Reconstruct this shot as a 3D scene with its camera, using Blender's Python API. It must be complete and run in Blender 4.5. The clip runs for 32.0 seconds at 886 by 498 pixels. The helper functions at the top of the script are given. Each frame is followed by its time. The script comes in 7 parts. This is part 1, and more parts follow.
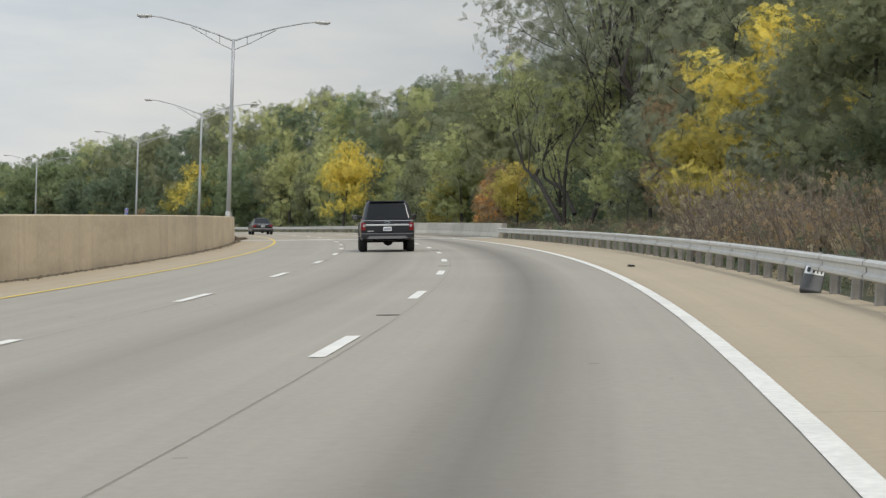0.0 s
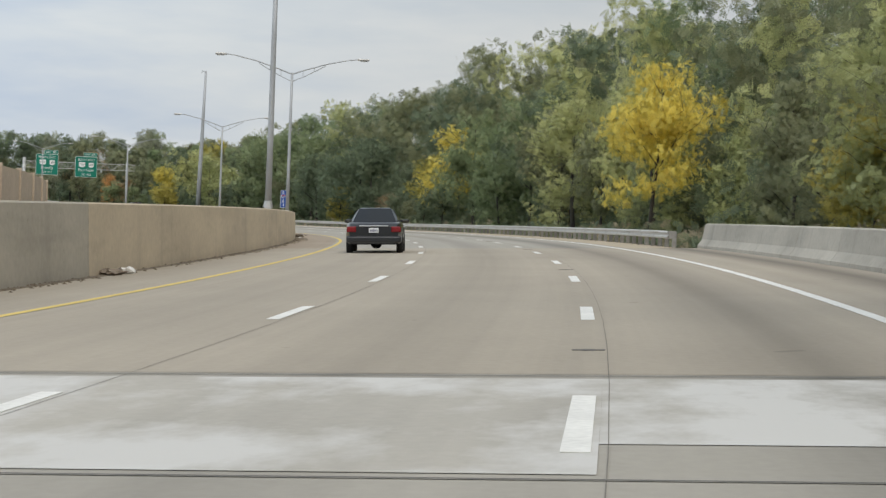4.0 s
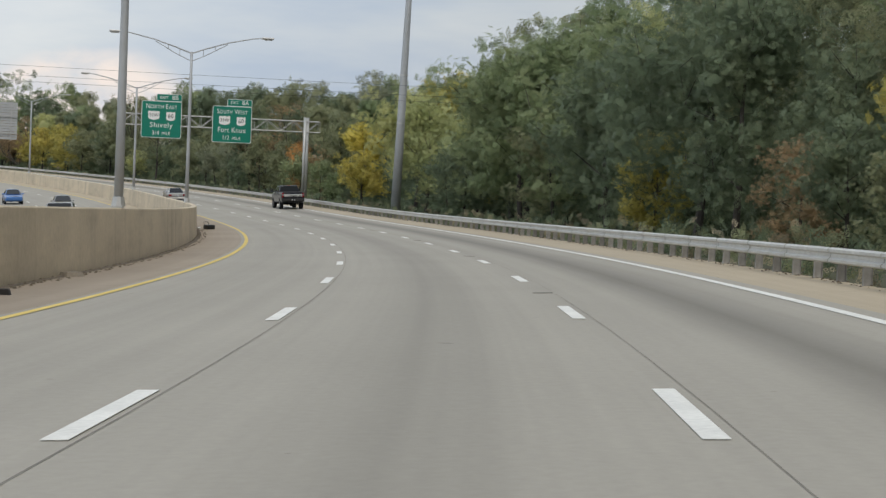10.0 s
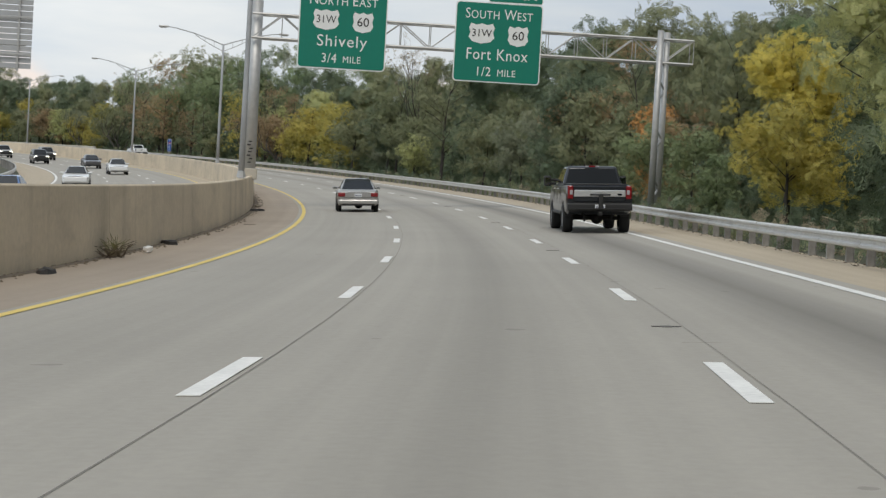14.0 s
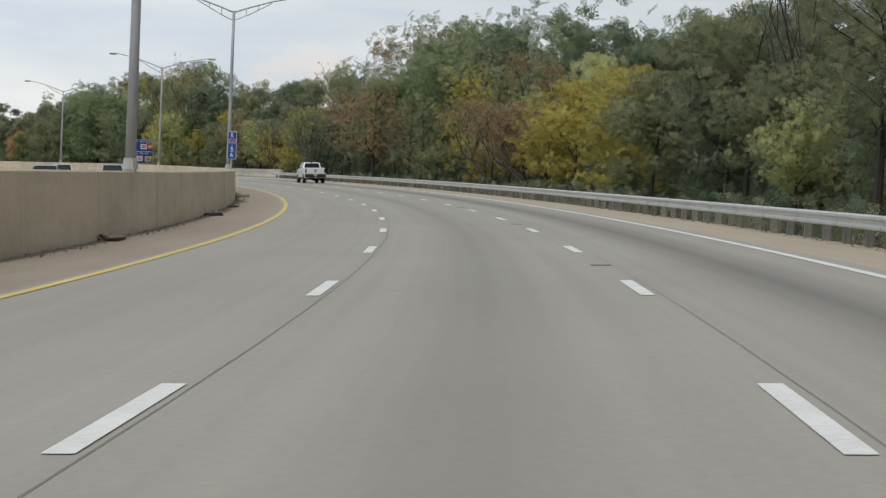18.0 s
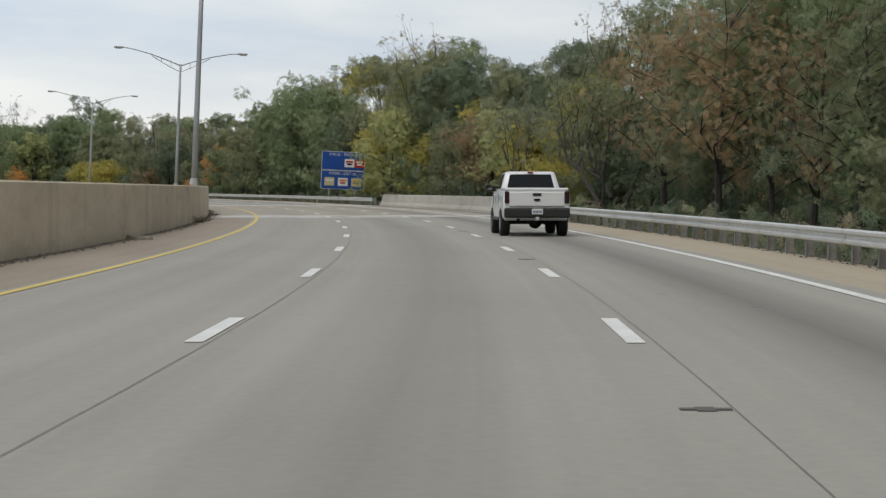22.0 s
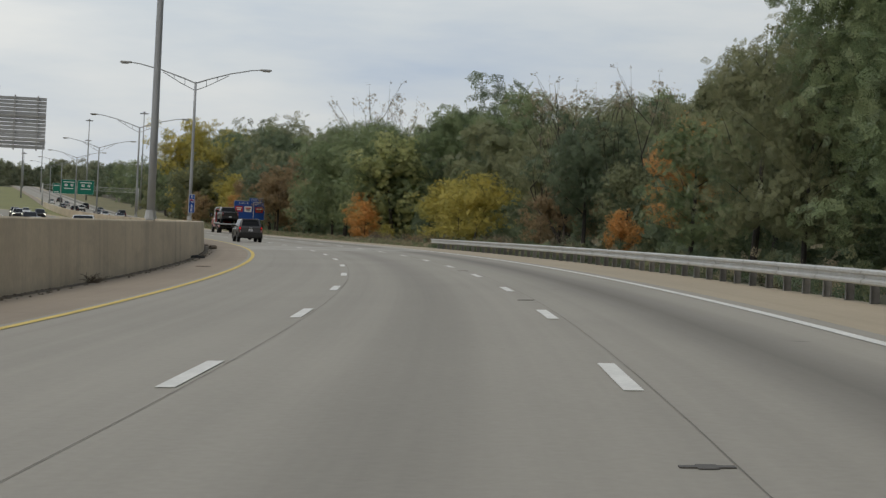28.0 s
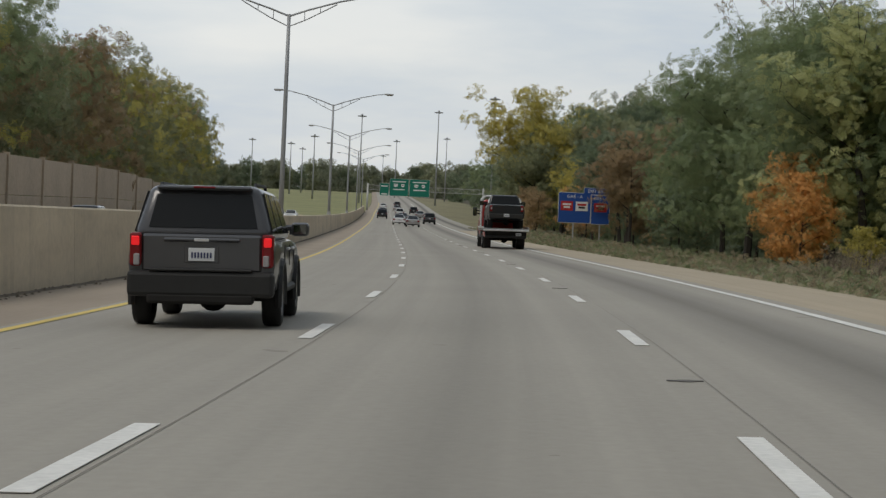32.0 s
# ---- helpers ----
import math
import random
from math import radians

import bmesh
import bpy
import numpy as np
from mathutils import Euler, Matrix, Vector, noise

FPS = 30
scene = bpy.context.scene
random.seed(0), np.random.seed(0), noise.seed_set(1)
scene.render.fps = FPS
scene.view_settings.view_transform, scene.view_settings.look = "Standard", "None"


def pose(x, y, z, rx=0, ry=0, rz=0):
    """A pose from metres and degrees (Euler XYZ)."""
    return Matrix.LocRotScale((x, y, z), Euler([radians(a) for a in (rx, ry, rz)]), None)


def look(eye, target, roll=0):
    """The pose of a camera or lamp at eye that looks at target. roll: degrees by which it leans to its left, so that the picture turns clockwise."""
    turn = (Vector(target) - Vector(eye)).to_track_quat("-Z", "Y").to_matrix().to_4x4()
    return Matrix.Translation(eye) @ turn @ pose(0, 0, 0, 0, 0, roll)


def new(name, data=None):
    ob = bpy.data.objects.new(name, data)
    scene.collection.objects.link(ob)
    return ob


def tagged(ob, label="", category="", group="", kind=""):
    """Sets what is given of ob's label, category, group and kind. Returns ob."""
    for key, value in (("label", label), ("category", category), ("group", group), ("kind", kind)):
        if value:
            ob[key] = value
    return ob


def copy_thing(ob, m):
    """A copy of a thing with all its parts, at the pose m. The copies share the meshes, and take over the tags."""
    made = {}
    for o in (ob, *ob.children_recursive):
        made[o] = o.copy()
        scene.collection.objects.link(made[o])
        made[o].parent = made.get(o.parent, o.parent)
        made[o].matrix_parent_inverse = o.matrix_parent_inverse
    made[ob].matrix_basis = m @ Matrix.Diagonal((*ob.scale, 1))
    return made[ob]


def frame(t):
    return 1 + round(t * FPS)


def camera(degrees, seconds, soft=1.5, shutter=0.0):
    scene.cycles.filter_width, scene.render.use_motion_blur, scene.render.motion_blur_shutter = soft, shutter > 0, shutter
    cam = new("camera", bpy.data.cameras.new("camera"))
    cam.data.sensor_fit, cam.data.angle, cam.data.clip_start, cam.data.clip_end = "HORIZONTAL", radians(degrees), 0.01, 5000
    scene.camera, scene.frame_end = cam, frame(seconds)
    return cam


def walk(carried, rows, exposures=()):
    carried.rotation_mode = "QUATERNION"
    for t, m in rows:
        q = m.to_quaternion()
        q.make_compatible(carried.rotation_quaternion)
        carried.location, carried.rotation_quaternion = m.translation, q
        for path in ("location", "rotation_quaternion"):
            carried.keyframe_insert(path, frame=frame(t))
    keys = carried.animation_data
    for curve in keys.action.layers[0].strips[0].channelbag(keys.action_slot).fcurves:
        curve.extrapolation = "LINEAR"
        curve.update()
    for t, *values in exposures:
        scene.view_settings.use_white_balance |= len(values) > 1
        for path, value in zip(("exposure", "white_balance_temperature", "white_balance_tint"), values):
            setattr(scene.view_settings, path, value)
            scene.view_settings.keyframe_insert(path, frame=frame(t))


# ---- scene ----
cam = camera(26.12, 32.0, soft=1.35)
ROWS = [
    (0.0, pose(-18.73, -4.04, 1.458, 88.844, -1.772, -86.343)),
    (0.5, pose(-5.27, -4.26, 1.437, 88.888, -1.523, -85.475)),
    (1.0, pose(8.07, -4.14, 1.419, 88.922, -1.370, -84.541)),
    (1.5, pose(21.03, -3.66, 1.387, 88.938, -1.475, -83.523)),
    (2.0, pose(33.88, -2.82, 1.338, 88.913, -1.731, -82.302)),
    (2.5, pose(46.78, -1.59, 1.270, 88.820, -2.173, -80.663)),
    (3.0, pose(59.75, 0.05, 1.183, 88.674, -2.532, -78.913)),
    (3.5, pose(72.97, 2.14, 1.075, 88.480, -2.449, -77.109)),
    (4.0, pose(86.22, 4.59, 0.952, 88.248, -2.230, -75.387)),
    (4.5, pose(99.32, 7.29, 0.819, 87.992, -2.081, -74.020)),
    (5.0, pose(112.03, 10.14, 0.682, 87.825, -1.843, -72.937)),
    (5.5, pose(124.39, 13.14, 0.540, 87.744, -1.538, -72.170)),
    (6.0, pose(136.67, 16.32, 0.383, 87.721, -1.296, -71.590)),
    (6.5, pose(149.15, 19.74, 0.204, 87.730, -1.245, -70.974)),
    (7.0, pose(161.88, 23.39, 0.001, 87.766, -1.407, -70.331)),
    (7.5, pose(174.66, 27.28, -0.226, 87.846, -1.598, -69.791)),
    (8.0, pose(187.35, 31.38, -0.471, 87.912, -1.808, -69.117)),
    (8.5, pose(199.74, 35.61, -0.717, 87.892, -2.053, -68.166)),
    (9.0, pose(212.09, 40.08, -0.971, 87.843, -2.255, -67.019)),
    (9.5, pose(224.67, 44.89, -1.236, 87.803, -2.306, -65.726)),
    (10.0, pose(237.22, 50.02, -1.512, 87.766, -2.314, -64.354)),
    (10.5, pose(249.51, 55.45, -1.791, 87.737, -2.372, -62.876)),
    (11.0, pose(261.68, 61.20, -2.070, 87.722, -2.418, -61.337)),
    (11.5, pose(273.79, 67.25, -2.349, 87.732, -2.394, -59.803)),
    (12.0, pose(285.81, 73.64, -2.628, 87.747, -2.382, -58.280)),
    (12.5, pose(297.78, 80.37, -2.901, 87.741, -2.430, -56.925)),
    (13.0, pose(309.53, 87.37, -3.152, 87.742, -2.571, -55.628)),
    (13.5, pose(320.74, 94.49, -3.379, 87.773, -2.960, -54.121)),
    (14.0, pose(331.93, 101.95, -3.587, 87.814, -3.281, -52.628)),
    (14.5, pose(343.66, 110.03, -3.773, 87.849, -3.158, -51.428)),
    (15.0, pose(355.38, 118.49, -3.908, 87.887, -2.917, -50.401)),
    (15.5, pose(366.65, 127.07, -3.987, 87.929, -2.818, -49.346)),
    (16.0, pose(377.62, 135.82, -4.014, 87.973, -2.782, -48.033)),
    (16.5, pose(388.35, 144.79, -3.989, 88.027, -2.766, -46.509)),
    (17.0, pose(398.89, 154.01, -3.937, 88.097, -2.724, -44.993)),
    (17.5, pose(409.33, 163.52, -3.869, 88.192, -2.611, -43.657)),
    (18.0, pose(419.66, 173.31, -3.785, 88.311, -2.426, -42.609)),
    (18.5, pose(429.70, 183.30, -3.691, 88.408, -2.441, -41.377)),
    (19.0, pose(439.50, 193.50, -3.589, 88.488, -2.525, -40.002)),
    (19.5, pose(449.07, 203.94, -3.479, 88.554, -2.541, -38.395)),
    (20.0, pose(458.40, 214.64, -3.361, 88.613, -2.539, -36.757)),
    (20.5, pose(467.50, 225.57, -3.234, 88.678, -2.520, -35.596)),
    (21.0, pose(476.45, 236.84, -3.099, 88.740, -2.493, -34.628)),
    (21.5, pose(485.41, 248.68, -2.958, 88.785, -2.480, -33.595)),
    (22.0, pose(494.05, 260.69, -2.817, 88.836, -2.432, -32.405)),
    (22.5, pose(501.98, 272.31, -2.681, 88.932, -2.244, -30.968)),
    (23.0, pose(509.54, 284.07, -2.547, 89.011, -2.113, -29.395)),
    (23.5, pose(517.01, 296.34, -2.416, 89.012, -2.329, -27.487)),
    (24.0, pose(524.27, 308.95, -2.292, 88.967, -2.505, -25.717)),
    (24.5, pose(531.29, 321.93, -2.176, 88.869, -2.222, -24.612)),
    (25.0, pose(538.02, 335.07, -2.068, 88.781, -1.869, -23.644)),
    (25.5, pose(544.39, 348.07, -1.975, 88.809, -1.798, -22.523)),
    (26.0, pose(550.37, 360.99, -1.897, 88.940, -1.933, -21.322)),
    (26.5, pose(555.99, 373.93, -1.833, 89.126, -2.183, -20.169)),
    (27.0, pose(561.27, 386.95, -1.785, 89.318, -2.459, -19.029)),
    (27.5, pose(566.27, 400.15, -1.744, 89.470, -2.670, -17.829)),
    (28.0, pose(571.01, 413.59, -1.711, 89.533, -2.728, -16.414)),
    (28.5, pose(575.50, 427.25, -1.683, 89.504, -2.626, -14.542)),
    (29.0, pose(579.69, 441.08, -1.663, 89.457, -2.499, -12.707)),
    (29.5, pose(583.55, 455.16, -1.651, 89.427, -2.407, -11.475)),
    (30.0, pose(587.04, 469.36, -1.645, 89.394, -2.325, -10.419)),
    (30.5, pose(590.16, 483.55, -1.645, 89.344, -2.221, -9.127)),
    (31.0, pose(592.93, 497.80, -1.651, 89.299, -2.184, -7.687)),
    (31.5, pose(595.38, 512.14, -1.660, 89.281, -2.330, -6.166)),
    (32.0, pose(597.49, 526.55, -1.670, 89.271, -2.538, -4.661)),
]
LIGHT = [(0.0, 0.30, 6860, 10), (3.0, 0.26, 6860, 10), (7.0, 0.16, 6800, 10), (11.0, 0.02, 6740, 10), (15.0, 0.02, 6740, 10), (18.0, -0.14, 6740, 10), (25.0, -0.29, 6840, 10), (28.0, -0.54, 6900, 10), (32.0, -0.5, 6900, 10)]
walk(cam, ROWS, LIGHT)

# ---- the road's line: curvature every 25 m, grade every 60 m, crossfall every 120 m ----
KAPPA = [k * 1e-5 for k in (183, 183, 184, 188, 181, 147, 157, 197, 182, 148, 158, 165, 155, 164, 178, 150, 169, 181, 132, 175, 183, 155, 150, 181, 157, 157, 187, 158, 143, 154, 198, 176, 145, 151, 172, 155, 168, 158, 127, 95, 46, 16, 2, -2, -2, -2, -1, 1, 3, 4, 4, 3, 0, -4, -7, -6, -3, 1, 5, 7, 8, 9, 8, 8)]
GRADE = [g * 1e-4 for g in (-32, -5, -59, -98, -183, -211, -206, -131, 33, 69, 93, 96, 77, 29, 11, -3, -9, 14, 47, 76, 105, 135, 164, 191, 213, 231, 243)]
BANK = [b * 1e-4 for b in (497, 425, 387, 478, 510, 401, 427, 420, 221, 51, 35, 32, 28)]

STEP = 3.0
SS = np.arange(-60.0, 1900.0, STEP)


def _line():
    k = np.interp(SS, -60 + 25.0 * np.arange(len(KAPPA)), KAPPA, right=0.0)
    g = np.interp(SS, -60 + 60.0 * np.arange(len(GRADE)), GRADE)
    b = np.interp(SS, -60 + 120.0 * np.arange(len(BANK)), BANK)

    def run(v):
        r = np.concatenate([[0.0], np.cumsum((v[1:] + v[:-1]) / 2 * STEP)])
        return r - np.interp(0.0, SS, r)
    th = run(k)
    return th, run(np.cos(th)), run(np.sin(th)), run(g), b


TH, RX, RY, RZ, RB = _line()


def road_xyz(s, d, h=0.0):
    """Points at s metres along the carriageway, d metres left of its middle lane and h above its surface."""
    s = np.asarray(s, float)
    over = np.where(s < SS[0], s - SS[0], np.where(s > SS[-1], s - SS[-1], 0.0))
    t = np.interp(s, SS, TH)
    x = np.interp(s, SS, RX) + over * np.cos(t) - np.sin(t) * d
    y = np.interp(s, SS, RY) + over * np.sin(t) + np.cos(t) * d
    z = np.interp(s, SS, RZ) - d * np.interp(s, SS, RB) + h
    return np.stack(np.broadcast_arrays(x, y, z), -1)


def at(s, d, h=0.0, turn=0.0, lean=False, size=1.0):
    """A pose there: local x to the right, y along the traffic, z up."""
    x, y, z = road_xyz(s, d, h)
    a = math.degrees(float(np.interp(s, SS, TH))) - 90 + turn
    m = pose(x, y, z, 0, 0, a)
    if lean:
        ahead = road_xyz(s + 2, d, h) - road_xyz(s - 2, d, h)
        m = m @ Euler((math.atan2(ahead[2], 4.0) * (1 if abs(turn) < 90 else -1), -math.atan(float(np.interp(s, SS, RB))) * (1 if abs(turn) < 90 else -1), 0)).to_matrix().to_4x4()
    return m @ Matrix.Diagonal((size, size, size, 1))


# ---- light ----
world = bpy.data.worlds.new("overcast_sky")
scene.world = world
world.use_nodes = True
wn, wl = world.node_tree.nodes, world.node_tree.links
wn.clear()
w_out, w_bg, w_sky = wn.new("ShaderNodeOutputWorld"), wn.new("ShaderNodeBackground"), wn.new("ShaderNodeTexSky")
w_sky.sky_type, w_sky.sun_disc, w_sky.sun_elevation, w_sky.sun_rotation = "NISHITA", False, radians(32), radians(200)
w_sky.dust_density, w_sky.air_density = 3.0, 1.2
w_geo, w_map, w_noise, w_noise2 = wn.new("ShaderNodeTexCoord"), wn.new("ShaderNodeMapping"), wn.new("ShaderNodeTexNoise"), wn.new("ShaderNodeTexNoise")
w_map.inputs["Scale"].default_value = (1.5, 1.5, 7.0)
w_noise.inputs["Scale"].default_value, w_noise.inputs["Detail"].default_value, w_noise.inputs["Roughness"].default_value = 2.2, 6.0, 0.55
w_noise2.inputs["Scale"].default_value, w_noise2.inputs["Detail"].default_value = 6.0, 4.0
wl.new(w_geo.outputs["Generated"], w_map.inputs["Vector"])
wl.new(w_map.outputs["Vector"], w_noise.inputs["Vector"])
wl.new(w_map.outputs["Vector"], w_noise2.inputs["Vector"])
w_ramp = wn.new("ShaderNodeValToRGB")
e = w_ramp.color_ramp.elements
e[0].position, e[0].color = 0.34, (0.43, 0.54, 0.71, 1)
e[1].position, e[1].color = 0.66, (0.71, 0.77, 0.83, 1)
mid = w_ramp.color_ramp.elements.new(0.5)
mid.color = (0.575, 0.66, 0.76, 1)
w_add = wn.new("ShaderNodeMath")
w_add.operation, w_add.inputs[1].default_value = "MULTIPLY_ADD", 0.8
wl.new(w_noise.outputs["Fac"], w_add.inputs[0])
w_mul = wn.new("ShaderNodeMath")
w_mul.operation, w_mul.inputs[1].default_value = "MULTIPLY", 0.2
wl.new(w_noise2.outputs["Fac"], w_mul.inputs[0])
wl.new(w_mul.outputs[0], w_add.inputs[2])
wl.new(w_add.outputs[0], w_ramp.inputs["Fac"])
w_scale = wn.new("ShaderNodeVectorMath")
w_scale.operation = "SCALE"
w_scale.inputs["Scale"].default_value = 0.08
wl.new(w_sky.outputs["Color"], w_scale.inputs[0])
w_mix = wn.new("ShaderNodeMix")
w_mix.data_type = "RGBA"
w_mix.inputs["Factor"].default_value = 0.92
wl.new(w_scale.outputs["Vector"], w_mix.inputs["A"])
wl.new(w_ramp.outputs["Color"], w_mix.inputs["B"])
# the cloud is thinner, so brighter, towards the north-east of the curve's end
w_dir, w_grad = wn.new("ShaderNodeVectorMath"), wn.new("ShaderNodeMapRange")
w_dir.operation = "DOT_PRODUCT"
w_dir.inputs[1].default_value = (-0.35, 0.93, 0.12)
wl.new(w_geo.outputs["Generated"], w_dir.inputs[0])
w_grad.inputs["From Min"].default_value, w_grad.inputs["From Max"].default_value = -0.3, 0.95
w_grad.inputs["To Min"].default_value, w_grad.inputs["To Max"].default_value = 0.66, 1.5
wl.new(w_dir.outputs["Value"], w_grad.inputs["Value"])
w_tint = wn.new("ShaderNodeVectorMath")
w_tint.operation = "SCALE"
wl.new(w_mix.outputs["Result"], w_tint.inputs[0])
wl.new(w_grad.outputs["Result"], w_tint.inputs["Scale"])
# low sunlit cumulus over the far woods to the north-east
def sky_math(op, a, b=0.0, c=0.0):
    k = wn.new("ShaderNodeMath")
    k.operation = op
    for i, v in enumerate((a, b, c)):
        if isinstance(v, (int, float)):
            k.inputs[i].default_value = v
        else:
            wl.new(v, k.inputs[i])
    return k.outputs[0]


w_sep = wn.new("ShaderNodeSeparateXYZ")
wl.new(w_geo.outputs["Generated"], w_sep.inputs[0])
w_az = sky_math("ARCTAN2", w_sep.outputs["Y"], w_sep.outputs["X"])
w_puff, w_pm = wn.new("ShaderNodeTexNoise"), wn.new("ShaderNodeMapping")
w_pm.inputs["Scale"].default_value = (26, 26, 48)
w_puff.inputs["Scale"].default_value, w_puff.inputs["Detail"].default_value, w_puff.inputs["Roughness"].default_value = 1.0, 6.0, 0.5
wl.new(w_geo.outputs["Generated"], w_pm.inputs["Vector"])
wl.new(w_pm.outputs["Vector"], w_puff.inputs["Vector"])
w_cloud = 0.0
for az, wide, top in ((36.3, 3.4, 0.066), (51.6, 2.6, 0.078)):
    across = sky_math("SUBTRACT", 1.0, sky_math("POWER", sky_math("DIVIDE", sky_math("ABSOLUTE", sky_math("SUBTRACT", w_az, radians(az))), radians(wide)), 2.0))
    height_ = sky_math("MULTIPLY", sky_math("SUBTRACT", sky_math("MULTIPLY_ADD", across, top * 0.45, top * 0.55), w_sep.outputs["Z"]), 22.0)
    one_ = sky_math("MINIMUM", across, height_)
    w_cloud = sky_math("MAXIMUM", w_cloud, one_)
w_edge = wn.new("ShaderNodeMapRange")
w_edge.inputs["From Min"].default_value, w_edge.inputs["From Max"].default_value = 0.5, 0.95
wl.new(sky_math("ADD", sky_math("MULTIPLY_ADD", w_puff.outputs["Fac"], 2.0, -0.5), sky_math("MINIMUM", w_cloud, 0.4)), w_edge.inputs["Value"])
w_lit = wn.new("ShaderNodeMix")
w_lit.data_type = "RGBA"
wl.new(sky_math("MULTIPLY", w_edge.outputs["Result"], sky_math("MULTIPLY", sky_math("GREATER_THAN", w_cloud, 0.0), sky_math("MINIMUM", sky_math("MULTIPLY", w_cloud, 2.4), 0.85))), w_lit.inputs["Factor"])
w_low, w_warm, w_band = wn.new("ShaderNodeMapRange"), wn.new("ShaderNodeMix"), wn.new("ShaderNodeVectorMath")
w_low.inputs["From Min"].default_value, w_low.inputs["From Max"].default_value = 0.02, 0.17
wl.new(w_sep.outputs["Z"], w_low.inputs["Value"])
w_warm.data_type = "RGBA"
w_warm.inputs["A"].default_value, w_warm.inputs["B"].default_value = (1.12, 1.06, 0.99, 1), (1, 1, 1, 1)
wl.new(w_low.outputs["Result"], w_warm.inputs["Factor"])
w_band.operation = "MULTIPLY"
wl.new(w_tint.outputs["Vector"], w_band.inputs[0])
wl.new(w_warm.outputs["Result"], w_band.inputs[1])
wl.new(w_band.outputs["Vector"], w_lit.inputs["A"])
w_lit.inputs["B"].default_value = (0.93, 0.83, 0.77, 1)
wl.new(w_lit.outputs["Result"], w_bg.inputs["Color"])
w_bg.inputs["Strength"].default_value = 1.0
wl.new(w_bg.outputs[0], w_out.inputs["Surface"])

sun = new("sun", bpy.data.lights.new("sun", "SUN"))
sun.data.energy, sun.data.angle, sun.data.color = 1.5, radians(25), (1.0, 0.96, 0.9)
sun.matrix_world = look((0, 0, 300), (180, 120, 0))


# ---- materials ----
def material(name, colour, rough=0.7, metal=0.0, vary=0.12, grain=(6.0, 0.6), bump=0.15, coat=0.0, coords="Object", island=0.0, obj_vary=0.0):
    """A node material: the colour broken up by noise at two sizes, with a fine relief."""
    m = bpy.data.materials.new(name)
    m.use_nodes = True
    n, l = m.node_tree.nodes, m.node_tree.links
    b = n["Principled BSDF"]
    b.inputs["Roughness"].default_value, b.inputs["Metallic"].default_value = rough, metal
    if coat:
        b.inputs["Coat Weight"].default_value, b.inputs["Coat Roughness"].default_value = coat, 0.05
    tc = n.new("ShaderNodeTexCoord")
    small, large = n.new("ShaderNodeTexNoise"), n.new("ShaderNodeTexNoise")
    small.inputs["Scale"].default_value, small.inputs["Detail"].default_value = grain[0], 5.0
    large.inputs["Scale"].default_value, large.inputs["Detail"].default_value = grain[1], 4.0
    for t in (small, large):
        l.new(tc.outputs[coords], t.inputs["Vector"])
    total = n.new("ShaderNodeMath")
    total.operation = "ADD"
    l.new(small.outputs["Fac"], total.inputs[0])
    l.new(large.outputs["Fac"], total.inputs[1])
    rng = n.new("ShaderNodeMapRange")
    rng.inputs["From Min"].default_value, rng.inputs["From Max"].default_value = 0.6, 1.4
    rng.inputs["To Min"].default_value, rng.inputs["To Max"].default_value = 1 - vary, 1 + vary
    l.new(total.outputs[0], rng.inputs["Value"])
    last = rng.outputs["Result"]
    for amount, node, socket in ((island, "ShaderNodeNewGeometry", "Random Per Island"), (obj_vary, "ShaderNodeObjectInfo", "Random")):
        if amount:
            src, mr, mu = n.new(node), n.new("ShaderNodeMapRange"), n.new("ShaderNodeMath")
            mr.inputs["To Min"].default_value, mr.inputs["To Max"].default_value = 1 - amount, 1 + amount
            l.new(src.outputs[socket], mr.inputs["Value"])
            mu.operation = "MULTIPLY"
            l.new(last, mu.inputs[0])
            l.new(mr.outputs["Result"], mu.inputs[1])
            last = mu.outputs[0]
    sc = n.new("ShaderNodeVectorMath")
    sc.operation = "SCALE"
    sc.inputs[0].default_value = colour
    l.new(last, sc.inputs["Scale"])
    l.new(sc.outputs["Vector"], b.inputs["Base Color"])
    if bump:
        bp = n.new("ShaderNodeBump")
        bp.inputs["Strength"].default_value, bp.inputs["Distance"].default_value = bump, 0.01
        l.new(small.outputs["Fac"], bp.inputs["Height"])
        l.new(bp.outputs["Normal"], b.inputs["Normal"])
    return m


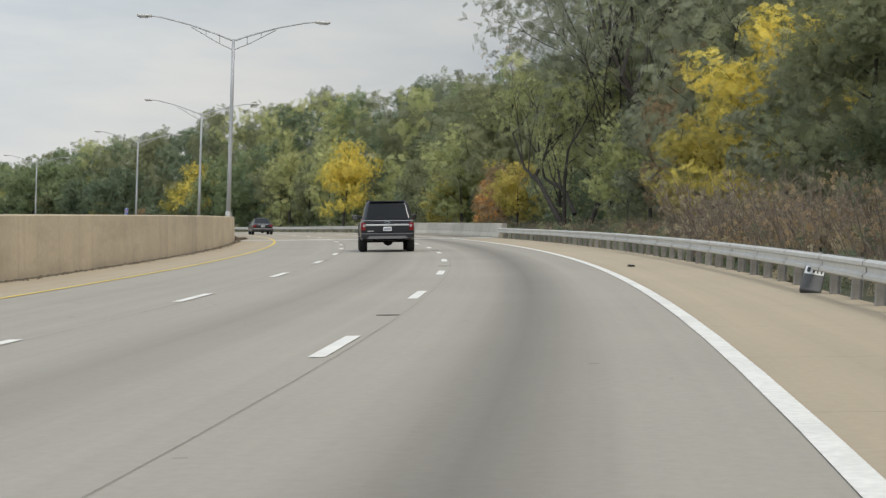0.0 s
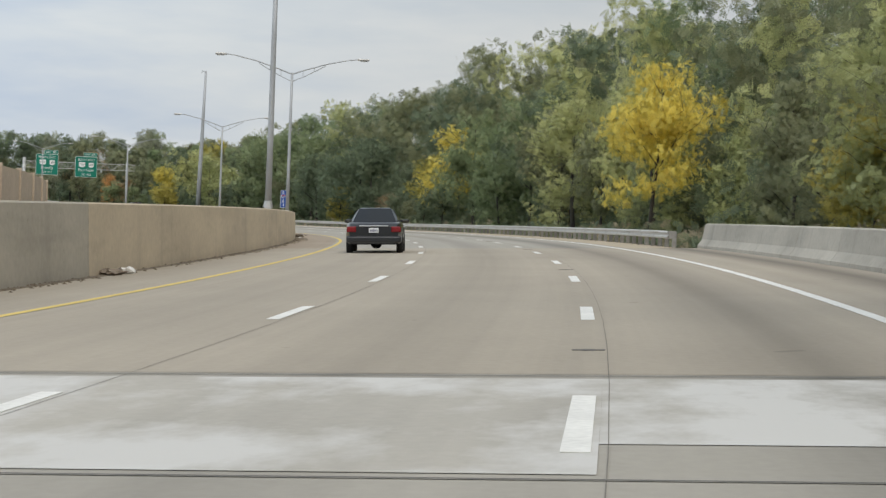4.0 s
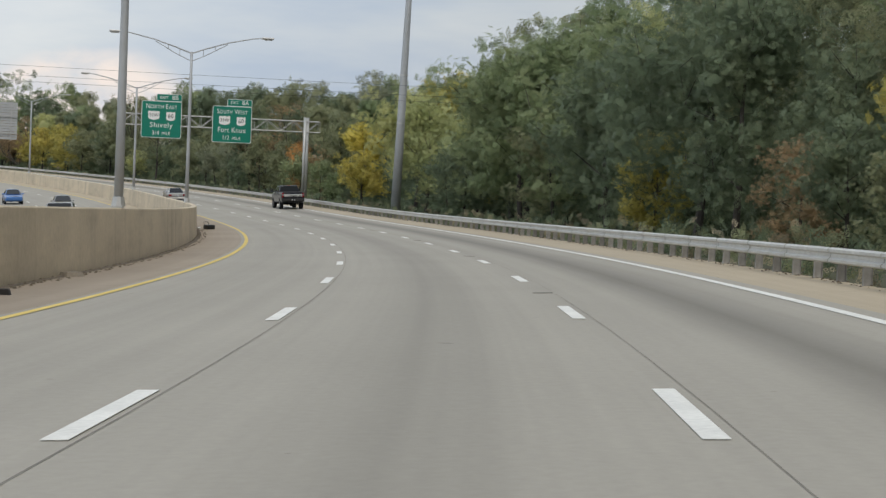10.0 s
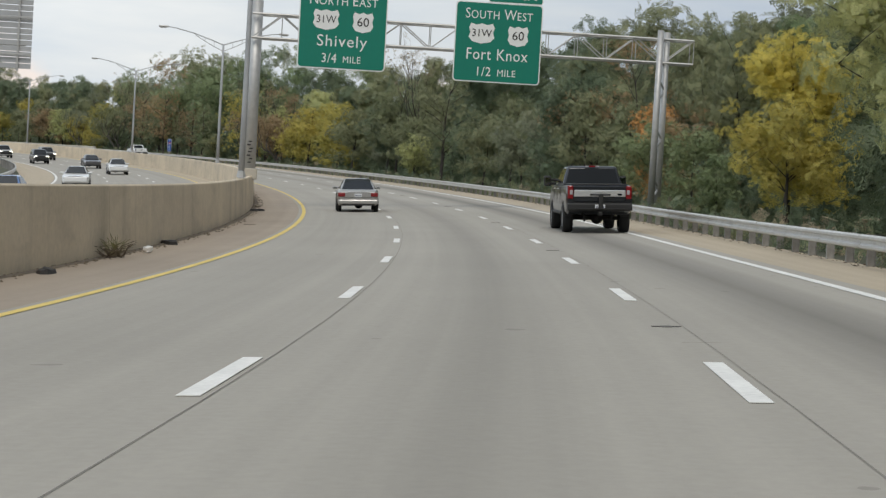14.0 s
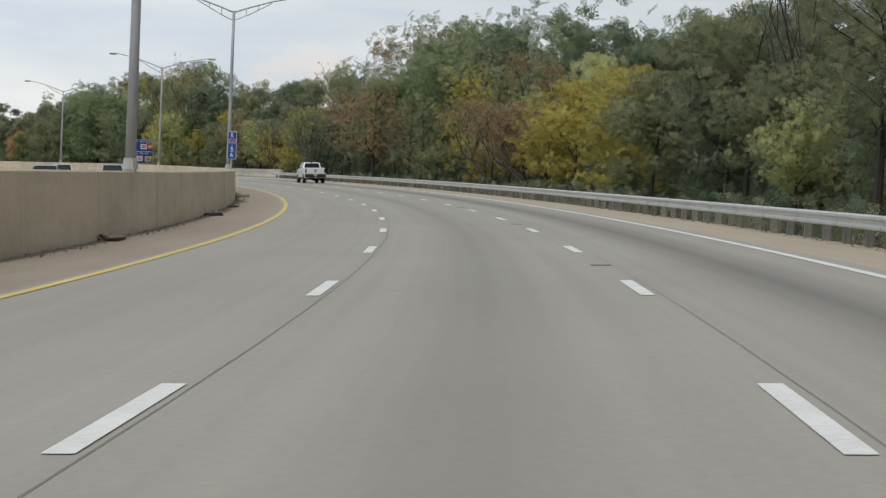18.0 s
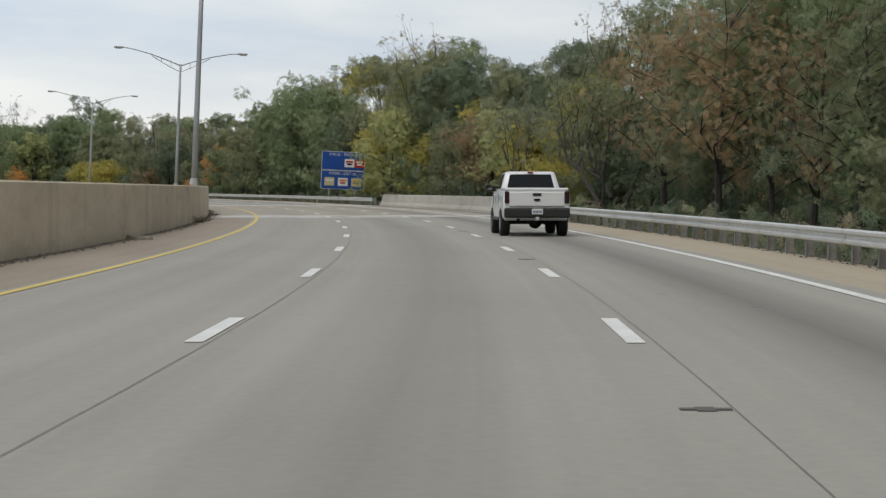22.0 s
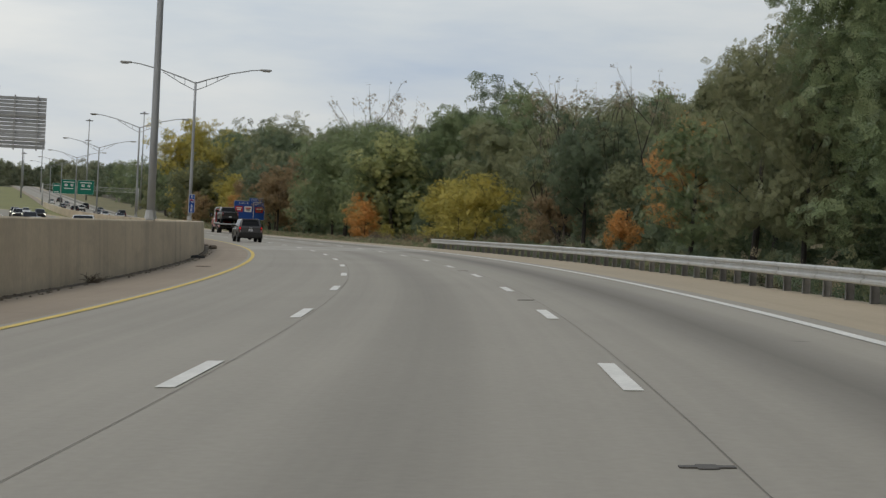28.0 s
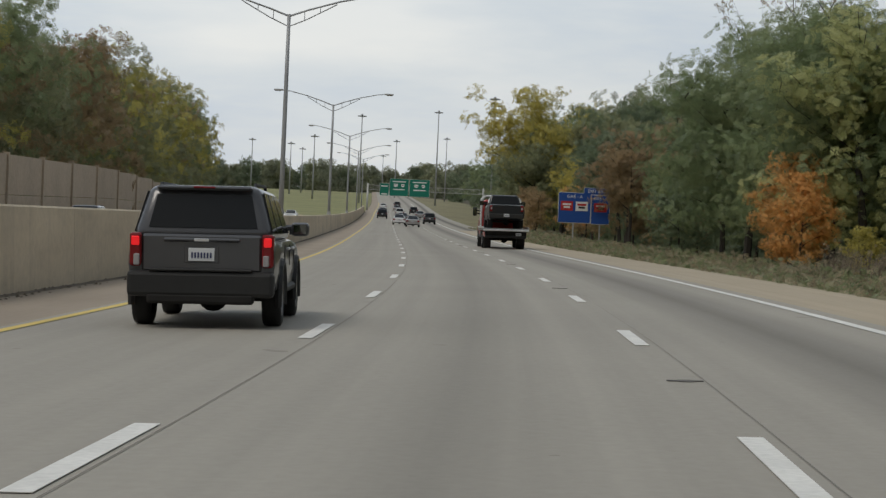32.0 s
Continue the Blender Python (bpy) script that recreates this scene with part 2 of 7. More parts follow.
def leaf_material(name, colour, second, dull=0.5, haze_by=0.15):
    """Sprays of small leaves: leaf shapes cut out of each spray, two hues mixed leaf by leaf and tree by tree, some light shining through."""
    # greys, lifts and blues the leaf colours, so haze is part of them
    def hazed(c):
        grey = 0.3 * c[0] + 0.6 * c[1] + 0.1 * c[2]
        return tuple(k * ((1 - haze_by) * q + haze_by * grey) for q, k in zip(c, (1.19, 1.23, 1.32)))
    colour, second = hazed(colour), hazed(second)
    m = bpy.data.materials.new(name)
    m.use_nodes = True
    n, l = m.node_tree.nodes, m.node_tree.links
    b, out = n["Principled BSDF"], n["Material Output"]
    b.inputs["Roughness"].default_value = dull
    b.inputs["Specular IOR Level"].default_value = 0.2
    uv, vor = n.new("ShaderNodeUVMap"), n.new("ShaderNodeTexVoronoi")
    uv.uv_map = "UVMap"
    mp = n.new("ShaderNodeMapping")
    mp.inputs["Scale"].default_value = (0.75, 1.3, 1)
    vor.voronoi_dimensions = "2D"
    vor.inputs["Scale"].default_value = 1.0
    l.new(uv.outputs["UV"], mp.inputs["Vector"])
    l.new(mp.outputs["Vector"], vor.inputs["Vector"])
    rnd = n.new("ShaderNodeSeparateColor")
    l.new(vor.outputs["Color"], rnd.inputs[0])
    geo, info = n.new("ShaderNodeNewGeometry"), n.new("ShaderNodeObjectInfo")
    tc, noise_ = n.new("ShaderNodeTexCoord"), n.new("ShaderNodeTexNoise")
    noise_.inputs["Scale"].default_value, noise_.inputs["Detail"].default_value = 0.35, 3.0
    l.new(tc.outputs["Object"], noise_.inputs["Vector"])

    def mth(op, a, b_=0.0, c_=0.0):
        k = n.new("ShaderNodeMath")
        k.operation = op
        for i, v in enumerate((a, b_, c_)):
            if isinstance(v, (int, float)):
                k.inputs[i].default_value = v
            else:
                l.new(v, k.inputs[i])
        return k.outputs[0]
    f = mth("MULTIPLY_ADD", rnd.outputs["Red"], 0.35, mth("MULTIPLY", geo.outputs["Random Per Island"], 0.3))
    f = mth("ADD", f, mth("MULTIPLY_ADD", info.outputs["Random"], 0.45, mth("MULTIPLY_ADD", noise_.outputs["Fac"], 1.2, -0.62)))
    r = n.new("ShaderNodeClamp")
    l.new(f, r.inputs["Value"])
    mix = n.new("ShaderNodeMix")
    mix.data_type = "RGBA"
    mix.inputs["A"].default_value, mix.inputs["B"].default_value = (*colour, 1), (*second, 1)
    l.new(r.outputs[0], mix.inputs["Factor"])
    sc = n.new("ShaderNodeVectorMath")
    sc.operation = "SCALE"
    l.new(mix.outputs["Result"], sc.inputs[0])
    l.new(mth("MULTIPLY_ADD", rnd.outputs["Green"], 0.26, 0.87), sc.inputs["Scale"])
    l.new(sc.outputs["Vector"], b.inputs["Base Color"])
    tr, ms = n.new("ShaderNodeBsdfTranslucent"), n.new("ShaderNodeMixShader")
    l.new(sc.outputs["Vector"], tr.inputs["Color"])
    ms.inputs["Fac"].default_value = 0.42
    l.new(b.outputs[0], ms.inputs[1])
    l.new(tr.outputs[0], ms.inputs[2])
    gap, cut = n.new("ShaderNodeBsdfTransparent"), n.new("ShaderNodeMixShader")
    l.new(mth("LESS_THAN", vor.outputs["Distance"], mth("MULTIPLY_ADD", rnd.outputs["Blue"], 0.24, 0.29)), cut.inputs["Fac"])
    l.new(gap.outputs[0], cut.inputs[1])
    l.new(ms.outputs[0], cut.inputs[2])
    l.new(cut.outputs[0], out.inputs["Surface"])
    return m


def pavement_material(name, colour, tracks, joint, blotch=0.24):
    """Grooved concrete: worn tracks along each lane, slab joints across, patches, stains and oil. UV: metres along, metres across."""
    m = bpy.data.materials.new(name)
    m.use_nodes = True
    n, l = m.node_tree.nodes, m.node_tree.links
    b = n["Principled BSDF"]
    b.inputs["Roughness"].default_value = 0.82
    b.inputs["Specular IOR Level"].default_value = 0.3
    uv = n.new("ShaderNodeUVMap")
    uv.uv_map = "UVMap"
    sep = n.new("ShaderNodeSeparateXYZ")
    l.new(uv.outputs["UV"], sep.inputs[0])

    def mth(op, a, b_=None, c_=None):
        k = n.new("ShaderNodeMath")
        k.operation = op
        for i, v in enumerate((a, b_, c_)):
            if v is None:
                continue
            if isinstance(v, (int, float)):
                k.inputs[i].default_value = v
            else:
                l.new(v, k.inputs[i])
        return k.outputs[0]

    def tex(scale, sx, sy, detail=5.0, rough=0.6):
        mp, t = n.new("ShaderNodeMapping"), n.new("ShaderNodeTexNoise")
        mp.inputs["Scale"].default_value = (sx, sy, 1)
        t.inputs["Scale"].default_value, t.inputs["Detail"].default_value, t.inputs["Roughness"].default_value = scale, detail, rough
        l.new(uv.outputs["UV"], mp.inputs["Vector"])
        l.new(mp.outputs["Vector"], t.inputs["Vector"])
        return t.outputs["Fac"]
    fine, blot, streak = tex(9.0, 1, 1), tex(0.12, 1, 1.6, 4.0), tex(1.0, 0.012, 2.2, 4.0)
    v = mth("ADD", mth("MULTIPLY_ADD", fine, 0.22, 0.90), mth("MULTIPLY", mth("ADD", blot, -0.5), blotch))
    v = mth("ADD", v, mth("MULTIPLY_ADD", streak, 0.30, -0.14))
    if tracks:
        lane = mth("PINGPONG", mth("ADD", sep.outputs["Y"], 1.83 + 36.6), 1.83)
        oil = mth("SUBTRACT", 1.0, mth("MULTIPLY", mth("SMOOTH_MAX", mth("SUBTRACT", lane, 0.9), 0.0, 0.1), mth("MULTIPLY", mth("MAXIMUM", mth("MULTIPLY_ADD", sep.outputs["Y"], -0.2, 0.62), 0.15), 0.34 * tracks)))
        v = mth("MULTIPLY", v, oil)
    if joint:
        j = mth("PINGPONG", mth("ADD", sep.outputs["X"], 600.0), joint / 2)
        v = mth("MULTIPLY", v, mth("SUBTRACT", 1.0, mth("MULTIPLY", mth("LESS_THAN", j, 0.012), 0.25)))
    spots = tex(1.3, 1, 1, 2.0)
    v = mth("MULTIPLY", v, mth("SUBTRACT", 1.0, mth("MULTIPLY", mth("GREATER_THAN", spots, 0.74), 0.22)))
    sc = n.new("ShaderNodeVectorMath")
    sc.operation = "SCALE"
    sc.inputs[0].default_value = colour
    l.new(v, sc.inputs["Scale"])
    l.new(sc.outputs["Vector"], b.inputs["Base Color"])
    bp = n.new("ShaderNodeBump")
    bp.inputs["Strength"].default_value, bp.inputs["Distance"].default_value = 0.3, 0.01
    l.new(fine, bp.inputs["Height"])
    l.new(bp.outputs["Normal"], b.inputs["Normal"])
    return m


def mottled_deck(m, pale):
    """Wide worn patches of bare pale mortar over the concrete, with ragged edges drawn out along the traffic."""
    n, l = m.node_tree.nodes, m.node_tree.links
    b = n["Principled BSDF"]
    base = b.inputs["Base Color"].links[0].from_socket
    uv, mp, t, r, mix = n.new("ShaderNodeUVMap"), n.new("ShaderNodeMapping"), n.new("ShaderNodeTexNoise"), n.new("ShaderNodeMapRange"), n.new("ShaderNodeMix")
    uv.uv_map = "UVMap"
    mp.inputs["Scale"].default_value = (0.30, 0.55, 1)
    t.inputs["Scale"].default_value, t.inputs["Detail"].default_value, t.inputs["Roughness"].default_value = 1.0, 6.0, 0.62
    r.inputs["From Min"].default_value, r.inputs["From Max"].default_value = 0.42, 0.56
    r.inputs["To Max"].default_value = 0.85
    mix.data_type = "RGBA"
    mix.inputs["B"].default_value = (*pale, 1)
    l.new(uv.outputs["UV"], mp.inputs["Vector"])
    l.new(mp.outputs["Vector"], t.inputs["Vector"])
    l.new(t.outputs["Fac"], r.inputs["Value"])
    l.new(r.outputs["Result"], mix.inputs["Factor"])
    l.new(base, mix.inputs["A"])
    l.new(mix.outputs["Result"], b.inputs["Base Color"])
    return m


def stained_concrete(name, colour, amount):
    """Cast concrete with rain streaks running down it, wide blotches, pinholes and a tone for each casting."""
    m = material(name, colour, 0.9, 0, 0.12, (7.0, 0.5), 0.4, obj_vary=0.06)
    n, l = m.node_tree.nodes, m.node_tree.links
    b = n["Principled BSDF"]
    base = b.inputs["Base Color"].links[0].from_socket
    tc = n.new("ShaderNodeTexCoord")
    last = base
    for scale, lo, hi, much in (((0.9, 0.9, 0.06), 0.56, 0.76, amount * 0.8), ((0.16, 0.16, 0.5), 0.42, 0.7, amount * 0.6), ((0.4, 0.4, 2.0), 0.52, 0.72, amount * 0.45), ((9.0, 9.0, 9.0), 0.66, 0.74, amount * 0.6)):
        mp, t, r, sc = n.new("ShaderNodeMapping"), n.new("ShaderNodeTexNoise"), n.new("ShaderNodeMapRange"), n.new("ShaderNodeVectorMath")
        mp.inputs["Scale"].default_value = scale
        t.inputs["Scale"].default_value, t.inputs["Detail"].default_value = 1.0, 5.0
        r.inputs["From Min"].default_value, r.inputs["From Max"].default_value = lo, hi
        r.inputs["To Min"].default_value, r.inputs["To Max"].default_value = 1.0, 1.0 - much
        sc.operation = "SCALE"
        l.new(tc.outputs["Object"], mp.inputs["Vector"])
        l.new(mp.outputs["Vector"], t.inputs["Vector"])
        l.new(t.outputs["Fac"], r.inputs["Value"])
        l.new(last, sc.inputs[0])
        l.new(r.outputs["Result"], sc.inputs["Scale"])
        last = sc.outputs["Vector"]
    l.new(last, b.inputs["Base Color"])
    return m


M = {
    "lanes": pavement_material("concrete_lanes", (0.345, 0.321, 0.277), 1.0, 0.0),
    "span": pavement_material("tan_bridge_deck", (0.362, 0.318, 0.256), 0.8, 0.0, 0.4),
    "shoulder": pavement_material("concrete_shoulder", (0.415, 0.348, 0.255), 0.0, 4.6),
    "inner_shoulder": pavement_material("dirty_shoulder_concrete", (0.325, 0.268, 0.208), 0.0, 4.6, 0.5),
    "deck": mottled_deck(pavement_material("pale_bridge_deck", (0.40, 0.375, 0.33), 0.3, 0.0, 0.5), (0.60, 0.59, 0.565)),
    "deck_faint": mottled_deck(pavement_material("scrubbed_lane_slab", (0.36, 0.338, 0.297), 0.7, 0.0, 0.3), (0.43, 0.41, 0.37)),
    "barrier": stained_concrete("barrier_concrete", (0.61, 0.515, 0.383), 0.3),
    "barrier_new": stained_concrete("pale_concrete", (0.45, 0.415, 0.35), 0.3),
    "white_paint": material("white_road_paint", (0.74, 0.73, 0.69), 0.75, 0, 0.16, (14.0, 1.2), 0.3),
    "yellow_paint": material("yellow_road_paint", (0.68, 0.51, 0.14), 0.75, 0, 0.16, (14.0, 0.6), 0.3),
    "seam": material("lane_seam", (0.17, 0.155, 0.132), 0.85, 0, 0.35, (3.0, 0.25), 0.2),
    "crack": material("joint_sealant", (0.11, 0.103, 0.094), 0.8, 0, 0.3, (4.0, 0.3), 0.2),
    "steel": material("galvanised_steel", (0.47, 0.47, 0.46), 0.5, 0.55, 0.14, (5.0, 0.7), 0.1),
    "rail_steel": material("weathered_rail_steel", (0.55, 0.545, 0.52), 0.55, 0.4, 0.16, (4.0, 0.4), 0.1),
    "pole": material("pole_aluminium", (0.40, 0.415, 0.43), 0.6, 0.35, 0.1, (3.0, 0.4), 0.05),
    "post": material("weathered_steel_posts", (0.27, 0.262, 0.245), 0.7, 0.25, 0.25, (8.0, 1.0), 0.4, obj_vary=0.25),
    # verge colour darkened to hold leaf shade as well as low weeds
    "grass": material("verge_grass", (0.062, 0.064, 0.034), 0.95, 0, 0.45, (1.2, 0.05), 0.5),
    "mown_grass": material("mown_roadside_grass", (0.215, 0.215, 0.085), 0.95, 0, 0.35, (1.5, 0.06), 0.5),
    "rough_grass": material("rough_autumn_grass", (0.19, 0.17, 0.085), 0.95, 0, 0.4, (1.5, 0.08), 0.5),
    "soil": material("wood_floor", (0.085, 0.075, 0.045), 0.95, 0, 0.4, (0.8, 0.03), 0.5),
    "brush_stem": material("dry_brush_stems", (0.20, 0.16, 0.125), 0.95, 0, 0.3, (9.0, 1.2), 0.2),
    "bark": material("bark", (0.06, 0.052, 0.045), 0.95, 0, 0.35, (9.0, 1.2), 0.8),
    "green_sign": material("green_sign_sheet", (0.0, 0.185, 0.128), 0.45, 0, 0.05, (3.0, 0.5), 0.02),
    "blue_sign": material("blue_sign_sheet", (0.012, 0.075, 0.33), 0.45, 0, 0.05, (3.0, 0.5), 0.02),
    "shield_blue": material("blue_shield_sheet", (0.02, 0.05, 0.22), 0.45, 0, 0.05, (3.0, 0.5), 0.0),
    "sign_white": material("white_sign_sheet", (0.78, 0.79, 0.78), 0.45, 0, 0.04, (3.0, 0.5), 0.0),
    "sign_black": material("black_sign_sheet", (0.02, 0.02, 0.02), 0.5, 0, 0.04, (3.0, 0.5), 0.0),
    "sign_red": material("red_sign_sheet", (0.5, 0.03, 0.03), 0.45, 0, 0.04, (3.0, 0.5), 0.0),
    "sign_tan": material("pale_yellow_sign_sheet", (0.62, 0.55, 0.3), 0.45, 0, 0.04, (3.0, 0.5), 0.0),
    "sign_orange": material("orange_sign_sheet", (0.75, 0.25, 0.04), 0.45, 0, 0.04, (3.0, 0.5), 0.0),
    "sign_back": material("bare_sign_aluminium", (0.43, 0.44, 0.45), 0.6, 0.3, 0.12, (2.0, 0.3), 0.05),
    "dirt": material("grit_and_dirt", (0.13, 0.105, 0.075), 0.95, 0, 0.4, (5.0, 0.7), 0.8),
    "noise_wall": material("noise_wall_concrete", (0.46, 0.375, 0.29), 0.9, 0, 0.16, (3.0, 0.3), 0.5, obj_vary=0.06),
}
LEAF = {
    "green": leaf_material("green_leaves", (0.165, 0.228, 0.09), (0.285, 0.315, 0.125)),
    "dark": leaf_material("dark_green_leaves", (0.115, 0.158, 0.08), (0.19, 0.225, 0.11)),
    "olive": leaf_material("olive_leaves", (0.19, 0.215, 0.095), (0.285, 0.275, 0.12)),
    "yellow": leaf_material("yellow_autumn_leaves", (0.46, 0.39, 0.08), (0.80, 0.62, 0.10), haze_by=0.05),
    "gold": leaf_material("yellow_green_leaves", (0.32, 0.30, 0.08), (0.56, 0.44, 0.09), haze_by=0.05),
    "pale": leaf_material("light_green_leaves", (0.33, 0.36, 0.12), (0.48, 0.46, 0.15)),
    "orange": leaf_material("orange_autumn_leaves", (0.46, 0.245, 0.085), (0.74, 0.37, 0.095), haze_by=0.06),
    "brown": leaf_material("brown_autumn_leaves", (0.27, 0.195, 0.10), (0.42, 0.275, 0.125), haze_by=0.08),
    "grey": leaf_material("grey_green_leaves", (0.195, 0.212, 0.122), (0.29, 0.295, 0.16)),
    "twig": leaf_material("dry_brush", (0.25, 0.205, 0.125), (0.41, 0.325, 0.18), 0.9),
}


# ---- mesh helpers ----
def mesh_object(name, verts, faces, mat, parent=None, label="", smooth=False, uvs=None):
    me = bpy.data.meshes.new(name)
    me.from_pydata([tuple(v) for v in verts], [], [tuple(f) for f in faces])
    if mat:
        me.materials.append(mat)
    if uvs is not None:
        lay = me.uv_layers.new(name="UVMap")
        idx = np.empty(len(me.loops), dtype=np.int32)
        me.loops.foreach_get("vertex_index", idx)
        lay.data.foreach_set("uv", np.asarray(uvs, np.float32)[idx].ravel())
    if smooth:
        me.polygons.foreach_set("use_smooth", [True] * len(me.polygons))
    ob = new(name, me)
    if parent:
        ob.parent = parent
    return tagged(ob, label)


def part(name, bm, mat, parent=None, label="", smooth=False):
    me = bpy.data.meshes.new(name)
    bmesh.ops.recalc_face_normals(bm, faces=bm.faces)
    bm.to_mesh(me)
    bm.free()
    me.materials.append(mat)
    if smooth:
        me.polygons.foreach_set("use_smooth", [True] * len(me.polygons))
        if smooth != True:
            me.set_sharp_from_angle(angle=radians(smooth))
    ob = new(name, me)
    if parent:
        ob.parent = parent
    return tagged(ob, label)


def same(ob, m, parent=None):
    """Another object on the same mesh, at the pose m."""
    o = ob.copy()
    scene.collection.objects.link(o)
    o.parent = parent
    o.matrix_basis = m
    return o


def thing(name, m, label, category, group="", kind=""):
    ob = new(name)
    ob.matrix_basis = m
    return tagged(ob, label, category, group, kind)


def box(bm, c, s, bevel=0.0, m=None, seg=1):
    r = bmesh.ops.create_cube(bm, size=1.0)["verts"]
    bmesh.ops.scale(bm, vec=s, verts=r)
    if bevel:
        ed = list({e_ for v in r for e_ in v.link_edges})
        r = bmesh.ops.bevel(bm, geom=ed, offset=bevel, segments=seg, affect="EDGES", profile=0.5)["verts"]
        r = list({v for v in r})
    bmesh.ops.translate(bm, vec=c, verts=r)
    if m is not None:
        bmesh.ops.transform(bm, matrix=m, verts=r)
    return bm


def tube(bm, pts, radii, n=8, cap=True):
    """A round bar through points."""
    rings = []
    for i, p in enumerate(pts):
        p = Vector(p)
        q = Vector(pts[min(i + 1, len(pts) - 1)]) - Vector(pts[max(i - 1, 0)])
        q.normalize()
        a = q.orthogonal().normalized() if i == 0 else (a - q * a.dot(q)).normalized()
        b = q.cross(a)
        r = radii[i] if isinstance(radii, (list, tuple)) else radii
        rings.append([bm.verts.new(p + (a * math.cos(2 * math.pi * k / n) + b * math.sin(2 * math.pi * k / n)) * r) for k in range(n)])
    for u, v in zip(rings, rings[1:]):
        for k in range(n):
            bm.faces.new((u[k], u[(k + 1) % n], v[(k + 1) % n], v[k]))
    if cap:
        bm.faces.new(rings[0][::-1])
        bm.faces.new(rings[-1])
    return bm


def sweep(name, s0, s1, ds, profile, mat, parent=None, label="", closed=False, uv=False, smooth=False, feather=False, away=None):
    """A strip (or, closed, a solid) along the road with the cross-section profile of (d, h); away(s) moves it outwards and up."""
    n = max(1, int(round((s1 - s0) / ds)))
    ss = np.linspace(s0, s1, n + 1)
    k = len(profile)
    d = np.array([q[0] for q in profile], float)
    h = np.array([q[1] for q in profile], float)
    hh = np.repeat(h[None, :], n + 1, axis=0)
    if feather:
        hh[0], hh[-1] = 0.0005, 0.0005
    dd = np.repeat(d[None, :], n + 1, axis=0)
    if away:
        move = np.array([away(q) for q in ss])
        dd, hh = dd + move[:, :1], hh + move[:, 1:]
    v = road_xyz(ss[:, None], dd, hh).reshape(-1, 3)
    f = []
    for i in range(n):
        for j in range(k if closed else k - 1):
            a, b = i * k + j, i * k + (j + 1) % k
            f.append((a, a + k, b + k, b))
    if closed:
        f.append(tuple(range(k)))
        f.append(tuple(n * k + j for j in range(k))[::-1])
    uvs = np.stack([np.repeat(ss, k), np.tile(d, n + 1)], -1) if uv else None
    return mesh_object(name, v, f, mat, parent, label, smooth, uvs)


def lettering(text, size, depth=0.006, spacing=1.0):
    """A mesh of text in Blender's own font, upright, facing the traffic, centred on x."""
    cu = bpy.data.curves.new("writing", "FONT")
    cu.body, cu.size, cu.extrude, cu.align_x, cu.align_y, cu.space_character = text, size, depth, "CENTER", "CENTER", spacing
    cu.resolution_u = 3
    tmp = bpy.data.objects.new("writing", cu)
    scene.collection.objects.link(tmp)
    me = bpy.data.meshes.new_from_object(tmp.evaluated_get(bpy.context.evaluated_depsgraph_get()))
    bpy.data.objects.remove(tmp)
    bpy.data.curves.remove(cu)
    me.transform(Euler((radians(90), 0, 0)).to_matrix().to_4x4())
    return me


def write(parent, text, x, z, size, mat, y=-0.03, name="writing", spacing=1.0):
    me = lettering(text, size, spacing=spacing)
    me.materials.append(mat)
    ob = new(name, me)
    ob.parent = parent
    ob.location = (x, y, z)
    return ob


def plate(w, h, r, t, bm=None, c=(0, 0, 0)):
    """A rounded upright sheet, w by h, corner radius r, thickness t along y."""
    bm = bm or bmesh.new()
    pts = []
    for cx, cz, a0 in ((w / 2 - r, h / 2 - r, 0), (-w / 2 + r, h / 2 - r, 90), (-w / 2 + r, -h / 2 + r, 180), (w / 2 - r, -h / 2 + r, 270)):
        for k in range(5):
            a = radians(a0 + 22.5 * k)
            pts.append((cx + r * math.cos(a), cz + r * math.sin(a)))
    f = [bm.verts.new((c[0] + x, c[1] - t / 2, c[2] + z)) for x, z in pts]
    g = [bm.verts.new((c[0] + x, c[1] + t / 2, c[2] + z)) for x, z in pts]
    bm.faces.new(f)
    bm.faces.new(g[::-1])
    for i in range(len(pts)):
        j = (i + 1) % len(pts)
        bm.faces.new((f[i], g[i], g[j], f[j]))
    return bm


# ---- ground and carriageways ----
def parting(s):
    """How far the oncoming carriageway swings out (and up) from the near one beyond the curve."""
    return (max(0.0, s - 1100.0) / 100.0) ** 2 * 8.0, 0.0


